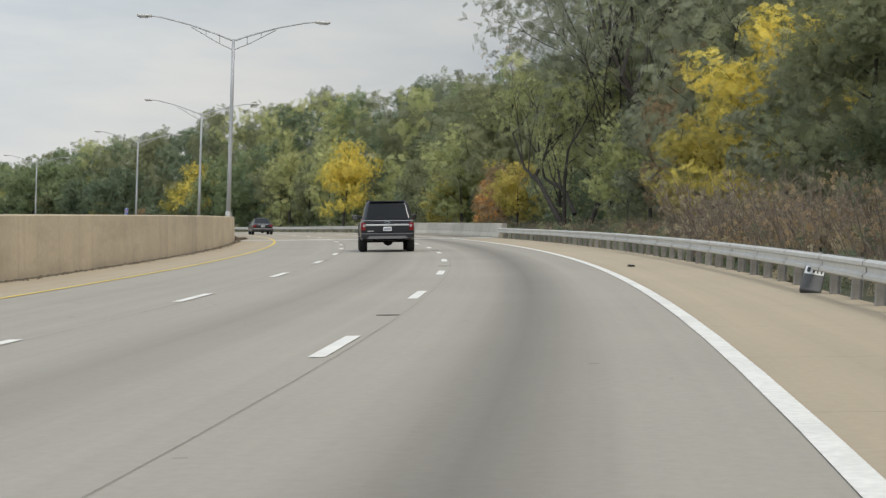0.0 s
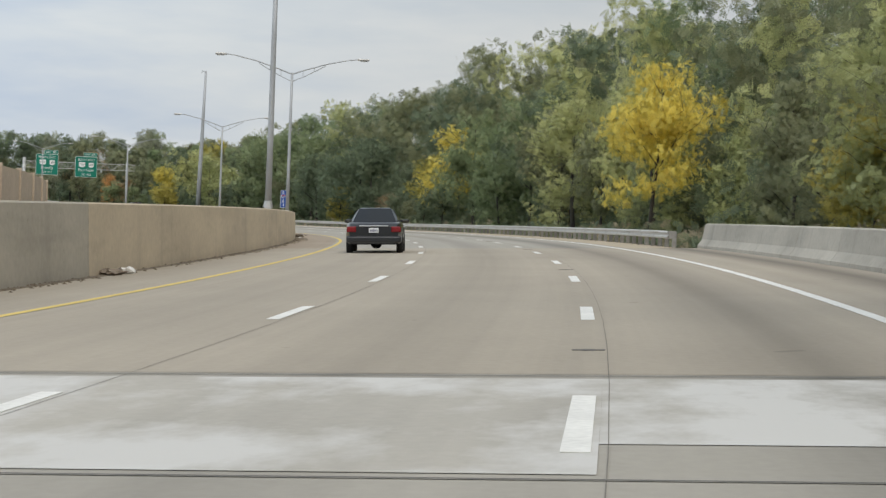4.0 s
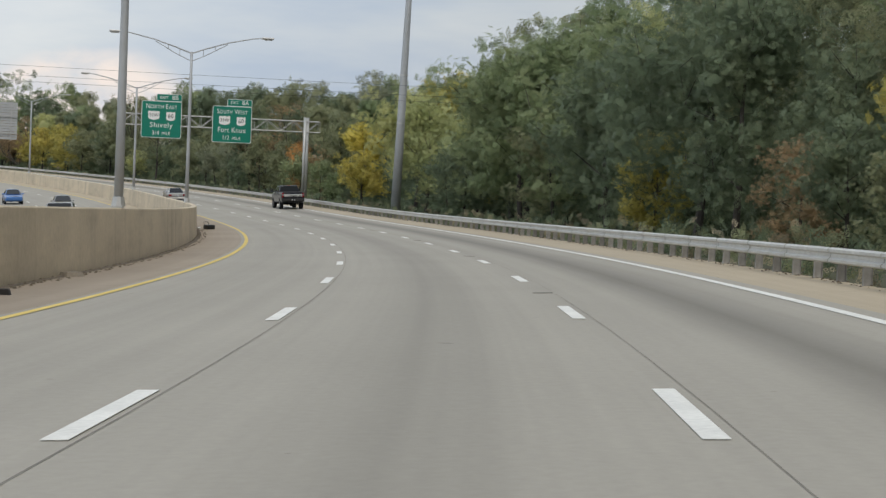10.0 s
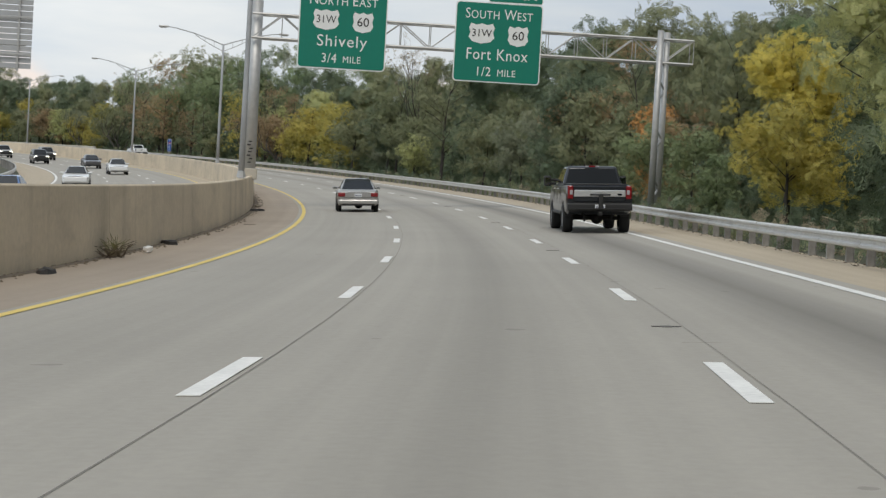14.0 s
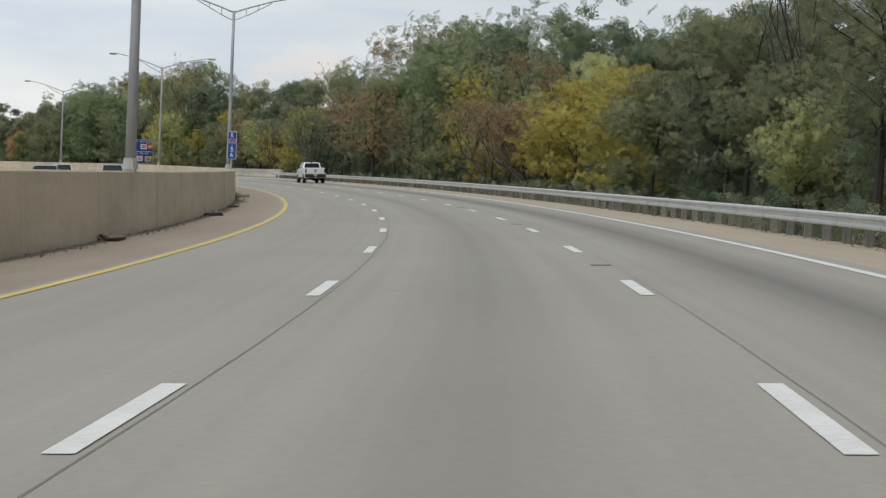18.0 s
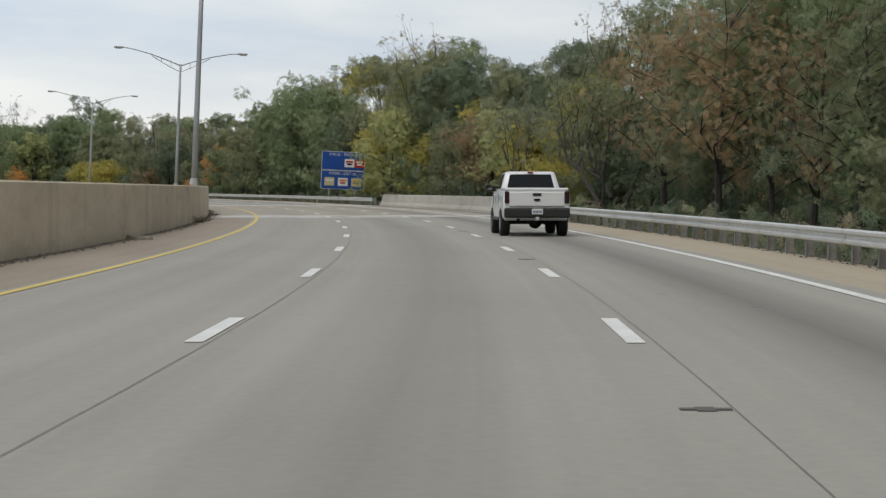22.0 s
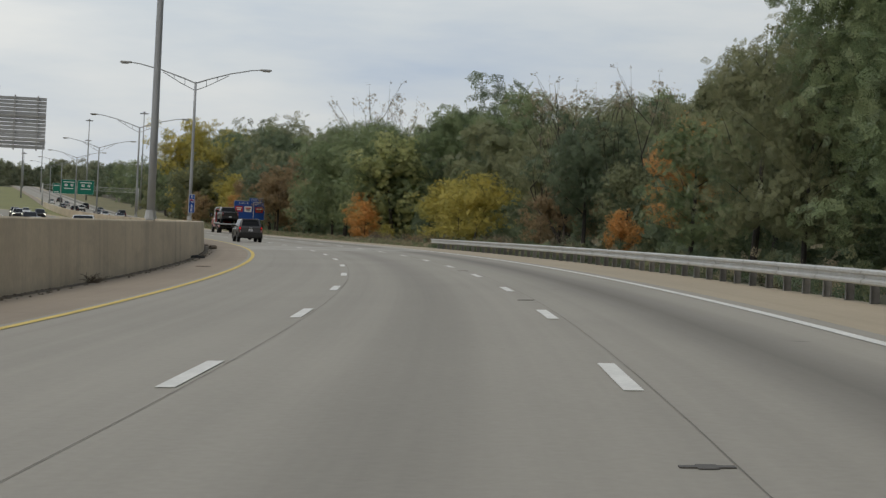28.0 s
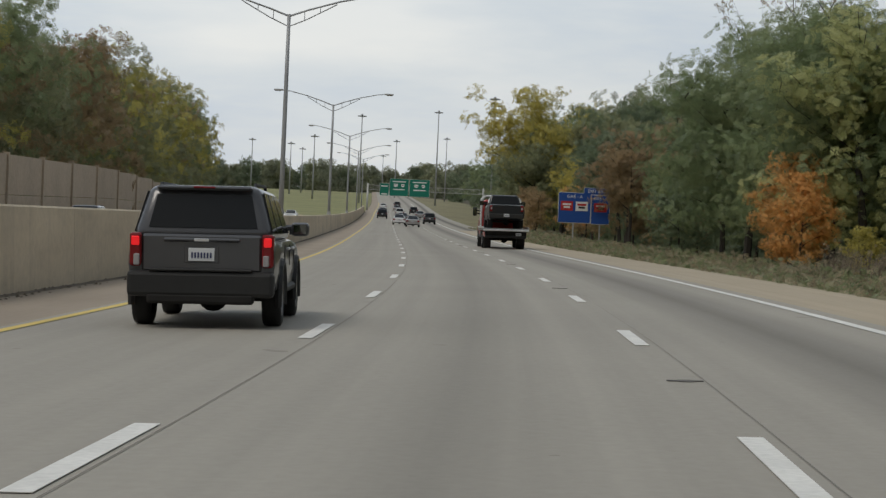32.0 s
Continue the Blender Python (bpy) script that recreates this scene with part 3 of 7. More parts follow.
def ground_sheet():
    def axis(lo, hi):
        inner = np.arange(lo, hi + 1, 14.0)
        far = np.array([30.0, 80, 160, 320, 700, 1400, 2600])
        return np.concatenate([inner[0] - far[::-1], inner, inner[-1] + far])
    xs, ys = axis(-120.0, 1060.0), axis(-140.0, 1560.0)
    gx, gy = np.meshgrid(xs, ys, indexing="ij")
    line_x, line_y = RX[::3], RY[::3]
    dist = np.full(gx.shape, 1e9)
    near = np.zeros(gx.shape, int)
    for i in range(len(line_x)):
        q = (gx - line_x[i]) ** 2 + (gy - line_y[i]) ** 2
        hit = q < dist
        dist[hit], near[hit] = q[hit], i
    t, b = TH[::3][near], RB[::3][near]
    d = -(gx - line_x[near]) * np.sin(t) + (gy - line_y[near]) * np.cos(t)
    a = np.sqrt(dist)
    z = RZ[::3][near] - np.clip(d, -16, 30) * b - 0.55
    out = np.clip((a - 34) / 40, 0, 1)
    z = z - 0.5 * np.clip((a - 12) / 20, 0, 1)
    wave = np.sin(gx * 0.013) * np.cos(gy * 0.017) * 1.2 * out
    z = z + wave - np.clip(a - 400, 0, 800) * 0.004
    v = np.stack([gx, gy, z], -1).reshape(-1, 3)
    ny = len(ys)
    f = [(i * ny + j, (i + 1) * ny + j, (i + 1) * ny + j + 1, i * ny + j + 1) for i in range(len(xs) - 1) for j in range(ny - 1)]
    return tagged(mesh_object("ground", v, f, M["soil"], smooth=True), "brown leaf-strewn ground under the roadside woods", "ground", kind="structure")


ground = ground_sheet()
S0, S1 = -60.0, 1880.0
road = tagged(sweep("road", S0, S1, 6.0, [(5.42, 0), (1.83, 0), (-1.83, 0), (-5.65, 0)], M["lanes"], uv=True), "grey worn concrete motorway carriageway with three lanes", "road", kind="structure")
S2 = 1400.0
road_far = tagged(sweep("road_opposite", S0, S2, 6.0, [(20.7, 0), (13.1, 0), (9.6, 0)], M["lanes"], away=parting, uv=True), "grey concrete carriageway of the oncoming traffic", "road", kind="structure")
for a, b, mt, words in ((S0, 155.5, "shoulder", "pale tan concrete shoulder beside the median barrier"), (155.5, S1, "inner_shoulder", "dirty brown concrete shoulder beside the median barrier")):
    tagged(sweep("shoulder_inner", a, b, 6.0, [(7.6, 0.0), (5.42, 0.0)], M[mt], uv=True), words, "shoulder", kind="structure")
EDGES = [(S0, 95.5, -8.35), (95.5, 155.5, -8.3), (155.5, 679.0, -7.5), (679.0, 731.5, -8.3), (731.5, S1, -8.05)]
for a, b, d in EDGES:
    tagged(sweep("shoulder_outer", a, b, 6.0, [(-5.65, 0.0), (d, 0.0)], M["shoulder"], uv=True), "tan stained concrete shoulder beside the guardrail", "shoulder", kind="structure")
tagged(sweep("shoulder_opposite", S0, S2, 6.0, [(23.6, 0.0), (20.7, 0.0)], M["shoulder"], away=parting, uv=True), "tan concrete outer shoulder of the oncoming carriageway", "shoulder", kind="structure")
tagged(sweep("shoulder_opposite_inner", S0, S2, 6.0, [(9.6, 0.0), (7.9, 0.0)], M["shoulder"], away=parting, uv=True), "tan concrete inner shoulder of the oncoming carriageway", "shoulder", kind="structure")
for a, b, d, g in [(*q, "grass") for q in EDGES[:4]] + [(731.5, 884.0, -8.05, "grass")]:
    tagged(sweep("verge", a, b, 6.0, [(d + 0.3, -0.03), (-10.5, -0.12), (-16.0, -0.75), (-19.0, -1.9)], M[g]), "thin dull grass verge behind the guardrail, coloured dark for leaf shade and weeds", "grass verge", kind="structure")
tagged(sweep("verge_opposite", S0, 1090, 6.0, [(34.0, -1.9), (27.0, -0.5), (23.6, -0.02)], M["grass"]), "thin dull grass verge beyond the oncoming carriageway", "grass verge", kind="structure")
# tan decks of the two bridges, worn pale slabs at their ends, joints across
for a, b in ((100.8, 155.2), (677.0, 729.0)):
    tagged(sweep("bridge_deck", a, b, 3.0, [(7.55, 0.003), (1.7, 0.003), (-1.9, 0.003), (-8.2, 0.003)], M["span"], uv=True), "tan worn concrete deck of a bridge across the lanes", "bridge deck", kind="structure")
for a, b, d0, d1 in ((95.2, 100.4, 7.55, -1.95), (96.4, 100.4, -1.95, -8.2), (668.3, 676.4, 7.55, -1.95), (671.0, 676.6, -1.95, -8.2), (729.5, 735.5, 7.55, -8.0), (855.5, 870.9, 5.1, -1.95), (857.5, 870.9, -1.95, -5.1)):
    tagged(sweep("deck_patch", a, b, 2.5, [(d0, 0.005), ((d0 + d1) / 2, 0.005), (d1, 0.005)], M["deck" if a < 800 else "deck_faint"], uv=True, feather=a > 800), "pale worn concrete slab with grey blotches across the lanes", "bridge deck", kind="structure")
for s in (95.0, 100.6, 155.0, 668.1, 676.8, 729.2, 735.7):
    tagged(sweep("expansion_joint", s, s + 0.035, 1.0, [(7.6, 0.007), (0, 0.007), (-8.2, 0.007)], M["crack"]), "dark rubber expansion joint across the bridge deck", "expansion joint", kind="structure")
# painted lines
tagged(sweep("edge_line_yellow", S0, 1500, 4.0, [(5.28, 0.008), (5.13, 0.008)], M["yellow_paint"]), "solid yellow line along the inner shoulder", "road marking", kind="structure")
for a, b, d in ((S0, 97.0, -5.56), (97.0, 1500.0, -5.22)):
    tagged(sweep("edge_line_white", a, b, 4.0, [(d + 0.09, 0.008), (d - 0.09, 0.008)], M["white_paint"]), "solid white line along the outer shoulder", "road marking", kind="structure")
tagged(sweep("edge_line_opposite", S0, S2, 4.0, [(20.62, 0.008), (20.44, 0.008)], M["white_paint"], away=parting), "solid white line along the oncoming carriageway", "road marking", kind="structure")
tagged(sweep("edge_line_opposite_yellow", S0, S2, 4.0, [(9.8, 0.008), (9.65, 0.008)], M["yellow_paint"], away=parting), "solid yellow line along the oncoming carriageway", "road marking", kind="structure")
for d, w in ((1.69, 0.004), (-2.0, 0.0028)):
    tagged(sweep("lane_joint", S0, 1300, 4.0, [(d + w, 0.007), (d - w, 0.007)], M["seam"]), "dark sealed joint between two lanes", "pavement joint", kind="structure")

CYCLE = 12.192


def lane_dashes():
    bm = bmesh.new()
    box(bm, (0, 0, 0), (0.16, 3.05, 0.004), 0.0)
    proto = part("lane_dash", bm, M["white_paint"], road)
    first = True
    for k in range(-4, 112):
        for d in (1.83, -1.83):
            m = at(k * CYCLE, d, 0.008, lean=True)
            if first:
                proto.matrix_basis, first = m, False
            else:
                same(proto, m, road)
    for k in range(8, 108):
        for d in (13.05, 16.6):
            same(proto, at(k * CYCLE + 4, d, 0.008, lean=True), road_far)


lane_dashes()

# ---- median barrier ----
H_BAR = 1.46
median = thing("median_barrier", Matrix(), "tall weathered concrete median barrier with stained joints", "concrete barrier", kind="structure")
PROFILE = [(7.565, -0.05), (7.57, 0.1), (7.625, H_BAR - 0.035), (7.66, H_BAR), (7.86, H_BAR), (7.895, H_BAR - 0.035), (7.95, 0.1), (7.955, -0.05)]
BAR_LEN = 12.2
for i in range(int((1300 + 60) / BAR_LEN)):
    a = -60 + i * BAR_LEN
    sweep("barrier_segment", a, a + BAR_LEN - 0.012, 3.1, PROFILE[::-1], M["barrier_new"] if 110 < a < 122 or 728 < a < 742 else M["barrier"], median, closed=True)
sweep("barrier_kerb", -60, 1300, 6.0, [(7.56, 0.01), (7.44, 0.025), (7.34, 0.004)], M["dirt"], median, "dark line of dirt and grit along the barrier foot")

# ---- bridge parapets ----
WALL = [(-8.2, -0.1), (-8.2, 0.1), (-8.36, 0.32), (-8.46, 0.86), (-8.5, 0.89), (-8.72, 0.89), (-8.76, 0.86), (-8.76, -0.1)]
for a, b in ((95.5, 155.5), (679.0, 731.5)):
    parapet = thing("bridge_parapet", Matrix(), "pale concrete bridge parapet at the shoulder edge", "parapet", group="bridge parapets", kind="structure")
    n = int((b - a) / 6)
    for i in range(n):
        x = a + (b - a) / n * i
        sweep("parapet_panel", x, x + (b - a) / n - 0.025, 3.0, WALL, M["barrier_new"], parapet, closed=True)


# ---- guardrails ----
def guardrail(s0, s1, d=-7.78, base=0):
    g = thing("guardrail", Matrix(), "galvanised W-beam guardrail on weathered posts", "guardrail", group="guardrails along the shoulder")
    y0, y1 = 0.34, 0.62
    prof = [(0.0, y0), (0.055, y0 + 0.03), (0.055, y0 + 0.075), (0.0, y0 + 0.11), (0.0, y0 + 0.17), (0.055, y0 + 0.205), (0.055, y0 + 0.25), (0.0, y1)]
    v, f = [], []
    k = len(prof) * 2
    for y in (-0.02, 3.83):
        v += [(-a, y, z) for a, z in prof] + [(-a + 0.012, y, z) for a, z in prof[::-1]]
    for j in range(k):
        f.append((j, (j + 1) % k, k + (j + 1) % k, k + j))
    f += [tuple(range(k))[::-1], tuple(range(k, 2 * k))]
    panel = mesh_object("rail_panel", v, f, M["rail_steel"], g)
    bm = bmesh.new()
    for x in (0.126, 0.274):
        box(bm, (x, 0, 0.05), (0.010, 0.115, 1.14))
    box(bm, (0.2, 0, 0.05), (0.14, 0.008, 1.14))
    box(bm, (0.06, 0, 0.48), (0.118, 0.10, 0.28))
    post = part("rail_post", bm, M["post"], g)
    n = int((s1 - s0) / 3.81)
    for i in range(n):
        m = at(s0 + i * 3.81, d, 0.0, lean=True)
        for ob, mm in ((panel, m), (post, at(s0 + i * 3.81, d)), (post, at(s0 + i * 3.81 + 1.905, d))):
            if ob.get("done"):
                same(ob, mm, g)
            else:
                ob.matrix_basis = mm
                ob["done"] = 1
    return g


guardrail(-58, 95, -8.1)
guardrail(156, 678.5, -7.22)
guardrail(732, 880, -7.75)
sweep_rail = [(23.9, 0.45), (23.84, 0.52), (23.9, 0.6), (23.84, 0.68), (23.9, 0.75), (23.94, 0.75), (23.94, 0.45)]
og = thing("guardrail_opposite", Matrix(), "galvanised guardrail beyond the oncoming carriageway", "guardrail", kind="structure")
sweep("rail_beam", 180, 930, 6.0, sweep_rail[::-1], M["rail_steel"], og, closed=True)
vv, ff = [], []
for i in range(200):
    c = road_xyz(180 + i * 3.75, 24.05, 0.0)
    o = len(vv)
    vv += [(c[0] + a, c[1] + b, c[2] + z) for z in (-0.3, 0.72) for a, b in ((-.07, -.07), (.07, -.07), (.07, .07), (-.07, .07))]
    ff += [(o, o + 1, o + 5, o + 4), (o + 1, o + 2, o + 6, o + 5), (o + 2, o + 3, o + 7, o + 6), (o + 3, o, o + 4, o + 7), (o + 4, o + 5, o + 6, o + 7)]
mesh_object("rail_posts", vv, ff, M["post"], og)


# ---- lamp columns on the barrier ----
def street_lamp():
    lamp = thing("street_lamp", Matrix(), "grey twin-arm motorway lamp column standing on the median barrier", "street lamp", group="lamp columns on the median")
    bm = bmesh.new()
    tube(bm, [(0, 0, H_BAR), (0, 0, 4.5), (0, 0, 8), (0, 0, 11.15)], [0.13, 0.115, 0.10, 0.085], 12)
    part("column", bm, M["pole"], lamp, smooth=True)
    bm = bmesh.new()
    box(bm, (0, 0, H_BAR + 0.03), (0.26, 0.34, 0.06), 0.01)
    tube(bm, [(0, 0, H_BAR + 0.05), (0, 0, H_BAR + 0.3)], [0.19, 0.15], 10)
    part("base_plate", bm, M["steel"], lamp)
    for sx in (-1, 1):
        bm = bmesh.new()
        tube(bm, [(0.0, 0, 11.05), (sx * 0.9, 0, 11.38), (sx * 2.4, 0, 11.85), (sx * 3.9, 0, 12.18), (sx * 4.5, 0, 12.24)], [0.05, 0.045, 0.042, 0.038, 0.034], 8)
        tube(bm, [(0.0, 0, 10.55), (sx * 0.9, 0, 10.95), (sx * 2.3, 0, 11.72)], 0.028, 6)
        for x, z0, z1 in ((0.75, 10.88, 11.3), (1.5, 11.28, 11.55)):
            tube(bm, [(sx * x, 0, z0), (sx * x, 0, z1)], 0.02, 6)
        part("arm", bm, M["pole"], lamp)
        bm = bmesh.new()
        box(bm, (sx * 4.85, 0, 12.24), (0.8, 0.34, 0.14), 0.05, seg=2)
        box(bm, (sx * 4.9, 0, 12.15), (0.5, 0.26, 0.06), 0.02)
        part("lantern", bm, M["steel"], lamp, "flat grey lantern head")
    return lamp


LAMPS = [14.0, 86.3, 160.0, 218.0, 295.0, 369.0, 429.0, 510.0, 584.0, 659.0, 734.0, 810.0, 887.0, 960.0, 1036.0, 1108.0, 1180.0, 1252.0]
lamp = street_lamp()
for i, s in enumerate(LAMPS):
    m = at(s, 7.76, 0.0)
    if i == 0:
        lamp.matrix_basis = m
    else:
        copy_thing(lamp, m)


# ---- trees ----
def branch_mesh(rng, height, spread, limbs, base):
    """Trunk and limbs as tapered bars; returns the mesh data and the limb ends."""
    bm = bmesh.new()
    ends = []
    lean = rng.uniform(-0.06, 0.06, 2)

    def trunk_at(z):
        return Vector((lean[0] * z + 0.12 * math.sin(z * 0.5), lean[1] * z + 0.12 * math.cos(z * 0.4), z))
    r0 = 0.016 * height
    zs = np.linspace(-0.8, height * 0.8, 7)
    tube(bm, [trunk_at(z) for z in zs], [r0 * (1.05 - 0.9 * i / 6) for i in range(7)], 7)
    for i in range(limbs):
        z = height * rng.uniform(max(base * 0.75, 0.12), 0.72)
        a = 2.4 * i + rng.uniform(-0.5, 0.5)
        reach = spread * rng.uniform(0.55, 1.0) * (1.15 - 0.5 * z / height)
        p0 = trunk_at(z)
        rise = rng.uniform(0.35, 0.9) * reach
        p1 = p0 + Vector((math.cos(a) * reach * 0.5, math.sin(a) * reach * 0.5, rise * 0.6))
        p2 = p0 + Vector((math.cos(a + 0.25) * reach, math.sin(a + 0.25) * reach, rise))
        r = r0 * 0.42 * (1.1 - z / height)
        tube(bm, [p0, p1, p2], [r, r * 0.65, r * 0.2], 5, False)
        for q, w in ((p1, 0.55), (p2, 0.45)):
            e_ = q + Vector((rng.uniform(-1, 1), rng.uniform(-1, 1), rng.uniform(0.2, 1.0))) * reach * w
            tube(bm, [q, (q + e_) / 2 + Vector((0, 0, 0.1)), e_], [r * 0.45, r * 0.3, r * 0.1], 4, False)
            ends += [q, e_]
        ends.append(p2)
    top = trunk_at(height * 0.8)
    for i in range(5):
        e_ = top + Vector((rng.uniform(-1, 1) * spread * 0.45, rng.uniform(-1, 1) * spread * 0.45, height * rng.uniform(0.06, 0.19)))
        tube(bm, [top, e_], [r0 * 0.16, r0 * 0.05], 4, False)
        ends.append(e_)
    return bm, ends


def leaf_cloud(rng, centres, radii, count, size, droop=0.0, squash=0.8, axis=None, cell=0.15):
    """Sprays of leaves on the outside of clumps: verts, faces, the clumps' soft normals, and leaf coordinates."""
    centres, radii = np.asarray(centres, float), np.asarray(radii, float)
    weight = radii ** 2
    pick = rng.choice(len(centres), count, p=weight / weight.sum())
    off = rng.normal(size=(count, 3))
    off /= np.linalg.norm(off, axis=1)[:, None]
    soft = off.copy()
    off *= (rng.uniform(0.2, 1.0, count) ** 0.35 * radii[pick])[:, None]
    off[:, 2] *= squash
    c = centres[pick] + off
    if droop:
        c[:, 2] -= droop * rng.uniform(0, 1, count) * radii[pick]
    if axis is not None:
        side = c - np.asarray(axis)
        side[:, 2] *= 0.35
        side /= np.linalg.norm(side, axis=1)[:, None] + 1e-6
        soft = soft * 0.9 + side * 0.35
    soft = soft + rng.normal(size=(count, 3)) * 0.16 + (0, 0, 0.2)
    soft /= np.linalg.norm(soft, axis=1)[:, None]
    # each spray lies roughly across its clump's surface
    nn = soft + rng.normal(size=(count, 3)) * 0.65
    nn /= np.linalg.norm(nn, axis=1)[:, None]
    u = rng.normal(size=(count, 3))
    u -= (u * nn).sum(1)[:, None] * nn
    u /= np.linalg.norm(u, axis=1)[:, None]
    w = np.cross(nn, u)
    ln = size * rng.uniform(0.65, 1.35, count)[:, None] * 0.5
    wd = ln * rng.uniform(0.6, 1.0, count)[:, None]
    v = np.stack([c - u * ln - w * wd * 0.7, c + u * ln * 0.8 - w * wd, c + u * ln + w * wd * 0.7, c - u * ln * 0.8 + w * wd], 1).reshape(-1, 3)
    o = rng.uniform(0, 400, (count, 2))
    a, b = ln[:, 0] / cell, wd[:, 0] / cell
    uv = np.stack([np.stack([o[:, 0] + sx * a * kx, o[:, 1] + sy * b * ky], -1) for sx, sy, kx, ky in ((-1, -1, 1, .7), (1, -1, .8, 1), (1, 1, 1, .7), (-1, 1, .8, 1))], 1).reshape(-1, 2)
    return v, np.arange(count * 4).reshape(-1, 4), np.repeat(soft, 4, axis=0), uv


def leaves(name, v, f, nrm, uv, mat, parent=None):
    me = bpy.data.meshes.new(name)
    me.from_pydata(v.tolist(), [], f.tolist())
    lay = me.uv_layers.new(name="UVMap")
    lay.data.foreach_set("uv", uv[f.ravel()].astype(np.float32).ravel())
    me.polygons.foreach_set("use_smooth", [True] * len(me.polygons))
    me.normals_split_custom_set_from_vertices(nrm.tolist())
    me.materials.append(mat)
    ob = new(name, me)
    ob.parent = parent
    return ob


def crown_centres(rng, height, spread, base, ends, fill):
    pts = [tuple(e_) for e_ in ends]
    for i in range(int(len(pts) * fill)):
        a, z = rng.uniform(0, 6.28), rng.uniform(base, 0.95)
        r = spread * math.sqrt(max(0.06, 1 - ((z - 0.45) / 0.56) ** 2)) * rng.uniform(0.4, 1.0)
        pts.append((math.cos(a) * r, math.sin(a) * r, z * height))
    pts = np.array(pts)
    pts[:, 2] = np.minimum(pts[:, 2], height * 0.95)
    return pts


def tree_proto(seed, height, spread, base, count, size, limbs=9, droop=0.0, fill=1.0, lump=(0.16, 0.36), cell=0.055):
    rng = np.random.default_rng(seed)
    bm, ends = branch_mesh(rng, height, spread, limbs, base)
    root = thing("tree", Matrix(), "broadleaf tree", "tree")
    part("trunk", bm, M["bark"], root)
    pts = crown_centres(rng, height, spread, base, ends, fill)
    radii = rng.uniform(lump[0], lump[1], len(pts)) * spread
    one = leaf_cloud(rng, pts, radii, count, size, droop, 0.75, (0, 0, height * 0.4), cell)
    two = leaf_cloud(rng, pts * (0.7, 0.7, 0.9), radii * 0.7, count // 6, size * 1.6, 0, 0.75, (0, 0, height * 0.4), cell)
    leaves("crown", np.concatenate([one[0], two[0]]), np.concatenate([one[1], two[1] + len(one[0])]), np.concatenate([one[2], two[2]]), np.concatenate([one[3], two[3]]), LEAF["green"], root)
    return root


TREES = [
    tree_proto(1, 16.0, 5.2, 0.20, 3000, 0.52),
    tree_proto(2, 16.0, 4.6, 0.16, 2800, 0.50, 10, 0.2),
    tree_proto(3, 16.0, 5.6, 0.24, 3100, 0.54, 11, 0.4, 0.8),
    tree_proto(4, 16.0, 4.2, 0.18, 2800, 0.48, 9, 0.9),
    tree_proto(5, 16.0, 5.4, 0.28, 2700, 0.52, 10, 0.2, 0.6, (0.14, 0.32)),
]
SPARSE = [tree_proto(41, 16.0, 5.0, 0.25, 1200, 0.42, 16, 0.1, 0.5, (0.14, 0.3)), tree_proto(42, 16.0, 4.6, 0.2, 1000, 0.42, 18, 0.3, 0.4, (0.12, 0.28))]


def grow(bm, rng, p, way, length, radius, depth, ends, split=(3, 4), wander=0.5, lift=0.12, thin=0.6):
    """A limb that bends, tapers and divides; collects the ends of the finest twigs."""
    mid_ = p + way * length * 0.5 + Vector(rng.normal(size=3)) * length * 0.07
    end_ = mid_ + (way + Vector(rng.normal(size=3)) * 0.2 + Vector((0, 0, lift))).normalized() * length * 0.5
    tube(bm, [p, mid_, end_], [radius, radius * 0.78, radius * 0.5 if depth else radius * 0.2], 6 if depth > 1 else (4 if depth else 3), False)
    if not depth:
        ends.append(end_)
        return
    for k in range(int(rng.integers(split[0], split[1] + 1))):
        q = rng.uniform(0.35, 1.0) if k else 1.0
        start = mid_.lerp(end_, (q - 0.5) * 2) if q > 0.5 else p.lerp(mid_, q * 2)
        turn = Vector(rng.normal(size=3))
        turn -= way * turn.dot(way)
        child = (way + turn.normalized() * rng.uniform(0.5, 1.1) * (wander * 1.3) + Vector((0, 0, lift))).normalized()
        grow(bm, rng, start, child, length * rng.uniform(0.5, 0.8), radius * rng.uniform(0.42, thin), depth - 1, ends, split, wander, lift, thin)


def limbed_proto(seed, starts, depth, count, size, lump=0.9, split=(3, 4), wander=0.5, lift=0.12, cell=0.05, tall=16.0):
    """A tree whose dark limbs show through thin foliage. starts: base, direction, length and radius of each main stem."""
    rng = np.random.default_rng(seed)
    root = thing("tree", Matrix(), "broadleaf tree", "tree")
    bm, ends = bmesh.new(), []
    for p, way, length, radius in starts:
        grow(bm, rng, Vector(p), Vector(way).normalized(), length, radius, depth, ends, split, wander, lift)
    part("trunk", bm, M["bark"], root)
    pts = np.array([tuple(q) for q in ends])
    leaves("crown", *leaf_cloud(rng, pts, rng.uniform(0.5, 1.0, len(pts)) * lump, count, size, 0.2, 0.75, (0, 0, tall * 0.45), cell), LEAF["green"], root)
    return root


BARE = limbed_proto(21, [((0, 0, -0.6), (0.05, 0.0, 1), 8.0, 0.12), ((0.1, 0.1, 4.5), (0.3, 0.2, 1), 5.0, 0.06), ((0, 0, 5.5), (-0.3, 0.25, 1), 5.0, 0.06)], 3, 420, 0.26, 0.45, (3, 4), 0.42, 0.25)
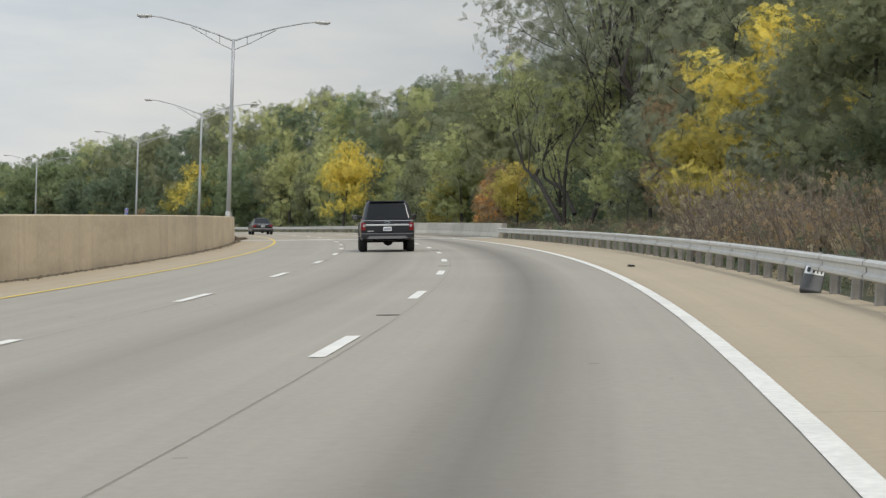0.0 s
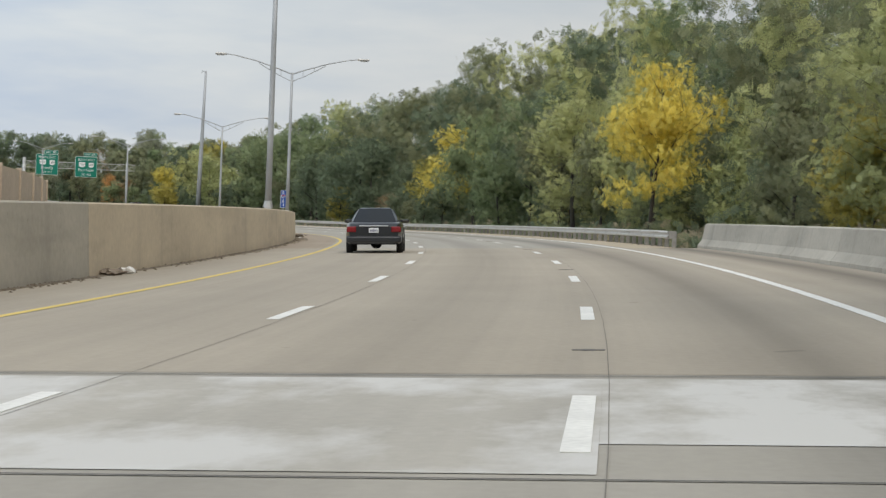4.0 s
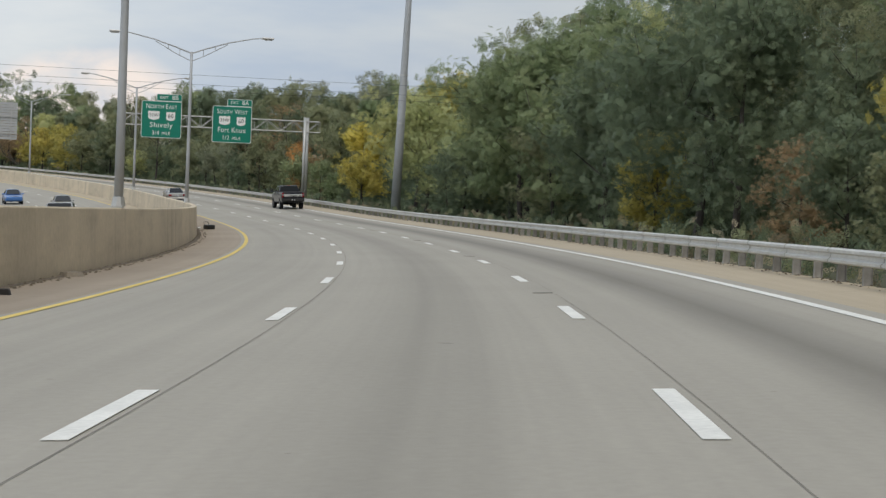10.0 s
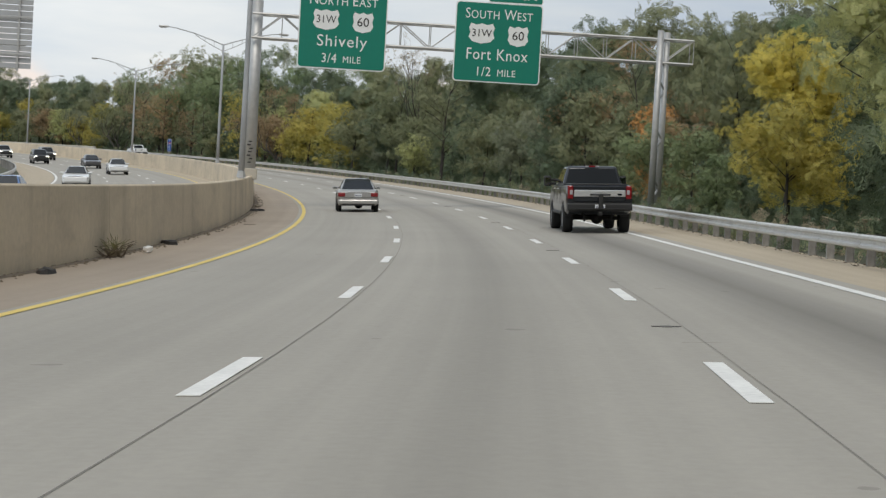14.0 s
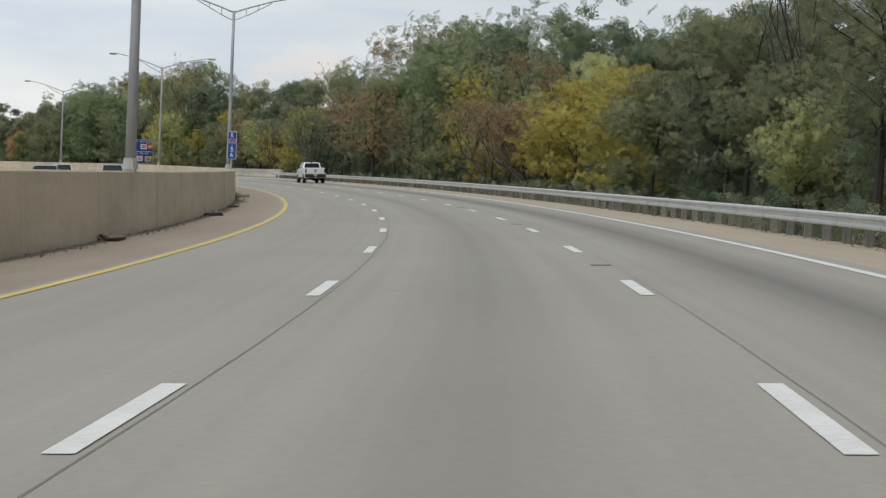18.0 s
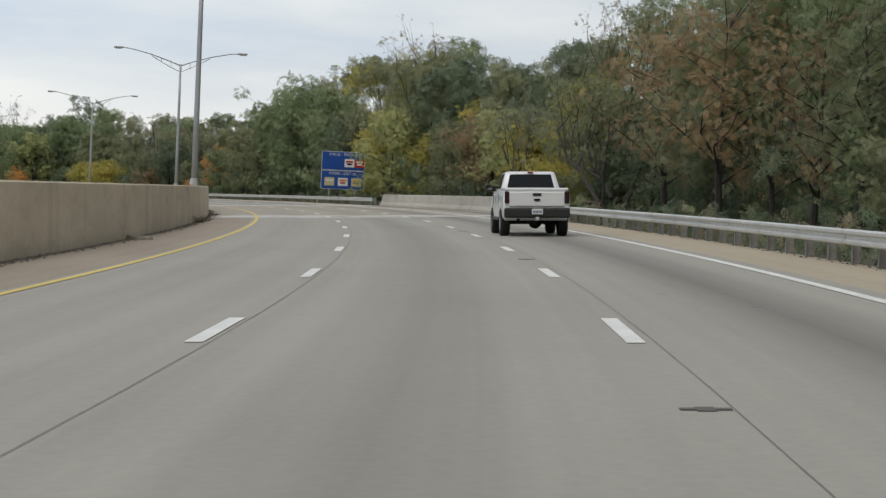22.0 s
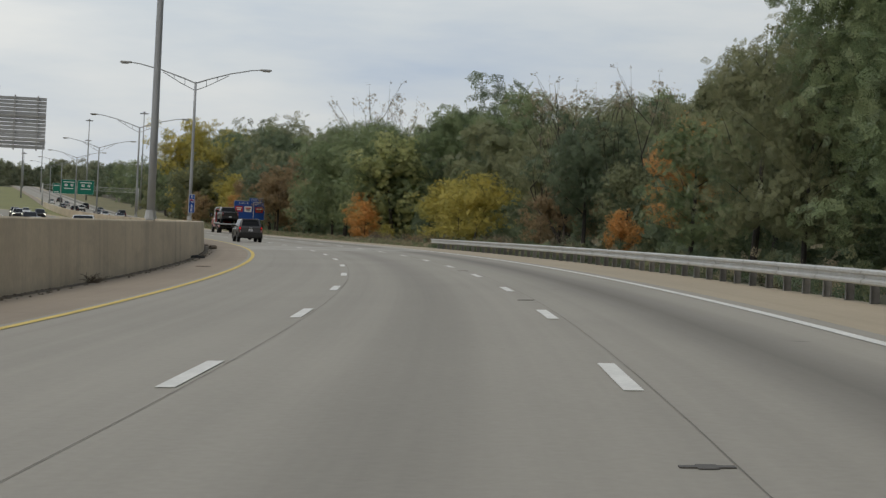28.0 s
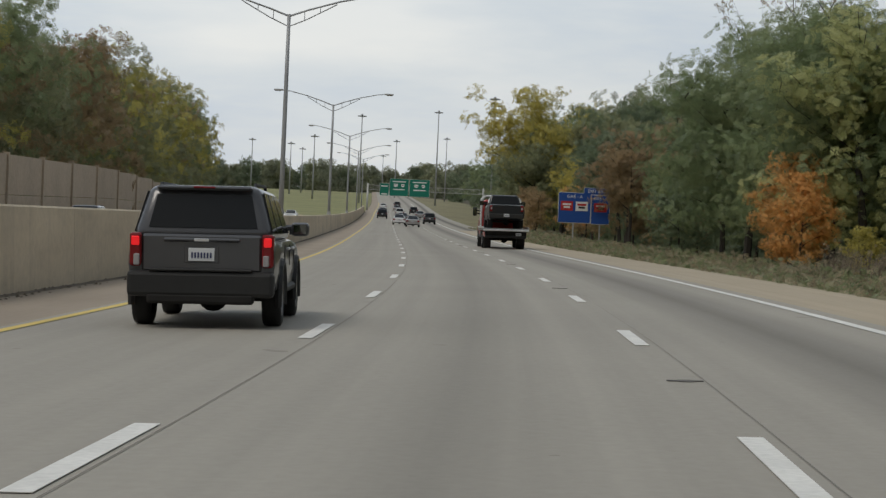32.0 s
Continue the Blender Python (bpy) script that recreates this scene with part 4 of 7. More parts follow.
# a heavy tree leaning over, its dark limbs dividing low, and one of upright feathery limbs
LEANING = limbed_proto(22, [((0, 0, -0.8), (-0.25, 0.42, 1.0), 8.5, 0.27), ((-0.6, 1.1, 2.6), (-0.5, 1.0, 0.8), 5.5, 0.17), ((0, 0, 1.0), (0.35, -0.1, 1), 7.5, 0.18)], 3, 3600, 0.36, 1.5, (3, 4), 0.6, 0.2, 0.045)
FEATHERY = limbed_proto(23, [((0, 0, -0.8), (0.0, 0.05, 1), 10.0, 0.24), ((0, 0, 2.0), (0.7, 0.1, 1), 6.5, 0.11), ((0, 0, 1.5), (-0.7, -0.2, 1), 6.5, 0.11), ((0, 0, 3.0), (0.1, -0.8, 1), 6.0, 0.10), ((0, 0, 2.5), (0.1, 0.8, 1), 6.0, 0.10)], 3, 4000, 0.42, 1.8, (3, 4), 0.6, 0.1, 0.04)


def brush_proto(seed, stems, spread, high, count):
    """Dry roadside brush: many thin stems that fan out and arch, with a few dry leaves."""
    rng = np.random.default_rng(seed)
    root = thing("shrub", Matrix(), "dry brush", "shrub")
    bm, tips = bmesh.new(), []
    for k in range(stems):
        a, r = rng.uniform(0, 6.28), spread * math.sqrt(rng.uniform(0, 1))
        q = Vector((math.cos(a) * r, math.sin(a) * r, -0.3))
        h = high * rng.uniform(0.55, 1.0) * (1 - 0.3 * (r / spread) ** 2)
        out = Vector((math.cos(a) * rng.uniform(0, 0.5) + rng.normal() * 0.2, math.sin(a) * rng.uniform(0, 0.5) + rng.normal() * 0.2, 1.0)) * h
        m_, e_ = q + out * 0.55 + Vector((0, 0, 0.08 * h)), q + out
        tube(bm, [q, m_, e_], [0.02, 0.014, 0.004], 3, False)
        for j in range(3):
            t0 = m_.lerp(e_, rng.uniform(-0.5, 0.7))
            t1 = t0 + Vector((rng.normal(), rng.normal(), rng.uniform(0.1, 1.1))) * 0.17 * h
            tube(bm, [t0, t1], [0.010, 0.003], 3, False)
            tips += [t0, t1]
    part("tangle", bm, M["brush_stem"], root)
    pts = np.array([tuple(q) for q in tips])
    leaves("crown", *leaf_cloud(rng, pts, np.full(len(pts), 0.3), count, 0.19, 0.0, 0.8, None, 0.035), LEAF["twig"], root)
    return root


BRUSH = [brush_proto(51, 90, 1.9, 3.6, 420), brush_proto(52, 80, 1.6, 4.4, 320), brush_proto(53, 100, 2.2, 3.0, 560)]
SHRUBS = [tree_proto(31, 16.0, 13.0, 0.0, 650, 3.2, 6, 0.3, 3.0, (0.16, 0.34), 0.5), tree_proto(32, 16.0, 15.0, 0.0, 620, 3.0, 7, 0.6, 3.0, (0.12, 0.3), 0.45)]
used = set()
TREE_WORDS = {"green": "tall green broadleaf tree at the edge of the roadside wood", "dark": "dark green broadleaf tree in the roadside wood", "olive": "olive-green tree turning dull in autumn beside the road",
              "yellow": "bright yellow autumn tree beside the road", "gold": "yellow-green autumn tree beside the road", "orange": "orange autumn tree beside the road",
              "brown": "brown autumn tree with thin dry leaves beside the road", "pale": "light yellow-green tree beside the road", "grey": "grey-green tree in the roadside wood", "twig": "nearly bare autumn tree with thin upright limbs"}
SHRUB_WORDS = {"green": "low green leafy shrub behind the guardrail", "olive": "dull olive shrub behind the guardrail", "brown": "brown dry shrub behind the guardrail", "twig": "dry grey-brown brush behind the guardrail",
               "dark": "dark green bush at the foot of the wood", "gold": "yellowing shrub behind the guardrail", "pale": "light green leafy shrub behind the guardrail"}


def plant(proto, s, d, height, colour, turn, h=-0.9, wide=1.0, shrub=False):
    k = height / 16.0
    m = at(s, d, h, turn) @ Matrix.Diagonal((k * wide, k * wide, k, 1))
    if proto in used:
        ob = copy_thing(proto, m)
    else:
        ob = proto
        ob.matrix_basis = m
        used.add(proto)
    for c in ob.children:
        if c.name.startswith("crown"):
            c.material_slots[0].link = "OBJECT"
            c.material_slots[0].material = LEAF[colour]
    if shrub:
        ob.name = "shrub"
        return tagged(ob, SHRUB_WORDS[colour], "shrub", "roadside shrubs")
    return tagged(ob, TREE_WORDS[colour], "tree", "roadside trees")


SKYLINE = [(-60, 17), (60, 18), (100, 17), (142, 17), (154, 16.2), (177, 17.5), (201, 17), (225, 18.5), (250, 17.5), (270, 19.4), (296, 20.4), (311, 18), (335, 18), (360, 17.3), (376, 17.3), (388, 15.2), (395, 11),
           (406, 10), (422, 12.9), (440, 13), (460, 11.3), (484, 13.5), (530, 13), (555, 14), (572, 12.5), (588, 10.5), (604, 10.5), (613, 13), (648, 17.4), (670, 17.5), (690, 16.8), (700, 15.2), (708, 14.0), (735, 13), (775, 15.2), (790, 17.1),
           (810, 17.5), (818, 16.6), (828, 15), (838, 13.8), (847, 13.3), (862, 12), (880, 11.6), (900, 11.8), (915, 11.8), (930, 13), (945, 13.8), (972, 15.5), (996, 13.8), (1019, 13), (1049, 14), (1092, 14), (1130, 18), (1167, 21), (1220, 22), (1420, 17), (1900, 15)]
# colours by stretch: from, to, mix
ZONES = [(-60, 35, "green olive gold brown"), (35, 90, "olive grey gold olive brown"), (90, 150, "pale olive grey pale green"), (150, 255, "pale olive green pale olive"), (255, 300, "green pale pale olive green"), (300, 350, "dark green dark dark"), (350, 392, "green dark pale olive green"),
         (392, 432, "gold green gold olive"), (432, 475, "dark olive green green"), (475, 560, "olive grey green dark olive grey"), (560, 640, "gold green olive pale grey"), (640, 700, "olive brown olive green dark"),
         (700, 800, "olive gold brown olive gold pale"), (800, 850, "green olive green olive"), (850, 935, "brown olive dark grey olive"), (935, 1010, "green olive dark green"), (1010, 1100, "green brown dark green olive"), (1100, 2000, "gold green olive dark")]


def skyline(s):
    return float(np.interp(s, [q[0] for q in SKYLINE], [q[1] for q in SKYLINE]))


def zone(s, rng):
    for a, b, mix in ZONES:
        if a <= s < b:
            return rng.choice(mix.split())
    return "olive"


def set_back(s):
    """How far the trees stand behind the rail: further where the rail ends."""
    return float(np.interp(s, [860, 900, 1000, 1100, 1400], [0, 2, 5, 7, 11]))


def front(s):
    """How tall the first row is against the wood behind it."""
    return float(np.interp(s, [178, 182, 194, 198, 585, 605, 625, 715, 735, 780, 820, 850, 908, 914, 938, 946], [1, 0.55, 0.55, 1, 1, 0.75, 0.62, 0.66, 0.9, 1.05, 1.0, 0.85, 0.85, 0.6, 0.6, 1]))


SPECIAL = [(57, -16, 14, "yellow"), (63, -14.5, 8.5, "gold"), (46, -16.5, 13.5, "olive"), (20, -17, 14, "green"), (30, -17, 13, "olive"), (199, -13.5, 15, "yellow"), (140, -15, 7.5, "orange"), (133, -15, 7, "brown"), (157, -15, 8.5, "gold"), (166, -15.5, 8, "olive"), (128, -15, 7, "gold"),
           (299, -18, 12, "gold"), (288, -17, 12.6, "yellow"), (392, -20, 16, "green"), (290, -13.6, 5.6, "dark"), (297, -13.8, 5.2, "olive"), (283, -14, 6, "dark"), (303, -14, 5.5, "dark"), (250, -19, 15.5, "gold"), (262, -15, 9.5, "green"), (311, -14.5, 6, "brown"), (335, -14.5, 8, "gold"),
           (404, -18, 11.5, "pale"), (411, -16.5, 13.6, "pale"), (418, -17, 12.5, "pale"), (431, -15, 11, "yellow"), (428, -14, 6, "gold"), (459, -15, 7.4, "green"), (466, -16.5, 8.6, "orange"), (457, -17.5, 8.8, "brown"), (446, -14, 6.2, "green"), (440, -14, 5, "green"), (397, -15, 8, "dark"), (391, -15, 8.5, "dark"),
           (589, -15, 11, "gold"), (593, -14, 6, "gold"), (553, -16, 10.5, "olive"), (577, -15.5, 11.5, "gold"), (569, -15.2, 10.5, "olive"), (538, -14.5, 5.5, "pale"), (603, -14.5, 7.8, "brown"), (608, -16, 9, "pale"), (615, -14.5, 8, "gold"), (634, -14.5, 6, "olive"), (668, -16, 10, "olive"), (632, -21, 18.5, "green"), (644, -20.5, 21, "green"), (655, -21.5, 21, "green"), (664, -20, 19.5, "green"),
           (699, -14.5, 6, "gold"), (751, -22, 13.5, "gold"), (718, -15.5, 8.8, "pale"), (709, -16, 9.5, "gold"), (729, -17, 11, "brown"), (694, -16, 10.5, "olive"), (701, -17, 12, "gold"), (899, -15, 8.8, "gold"), (757, -18.5, 10, "gold"), (790, -17, 17.5, "green"), (782, -16, 14, "dark"), (800, -19, 19.5, "green"), (806, -17, 18.5, "green"), (812, -18, 19.5, "green"), (818, -18.5, 15.5, "green"), (847.5, -17.2, 10.6, "orange"), (854, -15, 4.5, "orange"), (868, -16, 10, "dark"),
           (905, -15, 8.8, "gold"), (912, -15.5, 8.6, "gold"), (919, -16.5, 8.0, "gold"), (953.5, -15.6, 8.2, "orange"), (948.5, -15.0, 6.8, "orange"), (954, -19, 15, "green"), (971, -19.5, 18.5, "green"), (984, -19.5, 19.5, "green"), (995, -20, 18, "green"), (961, -19, 17.5, "green"), (952, -18.5, 16.5, "pale"), (1020, -21, 12, "brown"), (640, -15, 7, "green"), (1158, -19.5, 24, "gold"), (1167, -20, 23, "olive"), (1149, -19, 18, "olive"), (1142, -17.5, 9.5, "brown"), (1132, -18, 8.5, "brown"), (1040, -19, 13, "brown"), (1033, -18.5, 11.5, "brown"), (1049, -19.5, 15, "dark"), (1078, -18.5, 7, "orange"), (1071, -18.5, 8, "brown"), (940, -15.6, 3.6, "gold"), (1010, -18.5, 11, "green"), (1002, -18, 8, "dark"), (379, -17, 18.3, "green"), (386, -17.5, 16.5, "green"), (371, -18, 18.5, "green"), (362, -18, 18, "green")]


def woods():
    rng = random.Random(7)
    s = -55.0
    while s < 1290:
        if all(abs(s - q[0]) > 3.0 for q in SPECIAL):
            plant(rng.choice(SPARSE if 598 < s < 682 or 98 < s < 122 else TREES), s, -rng.uniform(15.0, 18.5) - set_back(s), skyline(s) * rng.uniform(0.6, 0.92) * front(s), zone(s, rng), rng.uniform(0, 360), wide=rng.uniform(0.9, 1.15))
        s += rng.uniform(5.4, 7.4)
    for a, d, h, c in SPECIAL:
        plant(TREES[int(a * 3) % 5], a, d, h, c, a * 37.0 % 360, wide=0.8 if c == "orange" and a < 900 or a == 199 else 1.15)
    for a, d, h, c in ((604, -15, 9.5, "brown"), (611, -15.5, 10.5, "olive"), (622, -15, 11.5, "gold"), (640, -14.5, 11.5, "olive"), (648, -15, 12, "brown"), (661, -14.5, 11.5, "brown"), (674, -15, 11.5, "brown"), (530, -15, 11.5, "olive"), (740, -21.5, 12, "olive")):
        plant(rng.choice(SPARSE), a, d, h, c, rng.uniform(0, 360), wide=1.15)
    for a, d, h in ((769, -21, 18.5), (898, -21, 12), (160, -24, 16.5), (1000, -28, 17.5), (545, -16.5, 12.5), (618, -16, 11), (690, -15.5, 12),  (876, -17, 10), (866, -18, 10.3)):
        plant(BARE, a, d, h, "twig", rng.uniform(0, 360))
    for a, d, h, c, turn, proto in ((98, -14, 14, "pale", 0, LEANING), (94, -18.5, 20, "grey", 30, FEATHERY), (101, -19, 17.5, "grey", 200, FEATHERY),
                                    (607, -14, 10.5, "brown", 10, LEANING), (598, -14.5, 9.5, "brown", 40, LEANING), (684, -15, 12, "olive", 0, LEANING), (705, -15.5, 11, "grey", 0, LEANING), (777, -16, 15, "olive", 330, LEANING), (479, -17, 11, "brown", 0, LEANING), (878, -18, 11, "olive", 0, LEANING)):
        plant(proto, a, d, h, c, turn)
    s = -50.0
    while s < 880:
        mix = "twig twig brown twig" if s < 95 else ("dark dark green" if s < 560 else "green green olive dark")
        plant(rng.choice(SHRUBS), s, -rng.uniform(10.6, 12.6), rng.uniform(1.2, 2.6) * (1.6 if 600 < s < 730 else 1.0), rng.choice(mix.split()), rng.uniform(0, 360), -0.35, 1.0, True)
        s += rng.uniform(5.0, 8.5)

    for lo, hi, step, high, mix in ((594.0, 690.0, 2.8, (3.2, 4.8), "pale green pale green olive"), (505.0, 596.0, 6.0, (2.2, 3.4), "dark green olive")):
        s = lo
        while s < hi:
            plant(rng.choice(SHRUBS), s, -rng.uniform(10.6, 11.8), rng.uniform(*high), rng.choice(mix.split()), rng.uniform(0, 360), -0.4, 0.8, True)
            s += rng.uniform(0.7, 1.3) * step

    for lo, hi, step, d0, d1, k in ((-20.0, 48.0, 1.9, 10.4, 13.2, 0.9), (46.0, 96.0, 1.7, 10.6, 13.6, 0.5), (95.0, 150.0, 3.2, 11.5, 13.5, 0.5), (860.0, 935.0, 5.0, 12.0, 15.0, 0.5)):
        s = lo
        while s < hi:
            plant(rng.choice(BRUSH), s, -rng.uniform(d0, d1), 16.0 * k * rng.uniform(0.75, 1.15), rng.choice(["twig", "twig", "brown"]), rng.uniform(0, 360), -0.35, 1.0, True)
            s += rng.uniform(0.7, 1.3) * step

    s = 888.0
    while s < 1120:
        plant(rng.choice(SHRUBS), s, -rng.uniform(13.2, 15.2) - 0.6 * set_back(s), rng.uniform(1.8, 3.6), rng.choice(["dark", "green", "olive", "brown"]), rng.uniform(0, 360), -0.5, 1.0, True)
        s += rng.uniform(1.7, 3.2)

    # the deeper rows, never passed near, in one joined wood
    nrng = np.random.default_rng(5)

    def deep(name, lo, hi, step, d0, d1, kh, mat_names, count, size, low=0.05, label="", cell=0.2):
        made = {}
        q = lo
        while q < hi:
            d = -nrng.uniform(d0, d1) - set_back(q) if d0 > 0 else nrng.uniform(*sorted((-d1, -d0))) + (0.6 * parting(q)[0] if q < 1250 else 0.0)
            h = (skyline(q) if d0 > 0 else 14.0 * nrng.uniform(0.85, 1.1)) * nrng.uniform(*kh)
            if d0 == 29 and 835 < q < 1010:
                h *= 1.12
            if d0 == 20 and 850 < q < 935:
                h *= 0.9
            c = road_xyz(q, d, -1.0)
            wid = h * nrng.uniform(0.24, 0.34) * (1.4 if q > 1400 else 1.0)
            n = 26
            a, zz = nrng.uniform(0, 6.28, n), nrng.uniform(low, 0.97, n)
            r = wid * np.sqrt(np.maximum(0.05, 1 - ((zz - 0.45) / 0.55) ** 2)) * nrng.uniform(0.3, 1.0, n)
            pts = np.stack([c[0] + np.cos(a) * r, c[1] + np.sin(a) * r, c[2] + np.minimum(zz * h, h * 0.93)], -1)
            v, f, nn, uv = leaf_cloud(nrng, pts, nrng.uniform(0.22, 0.45, n) * wid, int(count * (0.45 if 640 < q < 715 and d0 > 0 else 1)), size, 0.2, 0.8, (c[0], c[1], c[2] + h * 0.4), cell)
            key = mat_names[int(nrng.integers(len(mat_names)))]
            if key == "zone":
                key = zone(q, rng)
            made.setdefault(key, []).append((v, f, nn, uv))
            q += nrng.uniform(*step)
        root = thing(name, Matrix(), label, "trees", kind="stuff")
        for key, lst in made.items():
            o, fs = 0, []
            for v, f, nn, uv in lst:
                fs.append(f + o)
                o += len(v)
            leaves("foliage", np.concatenate([q[0] for q in lst]), np.concatenate(fs), np.concatenate([q[2] for q in lst]), np.concatenate([q[3] for q in lst]), LEAF[key], root)
    deep("wood_second_row", -50, 1300, (5.0, 7.5), 20, 25, (0.95, 1.1), ["zone", "zone", "olive", "dark"], 800, 0.9, 0.03, "dense mixed autumn trees behind the wood edge", 0.1)
    deep("wood_back", -60, 1300, (5.0, 7.5), 29, 40, (0.98, 1.22), ["dark", "olive", "grey", "green"], 420, 1.4, 0.02, "dense dull green trees deep in the wood", 0.15)
    deep("far_wood", 1120, 1700, (6.0, 9.0), 15, 60, (0.75, 1.05), ["zone", "olive", "dark", "green"], 420, 1.3, 0.02, "distant mixed trees beside the far road", 0.2)
    deep("wood_opposite", 925, 1200, (3.4, 5.2), -37, -31, (1.12, 1.5), ["green", "olive", "brown", "olive", "gold"], 800, 0.8, 0.1, "dark mixed trees behind the noise wall", 0.1)
    deep("wood_opposite_back", 930, 1205, (4.2, 6.0), -52, -40, (1.4, 1.65), ["dark", "olive", "green"], 420, 1.3, 0.1, "dark trees deep behind the noise wall", 0.15)
    # the farthest woods mix in grey leaves: distance haze put into their colour
    deep("far_wood_opposite", 1500, 1900, (2.4, 4.2), -260, -90, (0.6, 0.95), ["grey", "dark", "olive"], 620, 1.3, 0.02, "distant trees beyond the far grass slope, greyed to suggest haze")
    deep("horizon_wood", 1900, 2150, (0.9, 1.7), -170, 60, (0.95, 1.3), ["grey", "dark", "grey", "olive"], 640, 1.5, 0.02, "distant woods closing the view down the road, greyed to suggest haze")
    deep("horizon_wood_outer", 1780, 2000, (1.6, 3.0), 1, 160, (0.9, 1.25), ["grey", "dark", "grey", "olive"], 640, 1.5, 0.02, "distant woods beyond the outer side of the road, greyed to suggest haze")
    # understorey that closes the wood towards the ground
    n = 11000
    q, d = nrng.uniform(-55, 1150, n), nrng.uniform(16, 24, n)
    d = d + np.interp(q, [860, 900, 1000, 1100, 1400], [0, 2, 5, 7, 11])
    c = road_xyz(q, -d, nrng.uniform(-0.9, 4.0, n))
    v, f, nn, uv = leaf_cloud(nrng, c, np.full(n, 0.9), n * 2, 1.2, 0.0, 1.0, None, 0.1)
    root = thing("undergrowth", Matrix(), "dense dull undergrowth at the foot of the wood", "undergrowth", kind="stuff")
    leaves("foliage", v, f, nn, uv, LEAF["dark"], root)
    root = thing("verge_grass", Matrix(), "dry tufts of grass and weeds on the far verge", "grass", kind="stuff")
    for key, n in (("olive", 4000), ("twig", 6000), ("green", 1500)):
        q = nrng.uniform(880, 1120, n)
        d = -8.0 - np.interp(q, [880, 920, 1120], [4.0, 6.5, 9.0]) * nrng.uniform(0, 1, n) ** 1.2
        c = road_xyz(q, d, 0.02 + 0.3 * nrng.uniform(0, 1, n) ** 3 * np.clip((-8.0 - d) * 0.3, 0.1, 1.0))
        v, f, nn, uv = leaf_cloud(nrng, c, np.full(n, 0.1), n, 0.22, 0.0, 0.8, None, 0.04)
        leaves("foliage", v, f, nn, uv, LEAF[key], root)
    # low weeds and dead leaves on the verge
    root = thing("verge_weeds", Matrix(), "low dull weeds and dead leaves on the verge behind the guardrail", "weeds", kind="stuff")
    for key, n in (("dark", 6000), ("olive", 3000), ("twig", 2500)):
        q = nrng.uniform(-55, 890, n)
        e_ = np.interp(q, [95, 96, 155, 156, 678, 679, 731, 732], [-8.5, -9.0, -9.0, -7.7, -7.7, -9.0, -9.0, -8.3])
        d = e_ - 3.4 * nrng.uniform(0, 1, n) ** 1.4
        c = road_xyz(q, d, 0.02 + nrng.uniform(0, 1, n) ** 2 * np.clip((e_ - d) * 0.5, 0.15, 0.8))
        v, f, nn, uv = leaf_cloud(nrng, c, np.full(n, 0.16), n, 0.42, 0.0, 0.8, None, 0.045)
        leaves("foliage", v, f, nn, uv, LEAF[key], root)


woods()


# ---- signs ----
def shield(parent, x, z, w, h, text, size):
    """A white numbered route shield on a black square's place."""
    bm = bmesh.new()
    out = [(-0.5, 0.28), (-0.42, 0.5), (-0.2, 0.42), (0, 0.5), (0.2, 0.42), (0.42, 0.5), (0.5, 0.28), (0.44, 0.05), (0.5, -0.2), (0.36, -0.42), (0, -0.52), (-0.36, -0.42), (-0.5, -0.2), (-0.44, 0.05)]
    f = [bm.verts.new((x + a * w, -0.032, z + b * h)) for a, b in out]
    g = [bm.verts.new((x + a * w, -0.024, z + b * h)) for a, b in out]
    bm.faces.new(f)
    bm.faces.new(g[::-1])
    for i in range(len(out)):
        j = (i + 1) % len(out)
        bm.faces.new((f[i], f[j], g[j], g[i]))
    sh = part("route_shield", bm, M["sign_white"], parent, "white route shield")
    number = write(sh, text, x, z, size, M["sign_black"], -0.038, "route_number")
    number.scale.x = min(1.0, 0.76 * w / number.dimensions.x) if number.dimensions.x else 1.0
    return sh


def panel(parent, name, x, z, w, h, mat, border=0.05, r=0.18, y=0.0):
    """A rounded sheet with a white rim."""
    rim = part(name, plate(w, h, r, 0.03, c=(x, y, z)), M["sign_white"], parent, "white-rimmed sign sheet")
    part("sign_face", plate(w - 2 * border, h - 2 * border, r * 0.8, 0.012, c=(x, y - 0.018, z)), mat, rim)
    return rim


def fitted(parent, runs, x, z, width, cap, name):
    """Words in runs of (text, size), set side by side and fitted to a width and a capital's height, centred on x."""
    bm, pen = bmesh.new(), 0.0
    for text, size in runs:
        if not text.strip():
            pen += size
            continue
        me = lettering(text, size, spacing=1.1)
        co = np.array([v.co[:] for v in me.vertices])
        # all runs stand on one line
        low = -0.355 * size if text[0] not in "123456789" else co[:, 2].min()
        me.transform(Matrix.Translation((pen - co[:, 0].min(), 0, -low)))
        pen += float(np.ptp(co[:, 0])) + 0.055
        bm.from_mesh(me)
    xs, zs = [v.co.x for v in bm.verts], [v.co.z for v in bm.verts]
    kx, kz = width / (max(xs) - min(xs)), cap / max(zs)
    for v in bm.verts:
        v.co.x, v.co.z = (v.co.x - (max(xs) + min(xs)) / 2) * kx, (v.co.z - max(zs) / 2) * kz
    me = bpy.data.meshes.new(name)
    bm.to_mesh(me)
    bm.free()
    me.materials.append(M["sign_white"])
    ob = new(name, me)
    ob.parent = parent
    ob.location = (x, -0.03, z)
    return ob


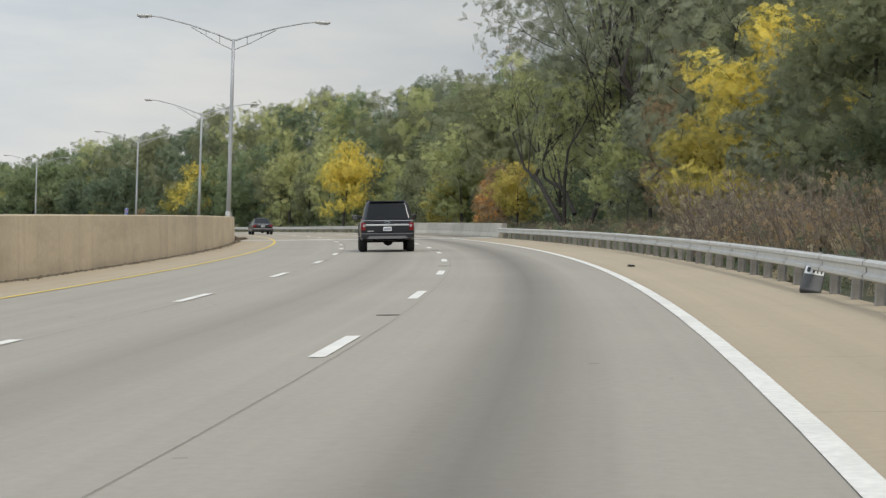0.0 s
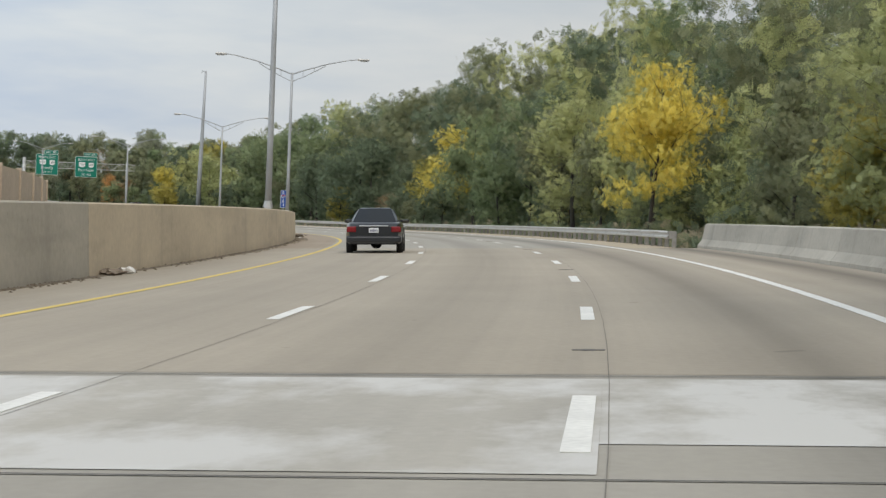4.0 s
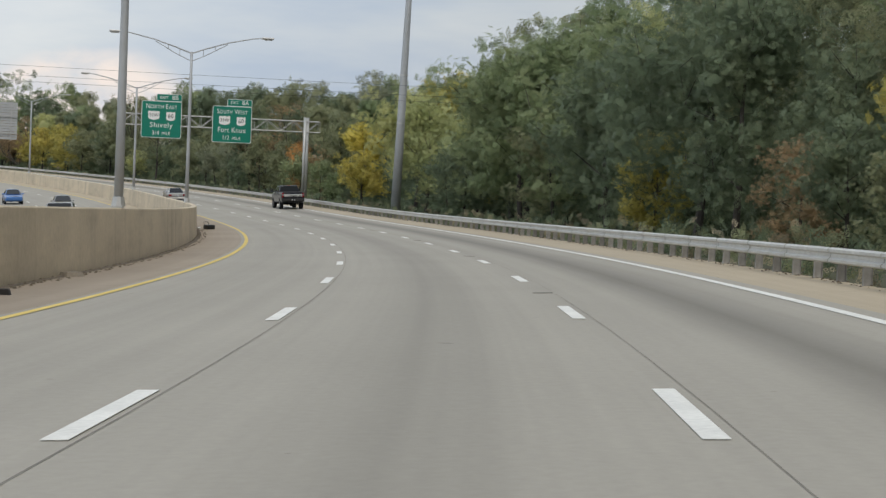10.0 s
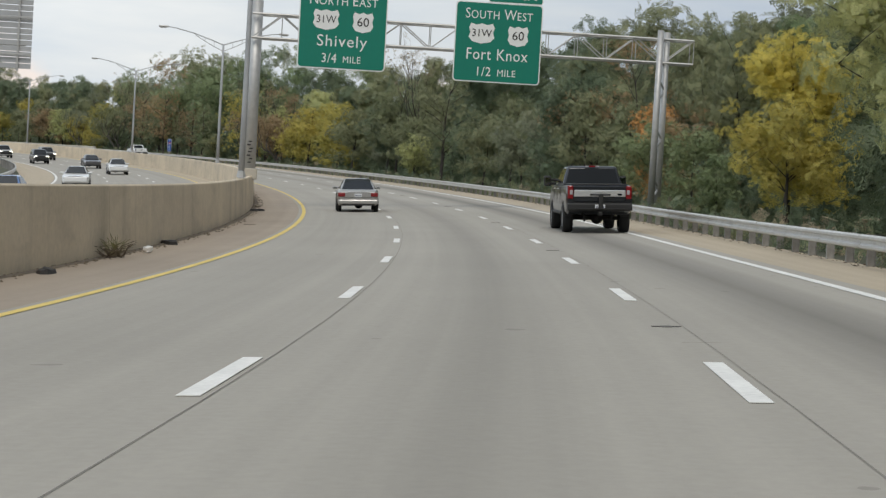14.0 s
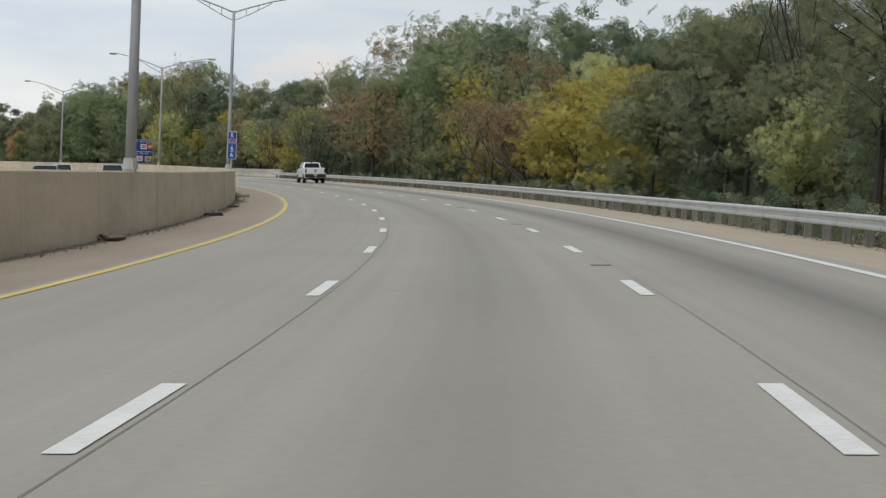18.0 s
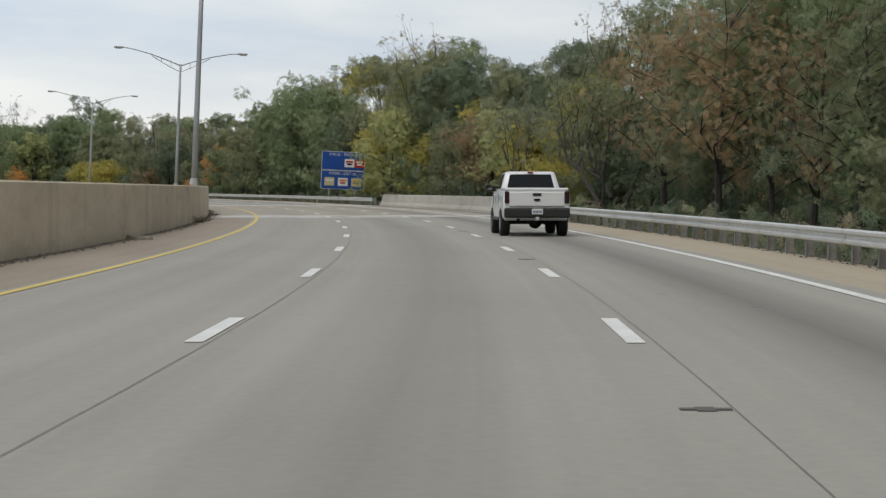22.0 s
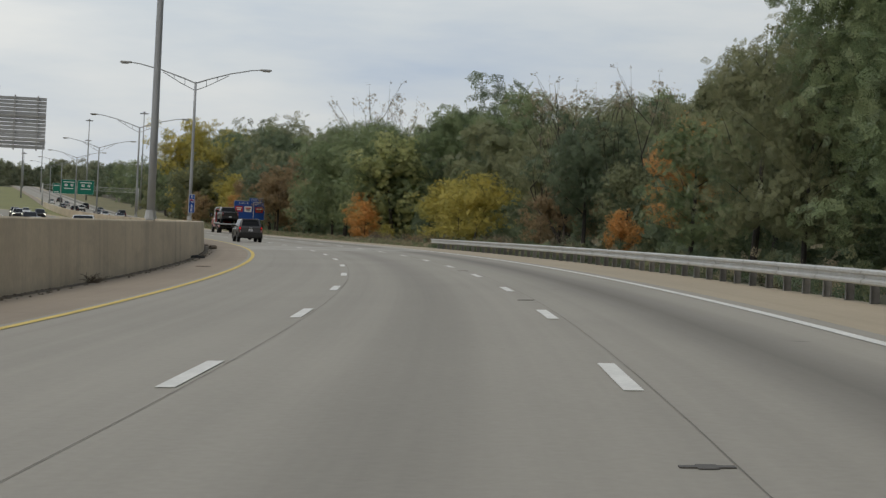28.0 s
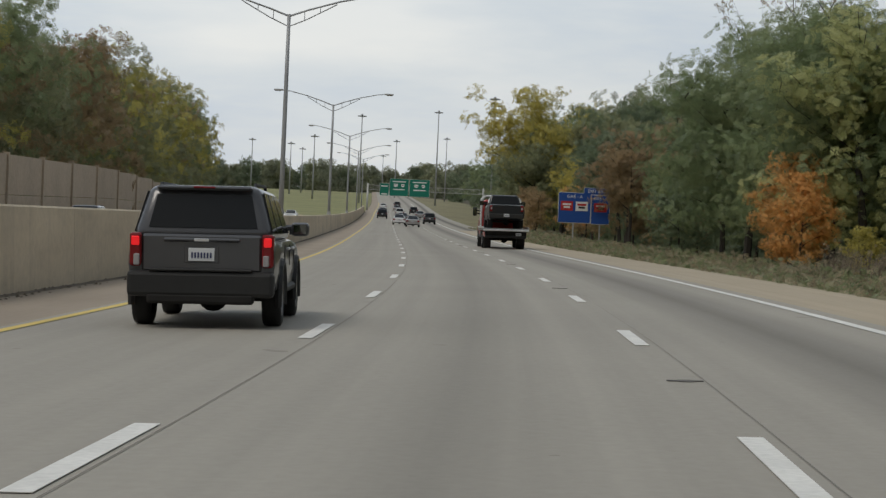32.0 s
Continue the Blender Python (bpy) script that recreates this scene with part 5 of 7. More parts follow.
def guide_sign(m, tab, head, place, distance, w=4.05, h=3.7):
    sg_ = thing("guide_sign", m, "green motorway exit sign with white lettering on the gantry", "road sign", "exit signs on the gantry")
    panel(sg_, "sheet", 0, h / 2, w, h, M["green_sign"])
    tw = 2.55
    panel(sg_, "exit_tab", w / 2 - tw / 2 - 0.02, h + 0.37, tw, 0.72, M["green_sign"], 0.04, 0.1)
    tx = w / 2 - tw / 2 - 0.02
    write(sg_, "EXIT", tx - 0.52, h + 0.36, 0.42, M["sign_white"], name="exit_word")
    write(sg_, tab, tx + 0.6, h + 0.38, 0.62, M["sign_white"], name="exit_number")
    fitted(sg_, head, 0, h - 0.55, 3.12, 0.5, "heading")
    shield(sg_, -0.78, h - 1.45, 1.2, 0.92, "31W", 0.50)
    shield(sg_, 0.92, h - 1.5, 0.96, 0.92, "60", 0.58)
    fitted(sg_, [(place, 0.6)], 0, h - 2.42, 2.3 if len(place) < 8 else 2.85, 0.56, "place_name")
    fitted(sg_, distance, 0, h - 3.2, 1.78, 0.42, "distance")
    bm = bmesh.new()
    for x in (-w * 0.3, 0, w * 0.3):
        box(bm, (x, 0.09, h / 2), (0.08, 0.14, h), 0.0)
    part("bracket", bm, M["steel"], sg_)
    return sg_


def truss(bm, x0, x1, z0, z1, y0, y1, bays):
    for z in (z0, z1):
        for y in (y0, y1):
            tube(bm, [(x0, y, z), (x1, y, z)], 0.055, 8)
    for i in range(bays):
        a, b = x0 + (x1 - x0) * i / bays, x0 + (x1 - x0) * (i + 1) / bays
        for y in (y0, y1):
            tube(bm, [(a, y, z0 if i % 2 else z1), (b, y, z1 if i % 2 else z0)], 0.028, 6, False)
            tube(bm, [(a, y, z0), (a, y, z1)], 0.022, 6, False)
        for z in (z0, z1):
            tube(bm, [(a, y0, z), (b, y1, z)], 0.022, 6, False)


G_S = 440.5
gz = float(road_xyz(G_S, 0.0)[2])
gantry_m = at(G_S, 0.0)
gantry = thing("sign_gantry", gantry_m, "grey tubular steel truss gantry over the carriageway", "sign gantry")
bm = bmesh.new()
truss(bm, -12.6, 8.0, 7.45, 8.55, 0.35, 1.25, 15)
tr = part("truss_beam", bm, M["steel"], gantry)
for v_ in tr.data.vertices:
    v_.co.x = -v_.co.x
for x, y in ((11.0, 0.3), (11.5, 1.3)):
    bm = bmesh.new()
    zb = float(road_xyz(G_S, -11.2)[2]) - gz
    tube(bm, [(x, y, zb - 0.6), (x, y, 8.95)], [0.16, 0.15], 14)
    part("post", bm, M["steel"], gantry, smooth=True)
bm = bmesh.new()
zb = float(road_xyz(G_S, 8.0)[2]) - gz
tube(bm, [(-7.8, 0.8, zb + 1.3), (-7.8, 0.8, 9.2)], [0.29, 0.27], 16)
part("median_post", bm, M["steel"], gantry, smooth=True)
bm = bmesh.new()
for k in range(6):
    z = 1.0 + k * 1.15
    tube(bm, [(11.0, 0.3, z), (11.5, 1.3, z + 0.9 * (-1) ** k * 0.6)], 0.045, 6, False)
part("post_bracing", bm, M["steel"], gantry)
bm = bmesh.new()
box(bm, (-7.78, 0.8, zb + 1.42 + 0.15), (0.72, 0.9, 0.5), 0.03)
part("pedestal", bm, M["barrier_new"], gantry, "pale concrete pedestal on the barrier")
# scrawl on the median post
bm = bmesh.new()
for k in range(7):
    box(bm, (-7.8 + 0.06 * math.sin(k * 2.1), 0.8 - 0.293, zb + 2.1 + k * 0.16), (0.16, 0.02, 0.05), 0.0, None)
part("scrawl_bar", bm, M["sign_black"], gantry, "dark unreadable scrawl bars")
gp = gantry_m @ Matrix.Translation((-3.85, 0.12, 6.2))
guide_sign(gp, "8B", [("N", 0.72), ("ORTH", 0.58), (" ", 0.24), ("E", 0.72), ("AST", 0.58)], "Shively", [("3/4", 0.62), (" ", 0.3), ("MILE", 0.46)])
gp = gantry_m @ Matrix.Translation((3.35, 0.12, 6.02))
guide_sign(gp, "8A", [("S", 0.72), ("OUTH", 0.58), (" ", 0.24), ("W", 0.72), ("EST", 0.58)], "Fort Knox", [("1/2", 0.62), (" ", 0.3), ("MILE", 0.46)])


def sign_back(s, post_d):
    """An overhead sign for the oncoming traffic, seen from behind, on a cantilever."""
    m = at(s, 18.0)
    root = thing("oncoming_sign", m, "bare aluminium back of a large overhead sign for oncoming traffic", "road sign", "sign backs over the oncoming carriageway")
    bits = [("sheet_plank", (-3.1, 0.0, 6.25 + 0.265 * k + 0.13), (6.2, 0.04, 0.235), "sign_back") for k in range(14)] + [("exit_tab", (-4.6, 0.0, 10.3), (2.6, 0.04, 0.7), "sign_back")]
    bits += [("stiffener", (x, -0.09, 8.1), (0.1, 0.12, 3.9), "steel") for x in (-0.6, -2.2, -3.9, -5.6)] + [("crossbar", (-3.1, -0.16, z), (6.2, 0.06, 0.09), "steel") for z in (6.9, 8.6)]
    for nm, c, sz, mt in bits:
        bm = bmesh.new()
        box(bm, c, sz, 0.008)
        part(nm, bm, M[mt], root)
    zb_ = float(road_xyz(s, post_d)[2] - road_xyz(s, 18.0)[2])
    px = 18.0 - post_d
    bm = bmesh.new()
    tube(bm, [(px, 0.4, zb_ - 0.5), (px, 0.4, 9.3)], [0.26, 0.2], 12)
    part("post", bm, M["steel"], root, smooth=True)
    bm = bmesh.new()
    for z in (7.4, 8.7):
        tube(bm, [(px, 0.3, z), (-0.3, 0.3, z)], 0.09, 8)
    part("cantilever_arm", bm, M["steel"], root)
    return root


sign_back(441.5, 24.9)
sign_back(892.0, 24.9)


def mile_marker(s, lower):
    m = at(s, 7.9, 0.0)
    root = thing("mile_marker", m, "tall blue location marker sign on the median barrier", "road sign", "blue location markers on the median")
    b = H_BAR + 0.55
    panel(root, "sheet", 0.15, b + 0.62, 0.41, 1.28, M["blue_sign"], 0.02, 0.05, y=-0.02)
    write(root, "E", 0.15, b + 1.08, 0.28, M["sign_white"], -0.055, "direction_letter")
    crest = [(-0.46, 0.3), (-0.36, 0.5), (0, 0.42), (0.36, 0.5), (0.46, 0.3), (0.5, 0.0), (0.36, -0.34), (0, -0.54), (-0.36, -0.34), (-0.5, 0.0)]
    sh = None
    for nm, k, y, lo, mt in (("route_shield", 1.0, -0.052, -1.0, "sign_white"), ("shield_field", 0.88, -0.058, -1.0, "shield_blue"), ("shield_band", 0.88, -0.063, 0.2, "sign_red")):
        bm = bmesh.new()
        ring = [(0.15 + a * 0.32 * k, b + 0.80 + max(c, lo) * 0.25 * k) for a, c in crest]
        f = [bm.verts.new((x, y, z)) for x, z in ring]
        g = [bm.verts.new((x, y + 0.006, z)) for x, z in ring]
        bm.faces.new(f)
        bm.faces.new(g[::-1])
        for i in range(len(ring)):
            j = (i + 1) % len(ring)
            bm.faces.new((f[i], f[j], g[j], g[i]))
        ob = part(nm, bm, M[mt], sh or root, "red and blue route shield with a white rim" if sh is None else "")
        sh = sh or ob
    write(sh, "264", 0.15, b + 0.77, 0.13, M["sign_white"], -0.066, "route_number")
    write(root, "6", 0.15, b + 0.47, 0.3, M["sign_white"], -0.055, "mile_number")
    bm = bmesh.new()
    box(bm, (0.15, -0.052, b + 0.33), (0.2, 0.006, 0.02), 0.0)
    part("rule_line", bm, M["sign_white"], root)
    write(root, lower, 0.15, b + 0.17, 0.3, M["sign_white"], -0.055, "tenth_number")
    bm = bmesh.new()
    tube(bm, [(0.15, 0.03, H_BAR - 0.02), (0.15, 0.03, b + 1.2)], 0.04, 8)
    part("post", bm, M["steel"], root)


mile_marker(226.0, "4")
mile_marker(554.5, "6")
mile_marker(884.6, "8")


def logo(parent, x, z, w, h, mats, y=-0.034):
    lg = part("logo_board", plate(w, h, 0.03, 0.012, c=(x, y, z)), M[mats[0]], parent, "small coloured logo board")
    for i, q in enumerate(mats[1:]):
        bm = bmesh.new()
        box(bm, (x, y - 0.011, z + h * (0.17 - 0.3 * i)), (w * (0.72 - 0.2 * i), 0.012, h * 0.2), 0.02)
        part("logo_bar", bm, M[q], lg)
    return lg


# food services sign on two posts
fm = at(766.5, -11.75, -0.25)
food = thing("services_sign", fm, "blue food services sign with logo boards on two posts", "road sign")
for k, (zz, txt, tx, logos) in enumerate(((4.28, "FOOD - EXIT 8A", 0.0, [(0.62, ("sign_white", "sign_red", "sign_black")), (1.62, ("sign_red", "sign_white", "sign_white"))]),
                                       (2.42, "FOOD - EXIT 8B", 0.0, [(-1.32, ("sign_tan", "sign_white")), (0.02, ("sign_white", "sign_orange", "sign_red")), (1.36, ("sign_tan", "sign_orange", "blue_sign"))]))):
    panel(food, "sheet", 0, zz, 4.3, 1.82, M["blue_sign"], 0.035, 0.12)
    write(food, txt, tx, zz + 0.62, 0.36, M["sign_white"], -0.03, "heading", 1.08)
    for x, mats in logos:
        logo(food, x, zz - 0.18, 0.98, 0.8, mats)
zb = float(road_xyz(766.5, -11.4)[2])
for x in (-1.3, 1.3):
    bm = bmesh.new()
    box(bm, (x, 0.08, 1.9), (0.14, 0.1, 6.4), 0.01)
    part("post", bm, M["steel"], food)

# fuel services sign
gm = at(1040.0, -15.4)
fuel = thing("services_sign", gm, "blue fuel services sign with logo boards beside the road", "road sign")
panel(fuel, "sheet", -1.15, 2.95, 2.95, 2.75, M["blue_sign"], 0.035, 0.12)
panel(fuel, "sheet", 1.2, 2.85, 1.7, 2.65, M["blue_sign"], 0.035, 0.12)
panel(fuel, "exit_tab", 0.85, 4.5, 2.4, 0.62, M["blue_sign"], 0.03, 0.08)
write(fuel, "EXIT 8A-B", 0.85, 4.5, 0.4, M["sign_white"], -0.03, "exit_number")
write(fuel, "GAS - A", -1.15, 3.95, 0.42, M["sign_white"], -0.03, "heading")
write(fuel, "GAS - A", 1.2, 3.85, 0.38, M["sign_white"], -0.03, "heading")
logo(fuel, -1.85, 3.1, 1.1, 0.85, ("sign_red", "sign_white", "sign_white"))
logo(fuel, -0.5, 3.1, 1.1, 0.85, ("sign_white", "sign_red", "sign_black"))
logo(fuel, 1.2, 3.05, 1.15, 0.8, ("sign_red", "sign_white", "sign_black"))
for x in (-1.2, 1.2):
    bm = bmesh.new()
    box(bm, (x, 0.08, 1.6), (0.13, 0.1, 5.4), 0.01)
    part("post", bm, M["steel"], fuel)

# far gantry over the straight
FS = 1330.0
far_m = at(FS, -0.6, -1.3)
far_g = thing("sign_gantry", far_m, "distant grey gantry with three green exit signs", "sign gantry")
bm = bmesh.new()
truss(bm, -8.0, 20.5, 6.3, 7.4, 0.3, 1.2, 20)
part("truss_beam", bm, M["steel"], far_g)
for x in (-8.0, 20.0):
    bm = bmesh.new()
    tube(bm, [(x, 0.75, -0.9), (x, 0.75, 7.8)], [0.26, 0.22], 12)
    part("post", bm, M["steel"], far_g, smooth=True)
for x, w, h in ((-4.0, 2.2, 3.0), (-0.45, 4.6, 4.2), (4.5, 4.9, 4.2)):
    fg = thing("guide_sign", far_m @ Matrix.Translation((x, 0.1, 5.0)), "green motorway exit sign on the distant gantry", "road sign", "exit signs on the far gantry")
    panel(fg, "sheet", 0, h / 2, w, h, M["green_sign"])
    for z, k in ((h - 0.7, 0.7), (h - 2.6, 0.6)):
        bm = bmesh.new()
        box(bm, (0, -0.028, z), (w * k, 0.012, 0.26), 0.0)
        part("writing_bar", bm, M["sign_white"], fg)
    if w > 3:
        shield(fg, -0.8, h - 1.6, 1.0, 0.8, "31W", 0.5)
        shield(fg, 0.9, h - 1.6, 0.8, 0.8, "60", 0.5)


# ---- noise wall beyond the oncoming carriageway ----
def noise_wall(s0, s1, d, top):
    root = thing("noise_wall", Matrix(), "tan precast concrete noise wall with upright posts", "noise wall", "noise walls", "structure")
    step = 12.2
    for i in range(int((s1 - s0) / step)):
        a = s0 + i * step
        high = top if a < 1030 else float(np.interp(a, [1030, 1125, 1190], [top, 2.6, 1.9]))
        for z0, z1 in ((-0.6, high * 0.45), (high * 0.45 + 0.03, high - 0.02 * (i % 3))):
            sweep("wall_panel", a + 0.14, a + step - 0.14, step, [(d, z0), (d, z1), (d + 0.14, z1), (d + 0.14, z0)][::-1], M["noise_wall"], root, closed=True, away=parting)
        sweep("wall_post", a - 0.16, a + 0.16, 1.0, [(d - 0.14, -0.6), (d - 0.14, high + 0.12), (d + 0.26, high + 0.12), (d + 0.26, -0.6)][::-1], M["noise_wall"], root, closed=True, away=parting)


noise_wall(150, 284, 26.3, 4.7)
noise_wall(901.6, 1190, 26.3, 4.65)


# ---- tall masts, wires ----
def steel_mast(s, d, high):
    root = thing("utility_pole", at(s, d, -0.8) @ Euler((0, radians(1.5), 0)).to_matrix().to_4x4(), "tall grey tapered steel utility pole beside the wood", "utility pole")
    bm = bmesh.new()
    tube(bm, [(0, 0, 0), (0, 0, 9), (0, 0, 17), (0, 0, high)], [0.40, 0.33, 0.26, 0.17], 14)
    part("shaft", bm, M["pole"], root, smooth=True)
    bm = bmesh.new()
    tube(bm, [(0, 0, high - 0.3), (-0.6, 0, high - 0.05), (-0.75, 0, high - 0.5)], 0.05, 6)
    part("top_bracket", bm, M["pole"], root)
    bm = bmesh.new()
    for z in (8.0, 12.0):
        tube(bm, [(0, 0, z), (0, 0, z + 0.12)], 0.36, 14)
    part("collar", bm, M["steel"], root)


steel_mast(401.5, -11.55, 24.5)


def high_mast(s, d, high):
    root = thing("high_mast_light", at(s, d, -0.8), "slim tall high-mast light with a ring of lamps", "high mast light", "high mast lights at the interchange")
    bm = bmesh.new()
    tube(bm, [(0, 0, 0), (0, 0, high)], [0.32, 0.14], 10)
    part("shaft", bm, M["pole"], root, smooth=True)
    bm = bmesh.new()
    tube(bm, [(0, 0, high), (0, 0, high + 0.9)], [0.25, 0.3], 8)
    ring = part("lamp_ring", bm, M["pole"], root)
    for k in range(6):
        a = k * math.pi / 3
        bm = bmesh.new()
        box(bm, (math.cos(a) * 1.1, math.sin(a) * 1.1, high + 0.25), (0.6, 0.6, 0.35), 0.08)
        tube(bm, [(0, 0, high + 0.5), (math.cos(a) * 1.1, math.sin(a) * 1.1, high + 0.4)], 0.05, 5)
        part("lamp_head", bm, M["pole"], ring)


MASTS = [(1379, -25.0, 30.9), (1480, -12.75, 30.3), (1640, -21.75, 25.2), (1460, 11.5, 27.5), (1640, -1.5, 23.4),
         (1500, 27.25, 21.4), (1600, 39.25, 20.2), (1600, 54.0, 21.1), (1660, 37.0, 19.0), (1780, 3.0, 18.7)]
for s, d, high in MASTS:
    high_mast(s, d, high)
wires = thing("overhead_wire", Matrix(), "thin dark overhead power wires crossing high above the road", "overhead wire")
for k, (h0, y) in enumerate(((8.6, 0.0), (9.7, 1.2), (9.1, 2.4))):
    pts = []
    for i in range(25):
        q = i / 24
        c = road_xyz(376.0 + y, 150 - 260 * q, 0)
        pts.append((c[0], c[1], float(road_xyz(376, 0)[2]) + h0 + 12 * (q - 0.6) ** 2))
    bm = bmesh.new()
    tube(bm, pts, 0.010, 5, False)
    part("strand", bm, M["sign_black"], wires)
for d in (150.0, -110.0):
    c = road_xyz(377.2, d, 0)
    bm = bmesh.new()
    z1 = float(road_xyz(376, 0)[2]) + 9.7 + 12 * ((150 - d) / 260 - 0.6) ** 2
    tube(bm, [(c[0], c[1], float(road_xyz(376, 0)[2]) - 12), (c[0], c[1], z1 + 0.4)], [0.22, 0.14], 8)
    box(bm, (c[0], c[1], z1), (2.6, 2.6, 0.14), 0.0)
    part("wooden_pole", bm, M["bark"], wires)

# exit ramp and grass slope at the far end
tagged(sweep("exit_lane", 1090, 1700, 8.0, [(-5.65, 0.012), (-9.5, 0.012)], M["lanes"], uv=True), "grey concrete exit lane beside the far carriageway", "road", kind="structure")
def lawn():
    """Mown grass that fills the widening gap between the two carriageways."""
    ss, k = np.arange(1050.0, 1800.0, 8.0), 12
    wide = np.array([7.88 + parting(min(q, S2))[0] for q in ss])
    d = 7.7 + (wide - 7.7)[:, None] * np.linspace(0, 1, k)[None, :]
    h = -0.012 + 0.35 * np.sin(np.linspace(0, math.pi, k))[None, :] * np.clip((wide - 14) / 20, 0, 1)[:, None]
    f = [(a * k + b, (a + 1) * k + b, (a + 1) * k + b + 1, a * k + b + 1) for a in range(len(ss) - 1) for b in range(k - 1)]
    return mesh_object("lawn", road_xyz(ss[:, None], d, h).reshape(-1, 3), f, M["mown_grass"], smooth=True)


tagged(lawn(), "mown green grass between the two carriageways", "grass", kind="structure")
tagged(sweep("grass_slope", 1084, S2, 8.0, [(110, 2.4), (55, 1.0), (34, 0.1), (23.55, -0.02)], M["mown_grass"], away=parting), "mown green grass slope beyond the oncoming carriageway", "grass", kind="structure")
tagged(sweep("grass_verge_far", 880, 1700, 8.0, [(-8.0, -0.008), (-10.5, -0.03), (-14, -0.1), (-24, -0.7), (-40, -1.6)], M["rough_grass"]), "mown grass verge beside the far carriageway", "grass", kind="structure")


# ---- vehicles ----
def paint(name, colour, rough=0.25, metal=0.3):
    return material(name, colour, rough, metal, 0.06, (3.0, 0.6), 0.0, coat=0.6)


V = {
    "black": paint("black_car_paint", (0.008, 0.010, 0.014), 0.3, 0.0), "white": paint("white_car_paint", (0.72, 0.73, 0.73), 0.35, 0.0), "charcoal": paint("charcoal_car_paint", (0.085, 0.086, 0.092), 0.3, 0.4),
    "silver": paint("silver_car_paint", (0.38, 0.37, 0.36), 0.35, 0.5), "red": paint("red_truck_paint", (0.42, 0.04, 0.035), 0.35, 0.1), "blue": paint("blue_car_paint", (0.05, 0.16, 0.42), 0.3, 0.2),
    "navy": paint("dark_blue_car_paint", (0.018, 0.022, 0.035)), "trim": material("black_plastic_trim", (0.018, 0.018, 0.018), 0.65, 0, 0.15, (12.0, 1.0), 0.1),
    "tyre": material("tyre_rubber", (0.016, 0.016, 0.016), 0.85, 0, 0.25, (10.0, 2.0), 0.3), "rim": material("alloy_rim", (0.34, 0.34, 0.35), 0.35, 0.8, 0.1, (6.0, 1.0), 0.0),
    "chrome": material("brushed_chrome", (0.74, 0.74, 0.75), 0.3, 0.75, 0.05, (8.0, 1.0), 0.0), "under": material("dark_underbody", (0.02, 0.019, 0.018), 0.9, 0.1, 0.3, (5.0, 1.0), 0.3),
    "plate": material("number_plate_white", (0.68, 0.70, 0.72), 0.5, 0, 0.05, (4.0, 1.0), 0.0), "ink": material("number_plate_ink", (0.04, 0.05, 0.12), 0.5, 0, 0.1, (4.0, 1.0), 0.0),
    "skid": material("grey_skid_plate", (0.2, 0.2, 0.205), 0.45, 0.5, 0.12, (6.0, 1.0), 0.05), "wood": material("grey_deck_steel", (0.26, 0.26, 0.26), 0.5, 0.5, 0.2, (5.0, 0.8), 0.1),
}


def glass(name, colour):
    m = material(name, colour, 0.06, 0.0, 0.05, (2.0, 0.5), 0.0)
    m.node_tree.nodes["Principled BSDF"].inputs["Specular IOR Level"].default_value = 0.28
    return m


def lamp_glass(name, colour, glow=0.0):
    m = material(name, colour, 0.15, 0.0, 0.1, (9.0, 2.0), 0.0)
    b = m.node_tree.nodes["Principled BSDF"]
    if glow:
        b.inputs["Emission Color"].default_value, b.inputs["Emission Strength"].default_value = (1.0, 0.02, 0.03, 1), glow
    return m


V["glass"] = glass("dark_tinted_glass", (0.012, 0.014, 0.016))
V["tail"] = lamp_glass("red_tail_lens", (0.2, 0.012, 0.016))
V["tail_dark"] = lamp_glass("smoked_tail_lens", (0.035, 0.012, 0.014))
V["tail_lit"] = lamp_glass("lit_red_tail_lens", (0.5, 0.015, 0.015), 0.7)
V["mirror"] = material("mirror_glass", (0.3, 0.31, 0.32), 0.05, 1.0, 0.02, (3.0, 1.0), 0.0)
V["clear"] = lamp_glass("clear_lens", (0.36, 0.34, 0.35))
V["head_lit"] = lamp_glass("lit_headlamp", (0.8, 0.8, 0.75))
V["head_lit"].node_tree.nodes["Principled BSDF"].inputs["Emission Color"].default_value = (1.0, 0.95, 0.8, 1)
V["head_lit"].node_tree.nodes["Principled BSDF"].inputs["Emission Strength"].default_value = 4.0


def quad_panel(bm, c00, c10, c11, c01, u, v, off=0.008, thick=0.012, nu=3, nv=3, bulge=0.0):
    """A thin panel on the face given by four corners, between fractions u and v, off its surface."""
    c00, c10, c11, c01 = (Vector(q) for q in (c00, c10, c11, c01))
    nrm = (c10 - c00).cross(c01 - c00).normalized()
    rows = []
    for lay in (off, off - thick):
        g = []
        for j in range(nv + 1):
            for i in range(nu + 1):
                a, b = u[0] + (u[1] - u[0]) * i / nu, v[0] + (v[1] - v[0]) * j / nv
                p = c00 * (1 - a) * (1 - b) + c10 * a * (1 - b) + c11 * a * b + c01 * (1 - a) * b
                g.append(bm.verts.new(p + nrm * (lay + bulge * (1 - (2 * a - 1) ** 2))))
        rows.append(g)
    w = nu + 1
    for j in range(nv):
        for i in range(nu):
            k = j * w + i
            bm.faces.new((rows[0][k], rows[0][k + 1], rows[0][k + w + 1], rows[0][k + w]))
    rim = [i for i in range(w)] + [j * w + nu for j in range(1, nv + 1)] + [nv * w + i for i in range(nu - 1, -1, -1)] + [j * w for j in range(nv - 1, 0, -1)]
    for a, b in zip(rim, rim[1:] + rim[:1]):
        bm.faces.new((rows[0][b], rows[0][a], rows[1][a], rows[1][b]))
    return bm


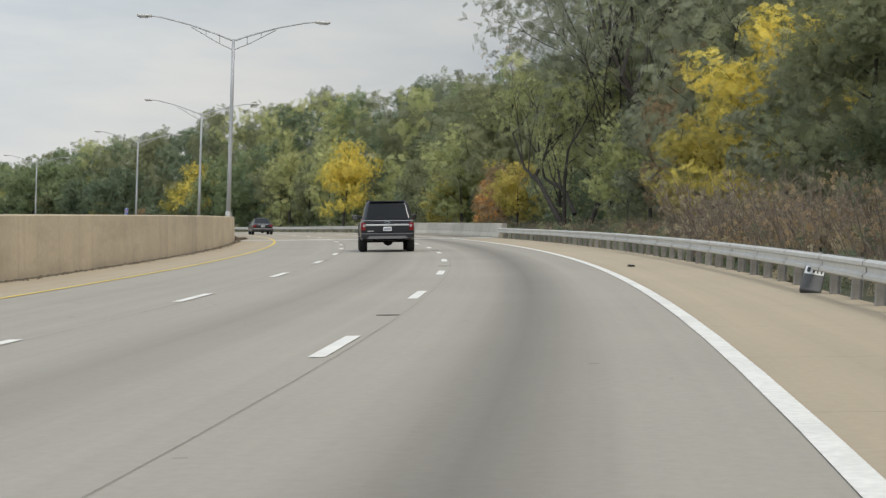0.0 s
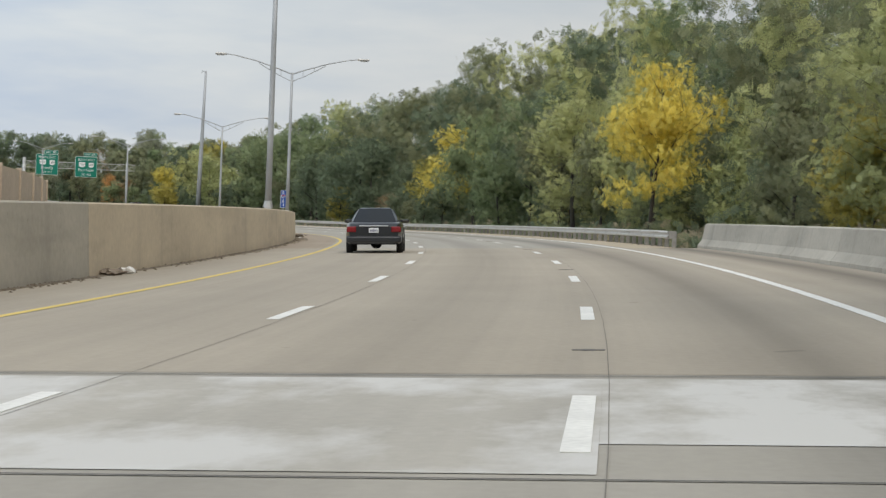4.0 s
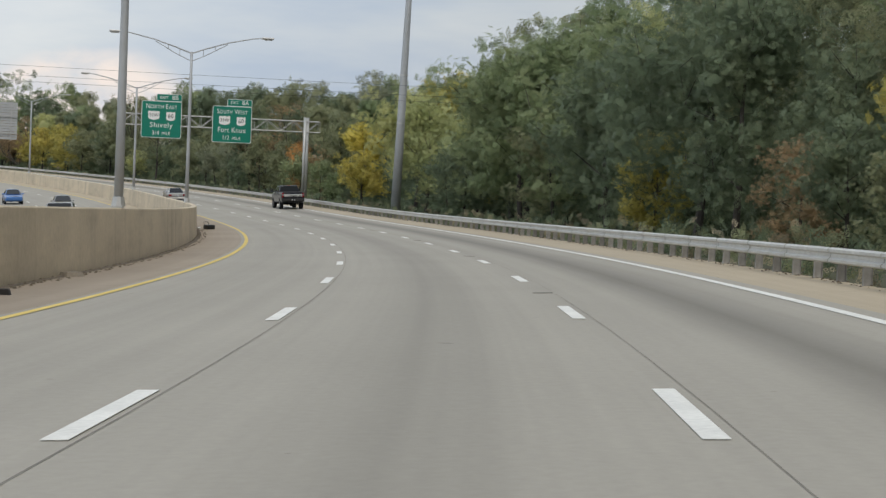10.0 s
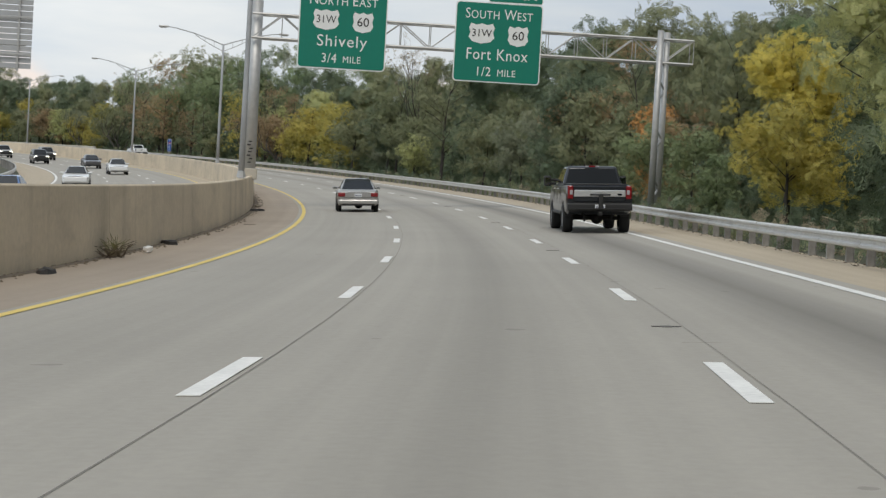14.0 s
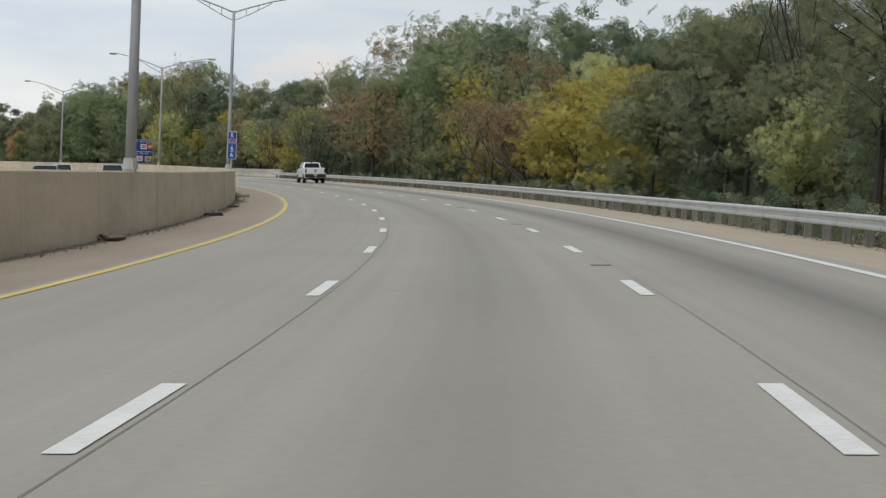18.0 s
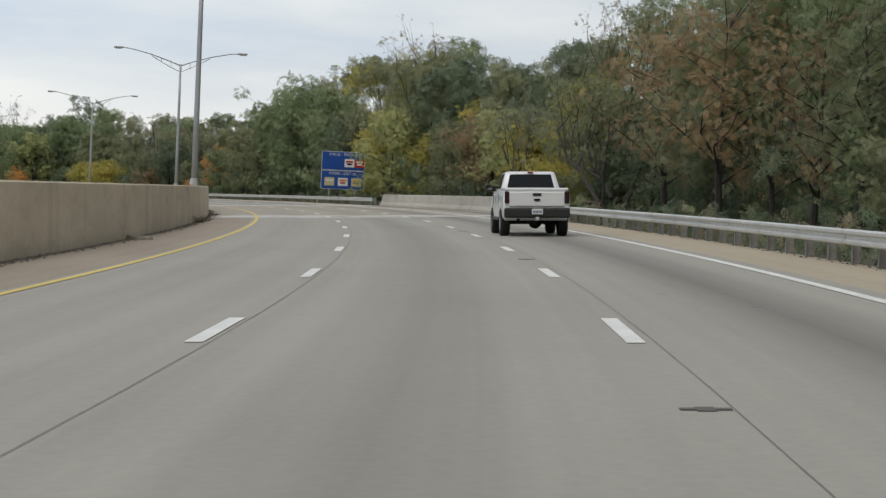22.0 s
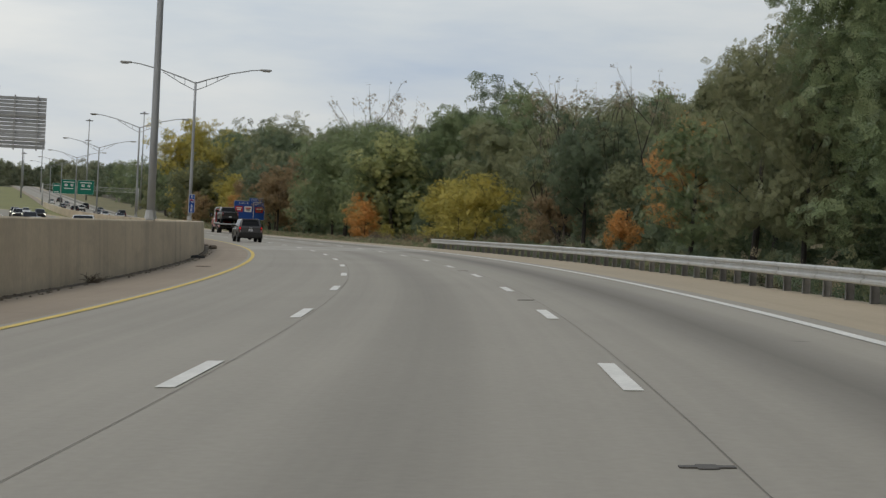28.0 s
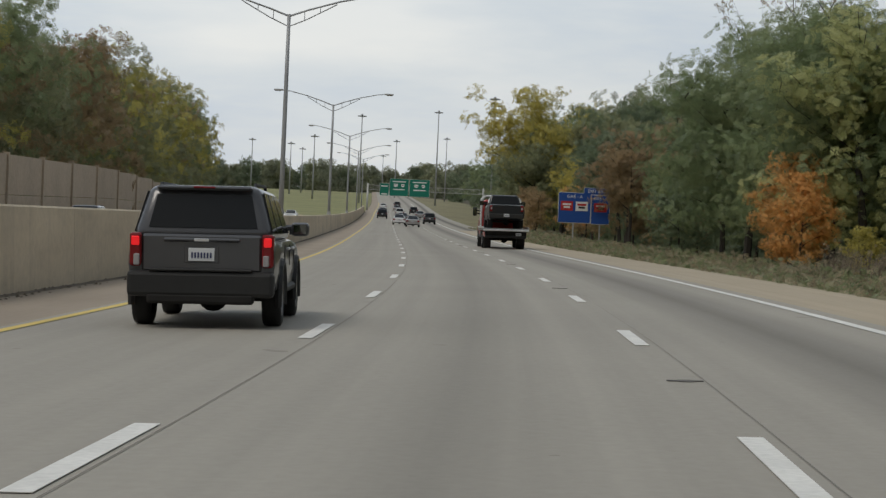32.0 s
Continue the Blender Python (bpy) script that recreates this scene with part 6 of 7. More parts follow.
def wheel_parts(parent, x, y, r, w, spokes=6):
    """Tyre with a rim and spokes; the outer face looks away from the middle."""
    side = 1 if x > 0 else -1
    bm = bmesh.new()
    prof = [(-0.5, 0.66), (-0.5, 0.9), (-0.42, 0.98), (-0.2, 1.0), (0.2, 1.0), (0.42, 0.98), (0.5, 0.9), (0.5, 0.66)]
    n = 24
    rings = [[bm.verts.new((x + a * w, y + math.cos(2 * math.pi * k / n) * q * r, r + math.sin(2 * math.pi * k / n) * q * r)) for k in range(n)] for a, q in prof]
    for u, v in zip(rings, rings[1:]):
        for k in range(n):
            bm.faces.new((u[k], u[(k + 1) % n], v[(k + 1) % n], v[k]))
    tyre = part("wheel", bm, V["tyre"], parent, "black tyre", True)
    bm = bmesh.new()
    xo = x + side * w * 0.40
    for q0, q1, xa, xb in ((0.68, 0.60, xo + side * 0.02, xo + side * 0.01), (0.60, 0.56, xo + side * 0.01, xo - side * 0.08)):
        a = [bm.verts.new((xa, y + math.cos(2 * math.pi * k / n) * q0 * r, r + math.sin(2 * math.pi * k / n) * q0 * r)) for k in range(n)]
        b = [bm.verts.new((xb, y + math.cos(2 * math.pi * k / n) * q1 * r, r + math.sin(2 * math.pi * k / n) * q1 * r)) for k in range(n)]
        for k in range(n):
            bm.faces.new((a[k], a[(k + 1) % n], b[(k + 1) % n], b[k]))
    for k in range(spokes):
        m = Matrix.Translation((xo - side * 0.01, y, r)) @ Matrix.Rotation(2 * math.pi * k / spokes, 4, "X")
        box(bm, (0, 0, r * 0.33), (0.03, r * 0.16, r * 0.56), 0.008, m)
    tube(bm, [(xo - side * 0.06, y, r), (xo + side * 0.02, y, r)], r * 0.15, 12)
    part("rim", bm, V["rim"], tyre)
    bm = bmesh.new()
    tube(bm, [(xo - side * 0.1, y, r), (xo - side * 0.07, y, r)], r * 0.62, 20)
    part("brake_disc", bm, V["under"], tyre)


def vehicle(name, m, label, P, group=""):
    """A road vehicle: rear end at y 0, front at y L. P holds its measures and finish."""
    car = thing(name, m, label, P.get("category", "car"), group)
    L, W, belt, H = P["L"], P["W"], P["belt"], P["H"]
    hw, r, wy = W / 2, P["r"], P["wheels"]
    col, low = V[P["paint"]], P.get("low", 0.34)
    arch = r * 1.13
    ys = sorted(set([0.0, 0.03, 0.08, 0.16] + list(np.linspace(0.25, L - 0.3, 34)) + [L - 0.2, L - 0.1, L - 0.04, L] + [c + k * arch for c in wy for k in (-1.0, -0.97, -0.85, -0.6, -0.3, 0, 0.3, 0.6, 0.85, 0.97, 1.0)]))
    top_y, top_z = [q[0] for q in P["top"]], [q[1] for q in P["top"]]

    def bottom(y):
        z = low + 0.16 * max(0.0, 1 - y / 0.35) + 0.08 * max(0.0, 1 - (L - y) / 0.5)
        for c in wy:
            if abs(y - c) < arch:
                z = max(z, r + math.sqrt(arch * arch - (y - c) ** 2))
        return z
    bm = bmesh.new()
    rings = []
    for y in ys:
        zt, zb = float(np.interp(y, top_y, top_z)), bottom(y)
        k = 1 - P.get("rear", 0.05) * max(0.0, 1 - y / P.get("rear_y", 0.16)) ** 2 - P.get("nose", 0.12) * max(0.0, 1 - (L - y) / 0.55) ** 2
        x, dz = hw * k, zt - zb
        half = [(0.90 * x, zb), (0.975 * x, zb + 0.1 * dz), (x, zb + 0.4 * dz), (0.995 * x, zb + 0.66 * dz), (0.975 * x, zt - 0.07), (0.945 * x, zt - 0.018), (0.87 * x, zt)]
        pts = half + [(-a, b) for a, b in half[::-1]]
        rings.append([bm.verts.new((a, y, b)) for a, b in pts])
    for u, v in zip(rings, rings[1:]):
        n = len(u)
        for k in range(n):
            bm.faces.new((u[k], u[(k + 1) % n], v[(k + 1) % n], v[k]))
    bm.faces.new(rings[0][::-1])
    bm.faces.new(rings[-1])
    part("body", bm, col, car, smooth=32)
    # cabin
    (rb, rt, ft, fb), wb, wt = P["cabin"], P.get("wb", hw * 0.93), P.get("wt", hw * 0.76)
    z0, z1 = belt - 0.03, H
    A = {k: (sx * w_, y, z) for k, sx, w_, y, z in (("rlb", -1, wb, rb, z0), ("rrb", 1, wb, rb, z0), ("rlt", -1, wt, rt, z1), ("rrt", 1, wt, rt, z1),
                                                    ("flb", -1, wb, fb, z0), ("frb", 1, wb, fb, z0), ("flt", -1, wt, ft, z1 - 0.03), ("frt", 1, wt, ft, z1 - 0.03))}
    bm = bmesh.new()
    vs = {k: bm.verts.new(p) for k, p in A.items()}
    for f in (("rlb", "rrb", "rrt", "rlt"), ("frb", "flb", "flt", "frt"), ("rrb", "frb", "frt", "rrt"), ("flb", "rlb", "rlt", "flt"), ("rlt", "rrt", "frt", "flt"), ("rlb", "flb", "frb", "rrb")):
        bm.faces.new([vs[q] for q in f])
    bmesh.ops.bevel(bm, geom=[e_ for e_ in bm.edges], offset=P.get("round", 0.1), segments=5, affect="EDGES", profile=0.5)
    part("cabin_roof", bm, col, car, smooth=True)
    gl = V["glass"]
    lo_u = P.get("rear_glass", (0.06, 0.94, 0.16, 0.9))
    bm = quad_panel(bmesh.new(), A["rlb"], A["rrb"], A["rrt"], A["rlt"], lo_u[:2], lo_u[2:], 0.008, bulge=0.012, nu=6)
    part("rear_window", bm, gl, car, "dark rear window")
    bm = quad_panel(bmesh.new(), A["frb"], A["flb"], A["flt"], A["frt"], (0.06, 0.94), (0.08, 0.94), 0.008, bulge=0.02, nu=6)
    part("windscreen", bm, gl, car)
    for a, b, c, d, flip in (("rrb", "frb", "frt", "rrt", False), ("flb", "rlb", "rlt", "flt", True)):
        for u0, u1 in P["side_glass"]:
            uu = (1 - u1, 1 - u0) if flip else (u0, u1)
            bm = quad_panel(bmesh.new(), A[a], A[b], A[c], A[d], uu, (0.14, 0.88), 0.006)
            part("side_window", bm, gl, car)
    # underside
    bm = bmesh.new()
    box(bm, (0, L / 2, low + 0.22), (W * 0.74, L * 0.88, 0.3), 0.04)
    for c in wy:
        tube(bm, [(-hw * 0.8, c, r), (hw * 0.8, c, r)], 0.06, 8)
    bmesh.ops.create_uvsphere(bm, u_segments=12, v_segments=8, radius=0.19, matrix=Matrix.Translation((0.05, wy[0], r)))
    tube(bm, [(-0.5, 0.15, low + 0.02), (-0.5, 1.2, low + 0.05)], 0.04, 8)
    part("underbody", bm, V["under"], car)
    for c in wy:
        for sx in (-1, 1):
            wheel_parts(car, sx * (hw - P["tw"] * 0.5 + 0.012 + P.get("poke", 0)), c, r, P["tw"])
    # arch trims
    if P.get("flare"):
        for c in wy:
            for sx in (-1, 1):
                bm = bmesh.new()
                pts = [(sx * (hw - 0.005), c + math.cos(a) * (arch + 0.03), r + math.sin(a) * (arch + 0.03)) for a in np.linspace(-0.25, math.pi + 0.25, 13)]
                tube(bm, pts, 0.045, 6)
                part("wheel_arch_trim", bm, V[P["flare"]], car)
    # tail lamps, bumper, plate
    t0, t1, tw_, ty = P["tail"]
    for sx in (-1, 1):
        bm = bmesh.new()
        box(bm, (sx * (hw * 0.955 - tw_ / 2), 0.06, (t0 + t1) / 2), (tw_, 0.22, t1 - t0), 0.03, seg=2)
        tl = part("tail_light", bm, V[P.get("tail_mat", "tail")], car, "red tail light")
        if P.get("lit"):
            bm = bmesh.new()
            box(bm, (sx * (hw * 0.955 - tw_ * 0.5), -0.054, t0 + (t1 - t0) * 0.76), (tw_ * 0.66, 0.03, (t1 - t0) * 0.28), 0.012)
            part("brake_lamp", bm, V["tail_lit"], tl, "lit red brake lamp")
        if P.get("tail_clear"):
            bm = bmesh.new()
            box(bm, (sx * (hw * 0.955 - tw_ * 0.62), -0.054, t0 + (t1 - t0) * P["tail_clear"]), (tw_ * 0.5, 0.03, (t1 - t0) * 0.34), 0.01)
            part("reversing_lens", bm, V["clear"], tl, "clear reversing lens")
        bm = bmesh.new()
        box(bm, (sx * hw * 0.72, L - 0.1, P["head"]), (0.34, 0.2, 0.16), 0.04, seg=2)
        part("headlight", bm, V[P.get("head_mat", "clear")], car)
    b0, b1 = P["bumper"]
    bm = bmesh.new()
    box(bm, (0, -0.02, (b0 + b1) / 2), (W * 0.97, 0.26, b1 - b0), 0.05, seg=2)
    part("rear_bumper", bm, V[P.get("bumper_mat", "trim")], car)
    bm = bmesh.new()
    box(bm, (0, L - 0.02, low + 0.3), (W * 0.86, 0.24, 0.36), 0.06, seg=2)
    part("front_bumper", bm, V[P.get("bumper_mat", "trim")], car)
    bm = bmesh.new()
    box(bm, (0, L - 0.005, P["head"]), (W * 0.5, 0.06, 0.26), 0.02)
    part("grille", bm, V["trim"], car)
    px, pz, py = P["plate"]
    bm = bmesh.new()
    box(bm, (px, py, pz), (0.305, 0.012, 0.152), 0.004)
    pl = part("number_plate", bm, V["plate"], car, "white number plate with plain bars")
    for k in range(7):
        bm = bmesh.new()
        box(bm, (px - 0.108 + 0.036 * k, py - 0.009, pz - 0.008), (0.02, 0.006, 0.066), 0.0)
        part("plate_bar", bm, V["ink"], pl)
    # mirrors, handles
    mz, my, mx, mh = P["mirror"]
    for sx in (-1, 1):
        bm = bmesh.new()
        box(bm, (sx * (hw + mx), my, mz), (0.24, 0.14, mh), 0.05, seg=2)
        tube(bm, [(sx * (hw * 0.93), my + 0.02, mz - mh * 0.25), (sx * (hw + mx), my + 0.02, mz - mh * 0.2)], P.get("arm", 0.045), 6)
        tube(bm, [(sx * (hw * 0.86), my + 0.02, mz + mh * 0.1), (sx * (hw + mx), my + 0.02, mz + mh * 0.12)], 0.04, 6)
        mi = part("mirror", bm, V[P.get("mirror_mat", P["paint"])], car)
        bm = bmesh.new()
        box(bm, (sx * (hw + mx), my - 0.073, mz), (0.17, 0.006, mh * 0.7), 0.002)
        part("mirror_glass", bm, V["mirror"], mi)
        for hy in P["handles"]:
            bm = bmesh.new()
            box(bm, (sx * (hw + 0.012), hy, belt - 0.13), (0.04, 0.2, 0.035), 0.012)
            part("door_handle", bm, V["chrome"], car)
        bm = bmesh.new()
        for dy in P["doors"]:
            box(bm, (sx * (hw - 0.002), dy, (low + belt) / 2 + 0.12), (0.012, 0.012, belt - low - 0.4), 0.0)
        part("door_gap", bm, V["trim"], car)
        bm = bmesh.new()
        box(bm, (sx * (hw - 0.04), (wy[0] + wy[1]) / 2, low + 0.03), (0.12, wy[1] - wy[0] - 2 * arch - 0.05, 0.1), 0.03)
        part("sill", bm, V["trim"], car)
    return car


def bar(car, name, c, s, mat, bevel=0.015, label=""):
    bm = bmesh.new()
    box(bm, c, s, bevel)
    return part(name, bm, V[mat], car, label)


def oval(car, z, y, w=0.21, h=0.085, mat="chrome", x=0.0):
    bm = bmesh.new()
    pts = [(x + math.cos(a) * w / 2, z + math.sin(a) * h / 2) for a in np.linspace(0, 2 * math.pi, 20, endpoint=False)]
    f = [bm.verts.new((a, y - 0.008, b)) for a, b in pts]
    g = [bm.verts.new((a, y + 0.008, b)) for a, b in pts]
    bm.faces.new(f)
    bm.faces.new(g[::-1])
    for i in range(20):
        bm.faces.new((f[i], f[(i + 1) % 20], g[(i + 1) % 20], g[i]))
    return part("badge", bm, V[mat], car, "plain oval badge")


PICKUP = dict(mirror_mat="trim", category="pickup truck", L=6.25, W=2.03, H=2.04, belt=1.46, low=0.56, r=0.44, tw=0.31, wheels=(1.22, 5.15), top=[(0, 1.44), (0.1, 1.46), (2.0, 1.46), (4.7, 1.44), (5.0, 1.40), (6.0, 1.30), (6.25, 1.1)],
              cabin=(2.06, 2.28, 3.85, 4.66), side_glass=[(0.05, 0.40), (0.44, 0.86)], tail=(1.04, 1.44, 0.17, 0), bumper=(0.68, 0.92), plate=(0.0, 0.80, -0.165), mirror=(1.56, 4.35, 0.2, 0.34),
              handles=[2.75, 3.75], doors=[2.05, 3.1, 4.25], head=1.1, nose=0.1, paint="black", rear_glass=(0.05, 0.95, 0.12, 0.86), tail_clear=0.5)


def black_pickup(m):
    car = vehicle("pickup_truck", m, "lifted black crew-cab pickup truck with a silver tailgate band", PICKUP, "traffic on the carriageway")
    bar(car, "tailgate", (0, -0.012, 1.19), (1.6, 0.05, 0.48), "black", 0.02)
    bar(car, "tailgate_band", (0, -0.045, 1.21), (1.56, 0.03, 0.2), "chrome", 0.012, "brushed silver tailgate band")
    bar(car, "tailgate_trim", (0.0, -0.062, 1.27), (0.9, 0.02, 0.025), "chrome", 0.006)
    oval(car, 1.18, -0.07, 0.15, 0.06, "navy", 0.6)
    bar(car, "tonneau_cover", (0, 1.05, 1.475), (1.72, 1.95, 0.05), "trim", 0.02, "black soft bed cover")
    bar(car, "rack_bar", (0, -0.2, 1.17), (0.62, 0.06, 0.05), "trim", 0.01, "black bicycle rack bar")
    bar(car, "rack_mast", (0.02, -0.19, 0.95), (0.14, 0.08, 0.5), "trim", 0.015)
    bar(car, "step_bar", (0, -0.22, 0.74), (1.5, 0.1, 0.05), "under", 0.015)
    bar(car, "hitch", (0, -0.16, 0.6), (0.12, 0.3, 0.12), "under", 0.02)
    bar(car, "brake_lamp", (0, 2.24, 2.03), (0.2, 0.05, 0.05), "tail", 0.01, "red high brake light")
    for sx in (-1, 1):
        bar(car, "cargo_lamp", (sx * 0.16, 2.24, 2.03), (0.11, 0.05, 0.045), "clear", 0.01)
        bar(car, "shackle", (sx * 0.42, 0.35, 0.46), (0.06, 0.1, 0.22), "under", 0.01)
        bar(car, "mud_flap", (sx * 0.86, 0.72, 0.62), (0.28, 0.02, 0.24), "trim", 0.005)
    return car


def white_pickup(m):
    P = dict(PICKUP, L=5.4, W=1.88, H=1.83, belt=1.28, low=0.44, r=0.39, tw=0.27, wheels=(1.1, 4.35), top=[(0, 1.26), (0.1, 1.28), (2.0, 1.28), (4.0, 1.26), (4.3, 1.2), (5.2, 1.08), (5.4, 0.9)], cabin=(1.82, 2.08, 3.35, 4.1),
             tail=(0.92, 1.26, 0.13, 0), bumper=(0.52, 0.80), plate=(0, 0.7, -0.165), mirror=(1.36, 3.75, 0.14, 0.2), handles=[2.4, 3.3], doors=[1.8, 2.75, 3.75], head=0.95, paint="white", tail_clear=None, tail_mat="tail_dark", mirror_mat="trim", rear_glass=(0.1, 0.9, 0.2, 0.84))
    car = vehicle("pickup_truck", m, "white crew-cab pickup truck with dark bumper and tail lights", P, "traffic on the carriageway")
    bar(car, "tailgate", (0, -0.012, 1.04), (1.56, 0.05, 0.42), "white", 0.03)
    bar(car, "tailgate_handle", (0, -0.045, 1.17), (0.24, 0.03, 0.08), "trim", 0.01)
    oval(car, 1.02, -0.045, 0.2, 0.07, "navy")
    bar(car, "bed_cap", (0, 0.9, 1.31), (1.78, 1.75, 0.09), "white", 0.03)
    bar(car, "brake_lamp", (0, 2.03, 1.80), (0.16, 0.05, 0.04), "tail", 0.01)
    bar(car, "hitch", (0, -0.14, 0.5), (0.1, 0.2, 0.1), "chrome", 0.02)
    return car


SUV = dict(category="car", rear=0.04, rear_y=0.3, L=5.33, W=2.03, H=1.9, belt=1.17, low=0.42, r=0.41, tw=0.29, wheels=(1.08, 4.2), top=[(0, 1.12), (0.1, 1.16), (4.0, 1.14), (4.4, 1.12), (5.1, 1.02), (5.33, 0.85)], cabin=(0.05, 0.42, 3.35, 4.25),
           wb=0.95, wt=0.76, round=0.13, side_glass=[(0.03, 0.25), (0.29, 0.55), (0.59, 0.9)], tail=(0.80, 1.1, 0.17, 0), bumper=(0.52, 0.72), plate=(0.0, 0.86, -0.045), mirror=(1.29, 3.9, 0.12, 0.22), arm=0.03, handles=[2.2, 3.2], doors=[1.75, 2.75, 3.8],
           head=0.92, paint="black", rear_glass=(0.08, 0.92, 0.1, 0.84), tail_clear=0.6, bumper_mat="black")


def big_suv(m):
    car = vehicle("suv", m, "large black sport utility vehicle with chrome tailgate bars", SUV, "traffic on the carriageway")
    bar(car, "tailgate", (0, -0.0, 0.92), (1.66, 0.05, 0.42), "black", 0.03)
    bar(car, "tailgate_bar", (0, -0.035, 1.005), (1.62, 0.04, 0.065), "chrome", 0.015, "chrome tailgate bar")
    bar(car, "belt_strip", (0, 0.0, 1.165), (1.86, 0.03, 0.022), "chrome", 0.006, "thin chrome strip under the window")
    oval(car, 1.105, -0.03, 0.21, 0.08, "chrome")
    oval(car, 1.105, -0.04, 0.17, 0.058, "navy")
    bm = bmesh.new()
    f = [(-0.78, 0.50), (0.78, 0.50), (0.66, 0.60), (-0.66, 0.60)]
    a = [bm.verts.new((x, -0.165, z)) for x, z in f]
    b = [bm.verts.new((x, -0.1, z)) for x, z in f]
    bm.faces.new(a)
    bm.faces.new(b[::-1])
    for i in range(4):
        bm.faces.new((a[i], a[(i + 1) % 4], b[(i + 1) % 4], b[i]))
    part("skid_plate", bm, V["skid"], car, "grey skid plate")
    bm = bmesh.new()
    tube(bm, [(0.02, 0.10, 1.235), (-0.3, 0.11, 1.245)], 0.016, 6)
    box(bm, (0.06, 0.1, 1.235), (0.14, 0.04, 0.04), 0.01)
    part("rear_wiper", bm, V["trim"], car)
    bar(car, "spoiler", (0, 0.47, 1.876), (1.3, 0.3, 0.045), "black", 0.02)
    for sx in (-1, 1):
        bm = bmesh.new()
        tube(bm, [(sx * 0.66, 0.7, 1.88), (sx * 0.66, 0.85, 1.93), (sx * 0.66, 3.0, 1.93), (sx * 0.66, 3.2, 1.87)], 0.018, 8)
        part("roof_rail", bm, V["trim"], car)
        bar(car, "reflector", (sx * 0.86, -0.1, 0.66), (0.2, 0.03, 0.05), "tail", 0.01)
        bar(car, "side_moulding", (sx * 1.015, 2.7, 0.56), (0.03, 1.7, 0.05), "chrome", 0.01)
    bar(car, "model_word", (-0.62, -0.035, 0.78), (0.22, 0.012, 0.025), "chrome", 0.003, "small plain chrome word bar")
    return car


def boxy_suv(m):
    P = dict(SUV, L=4.42, W=1.76, H=1.68, belt=1.06, low=0.4, r=0.355, tw=0.23, wheels=(0.85, 3.48), rear=0.03, rear_y=0.3, top=[(0, 1.0), (0.08, 1.04), (3.1, 1.04), (3.4, 1.02), (4.25, 0.97), (4.42, 0.8)], cabin=(0.06, 0.27, 2.6, 3.25), wb=0.835, wt=0.66, round=0.13,
             side_glass=[(0.03, 0.24), (0.29, 0.58), (0.62, 0.9)], tail=(0.72, 1.11, 0.14, 0), bumper=(0.37, 0.67), plate=(0.0, 0.865, -0.043), mirror=(1.17, 2.95, 0.08, 0.18), handles=[1.75, 2.55], doors=[1.3, 2.15, 3.0], head=0.86,
             paint="charcoal", flare="trim", lit=True, bumper_mat="trim", rear_glass=(0.1, 0.9, 0.22, 0.82), tail_clear=0.2, arm=0.03)
    car = vehicle("suv", m, "small boxy charcoal sport utility vehicle with lit brake lights", P, "traffic on the carriageway")
    bar(car, "tailgate", (0, 0.0, 0.88), (1.4, 0.06, 0.44), "charcoal", 0.028)
    bar(car, "plate_recess", (0, -0.02, 0.865), (0.42, 0.03, 0.21), "charcoal", 0.014)
    bar(car, "handle_strip", (0, -0.034, 1.035), (0.9, 0.05, 0.05), "charcoal", 0.02)
    bar(car, "bumper_step", (0, -0.1, 0.685), (1.2, 0.12, 0.03), "trim", 0.012)
    bar(car, "bumper_valance", (0, -0.075, 0.35), (1.25, 0.16, 0.12), "under", 0.03)
    bar(car, "spoiler", (0, 0.26, 1.645), (1.12, 0.22, 0.05), "charcoal", 0.022)
    bar(car, "badge_word", (0, -0.062, 1.035), (0.17, 0.012, 0.035), "chrome", 0.003, "plain chrome word bar")
    bar(car, "brake_lamp", (0, 0.15, 1.652), (0.26, 0.03, 0.022), "tail", 0.008, "dull red high brake light")
    for sx in (-1, 1):
        bm = bmesh.new()
        tube(bm, [(sx * 0.56, 0.5, 1.65), (sx * 0.56, 0.6, 1.7), (sx * 0.56, 2.0, 1.7), (sx * 0.56, 2.1, 1.65)], 0.02, 8)
        part("roof_rail", bm, V["trim"], car)
    bm = bmesh.new()
    tube(bm, [(0.0, 0.12, 1.15), (0.32, 0.13, 1.17)], 0.014, 6)
    part("rear_wiper", bm, V["trim"], car)
    bm = bmesh.new()
    tube(bm, [(0.55, 0.1, 0.36), (0.55, 0.6, 0.38)], 0.035, 8)
    part("exhaust", bm, V["under"], car)
    return car


SEDAN = dict(SUV, round=0.17, L=4.65, W=1.78, H=1.44, belt=0.95, low=0.28, r=0.32, tw=0.21, wheels=(0.95, 3.7), rear=0.14, rear_y=0.7, top=[(0, 0.84), (0.06, 0.92), (0.2, 0.965), (0.7, 0.97), (3.3, 0.93), (3.7, 0.88), (4.5, 0.74), (4.65, 0.6)], cabin=(0.55, 1.45, 2.45, 3.5), wb=0.80, wt=0.56,
             side_glass=[(0.12, 0.46), (0.5, 0.9)], tail=(0.66, 0.84, 0.3, 0), bumper=(0.34, 0.54), plate=(0.0, 0.72, -0.012), mirror=(1.0, 3.0, 0.05, 0.12), handles=[1.9, 2.75], doors=[1.4, 2.3, 3.2], head=0.66, rear_glass=(0.06, 0.94, 0.08, 0.92), tail_clear=None)


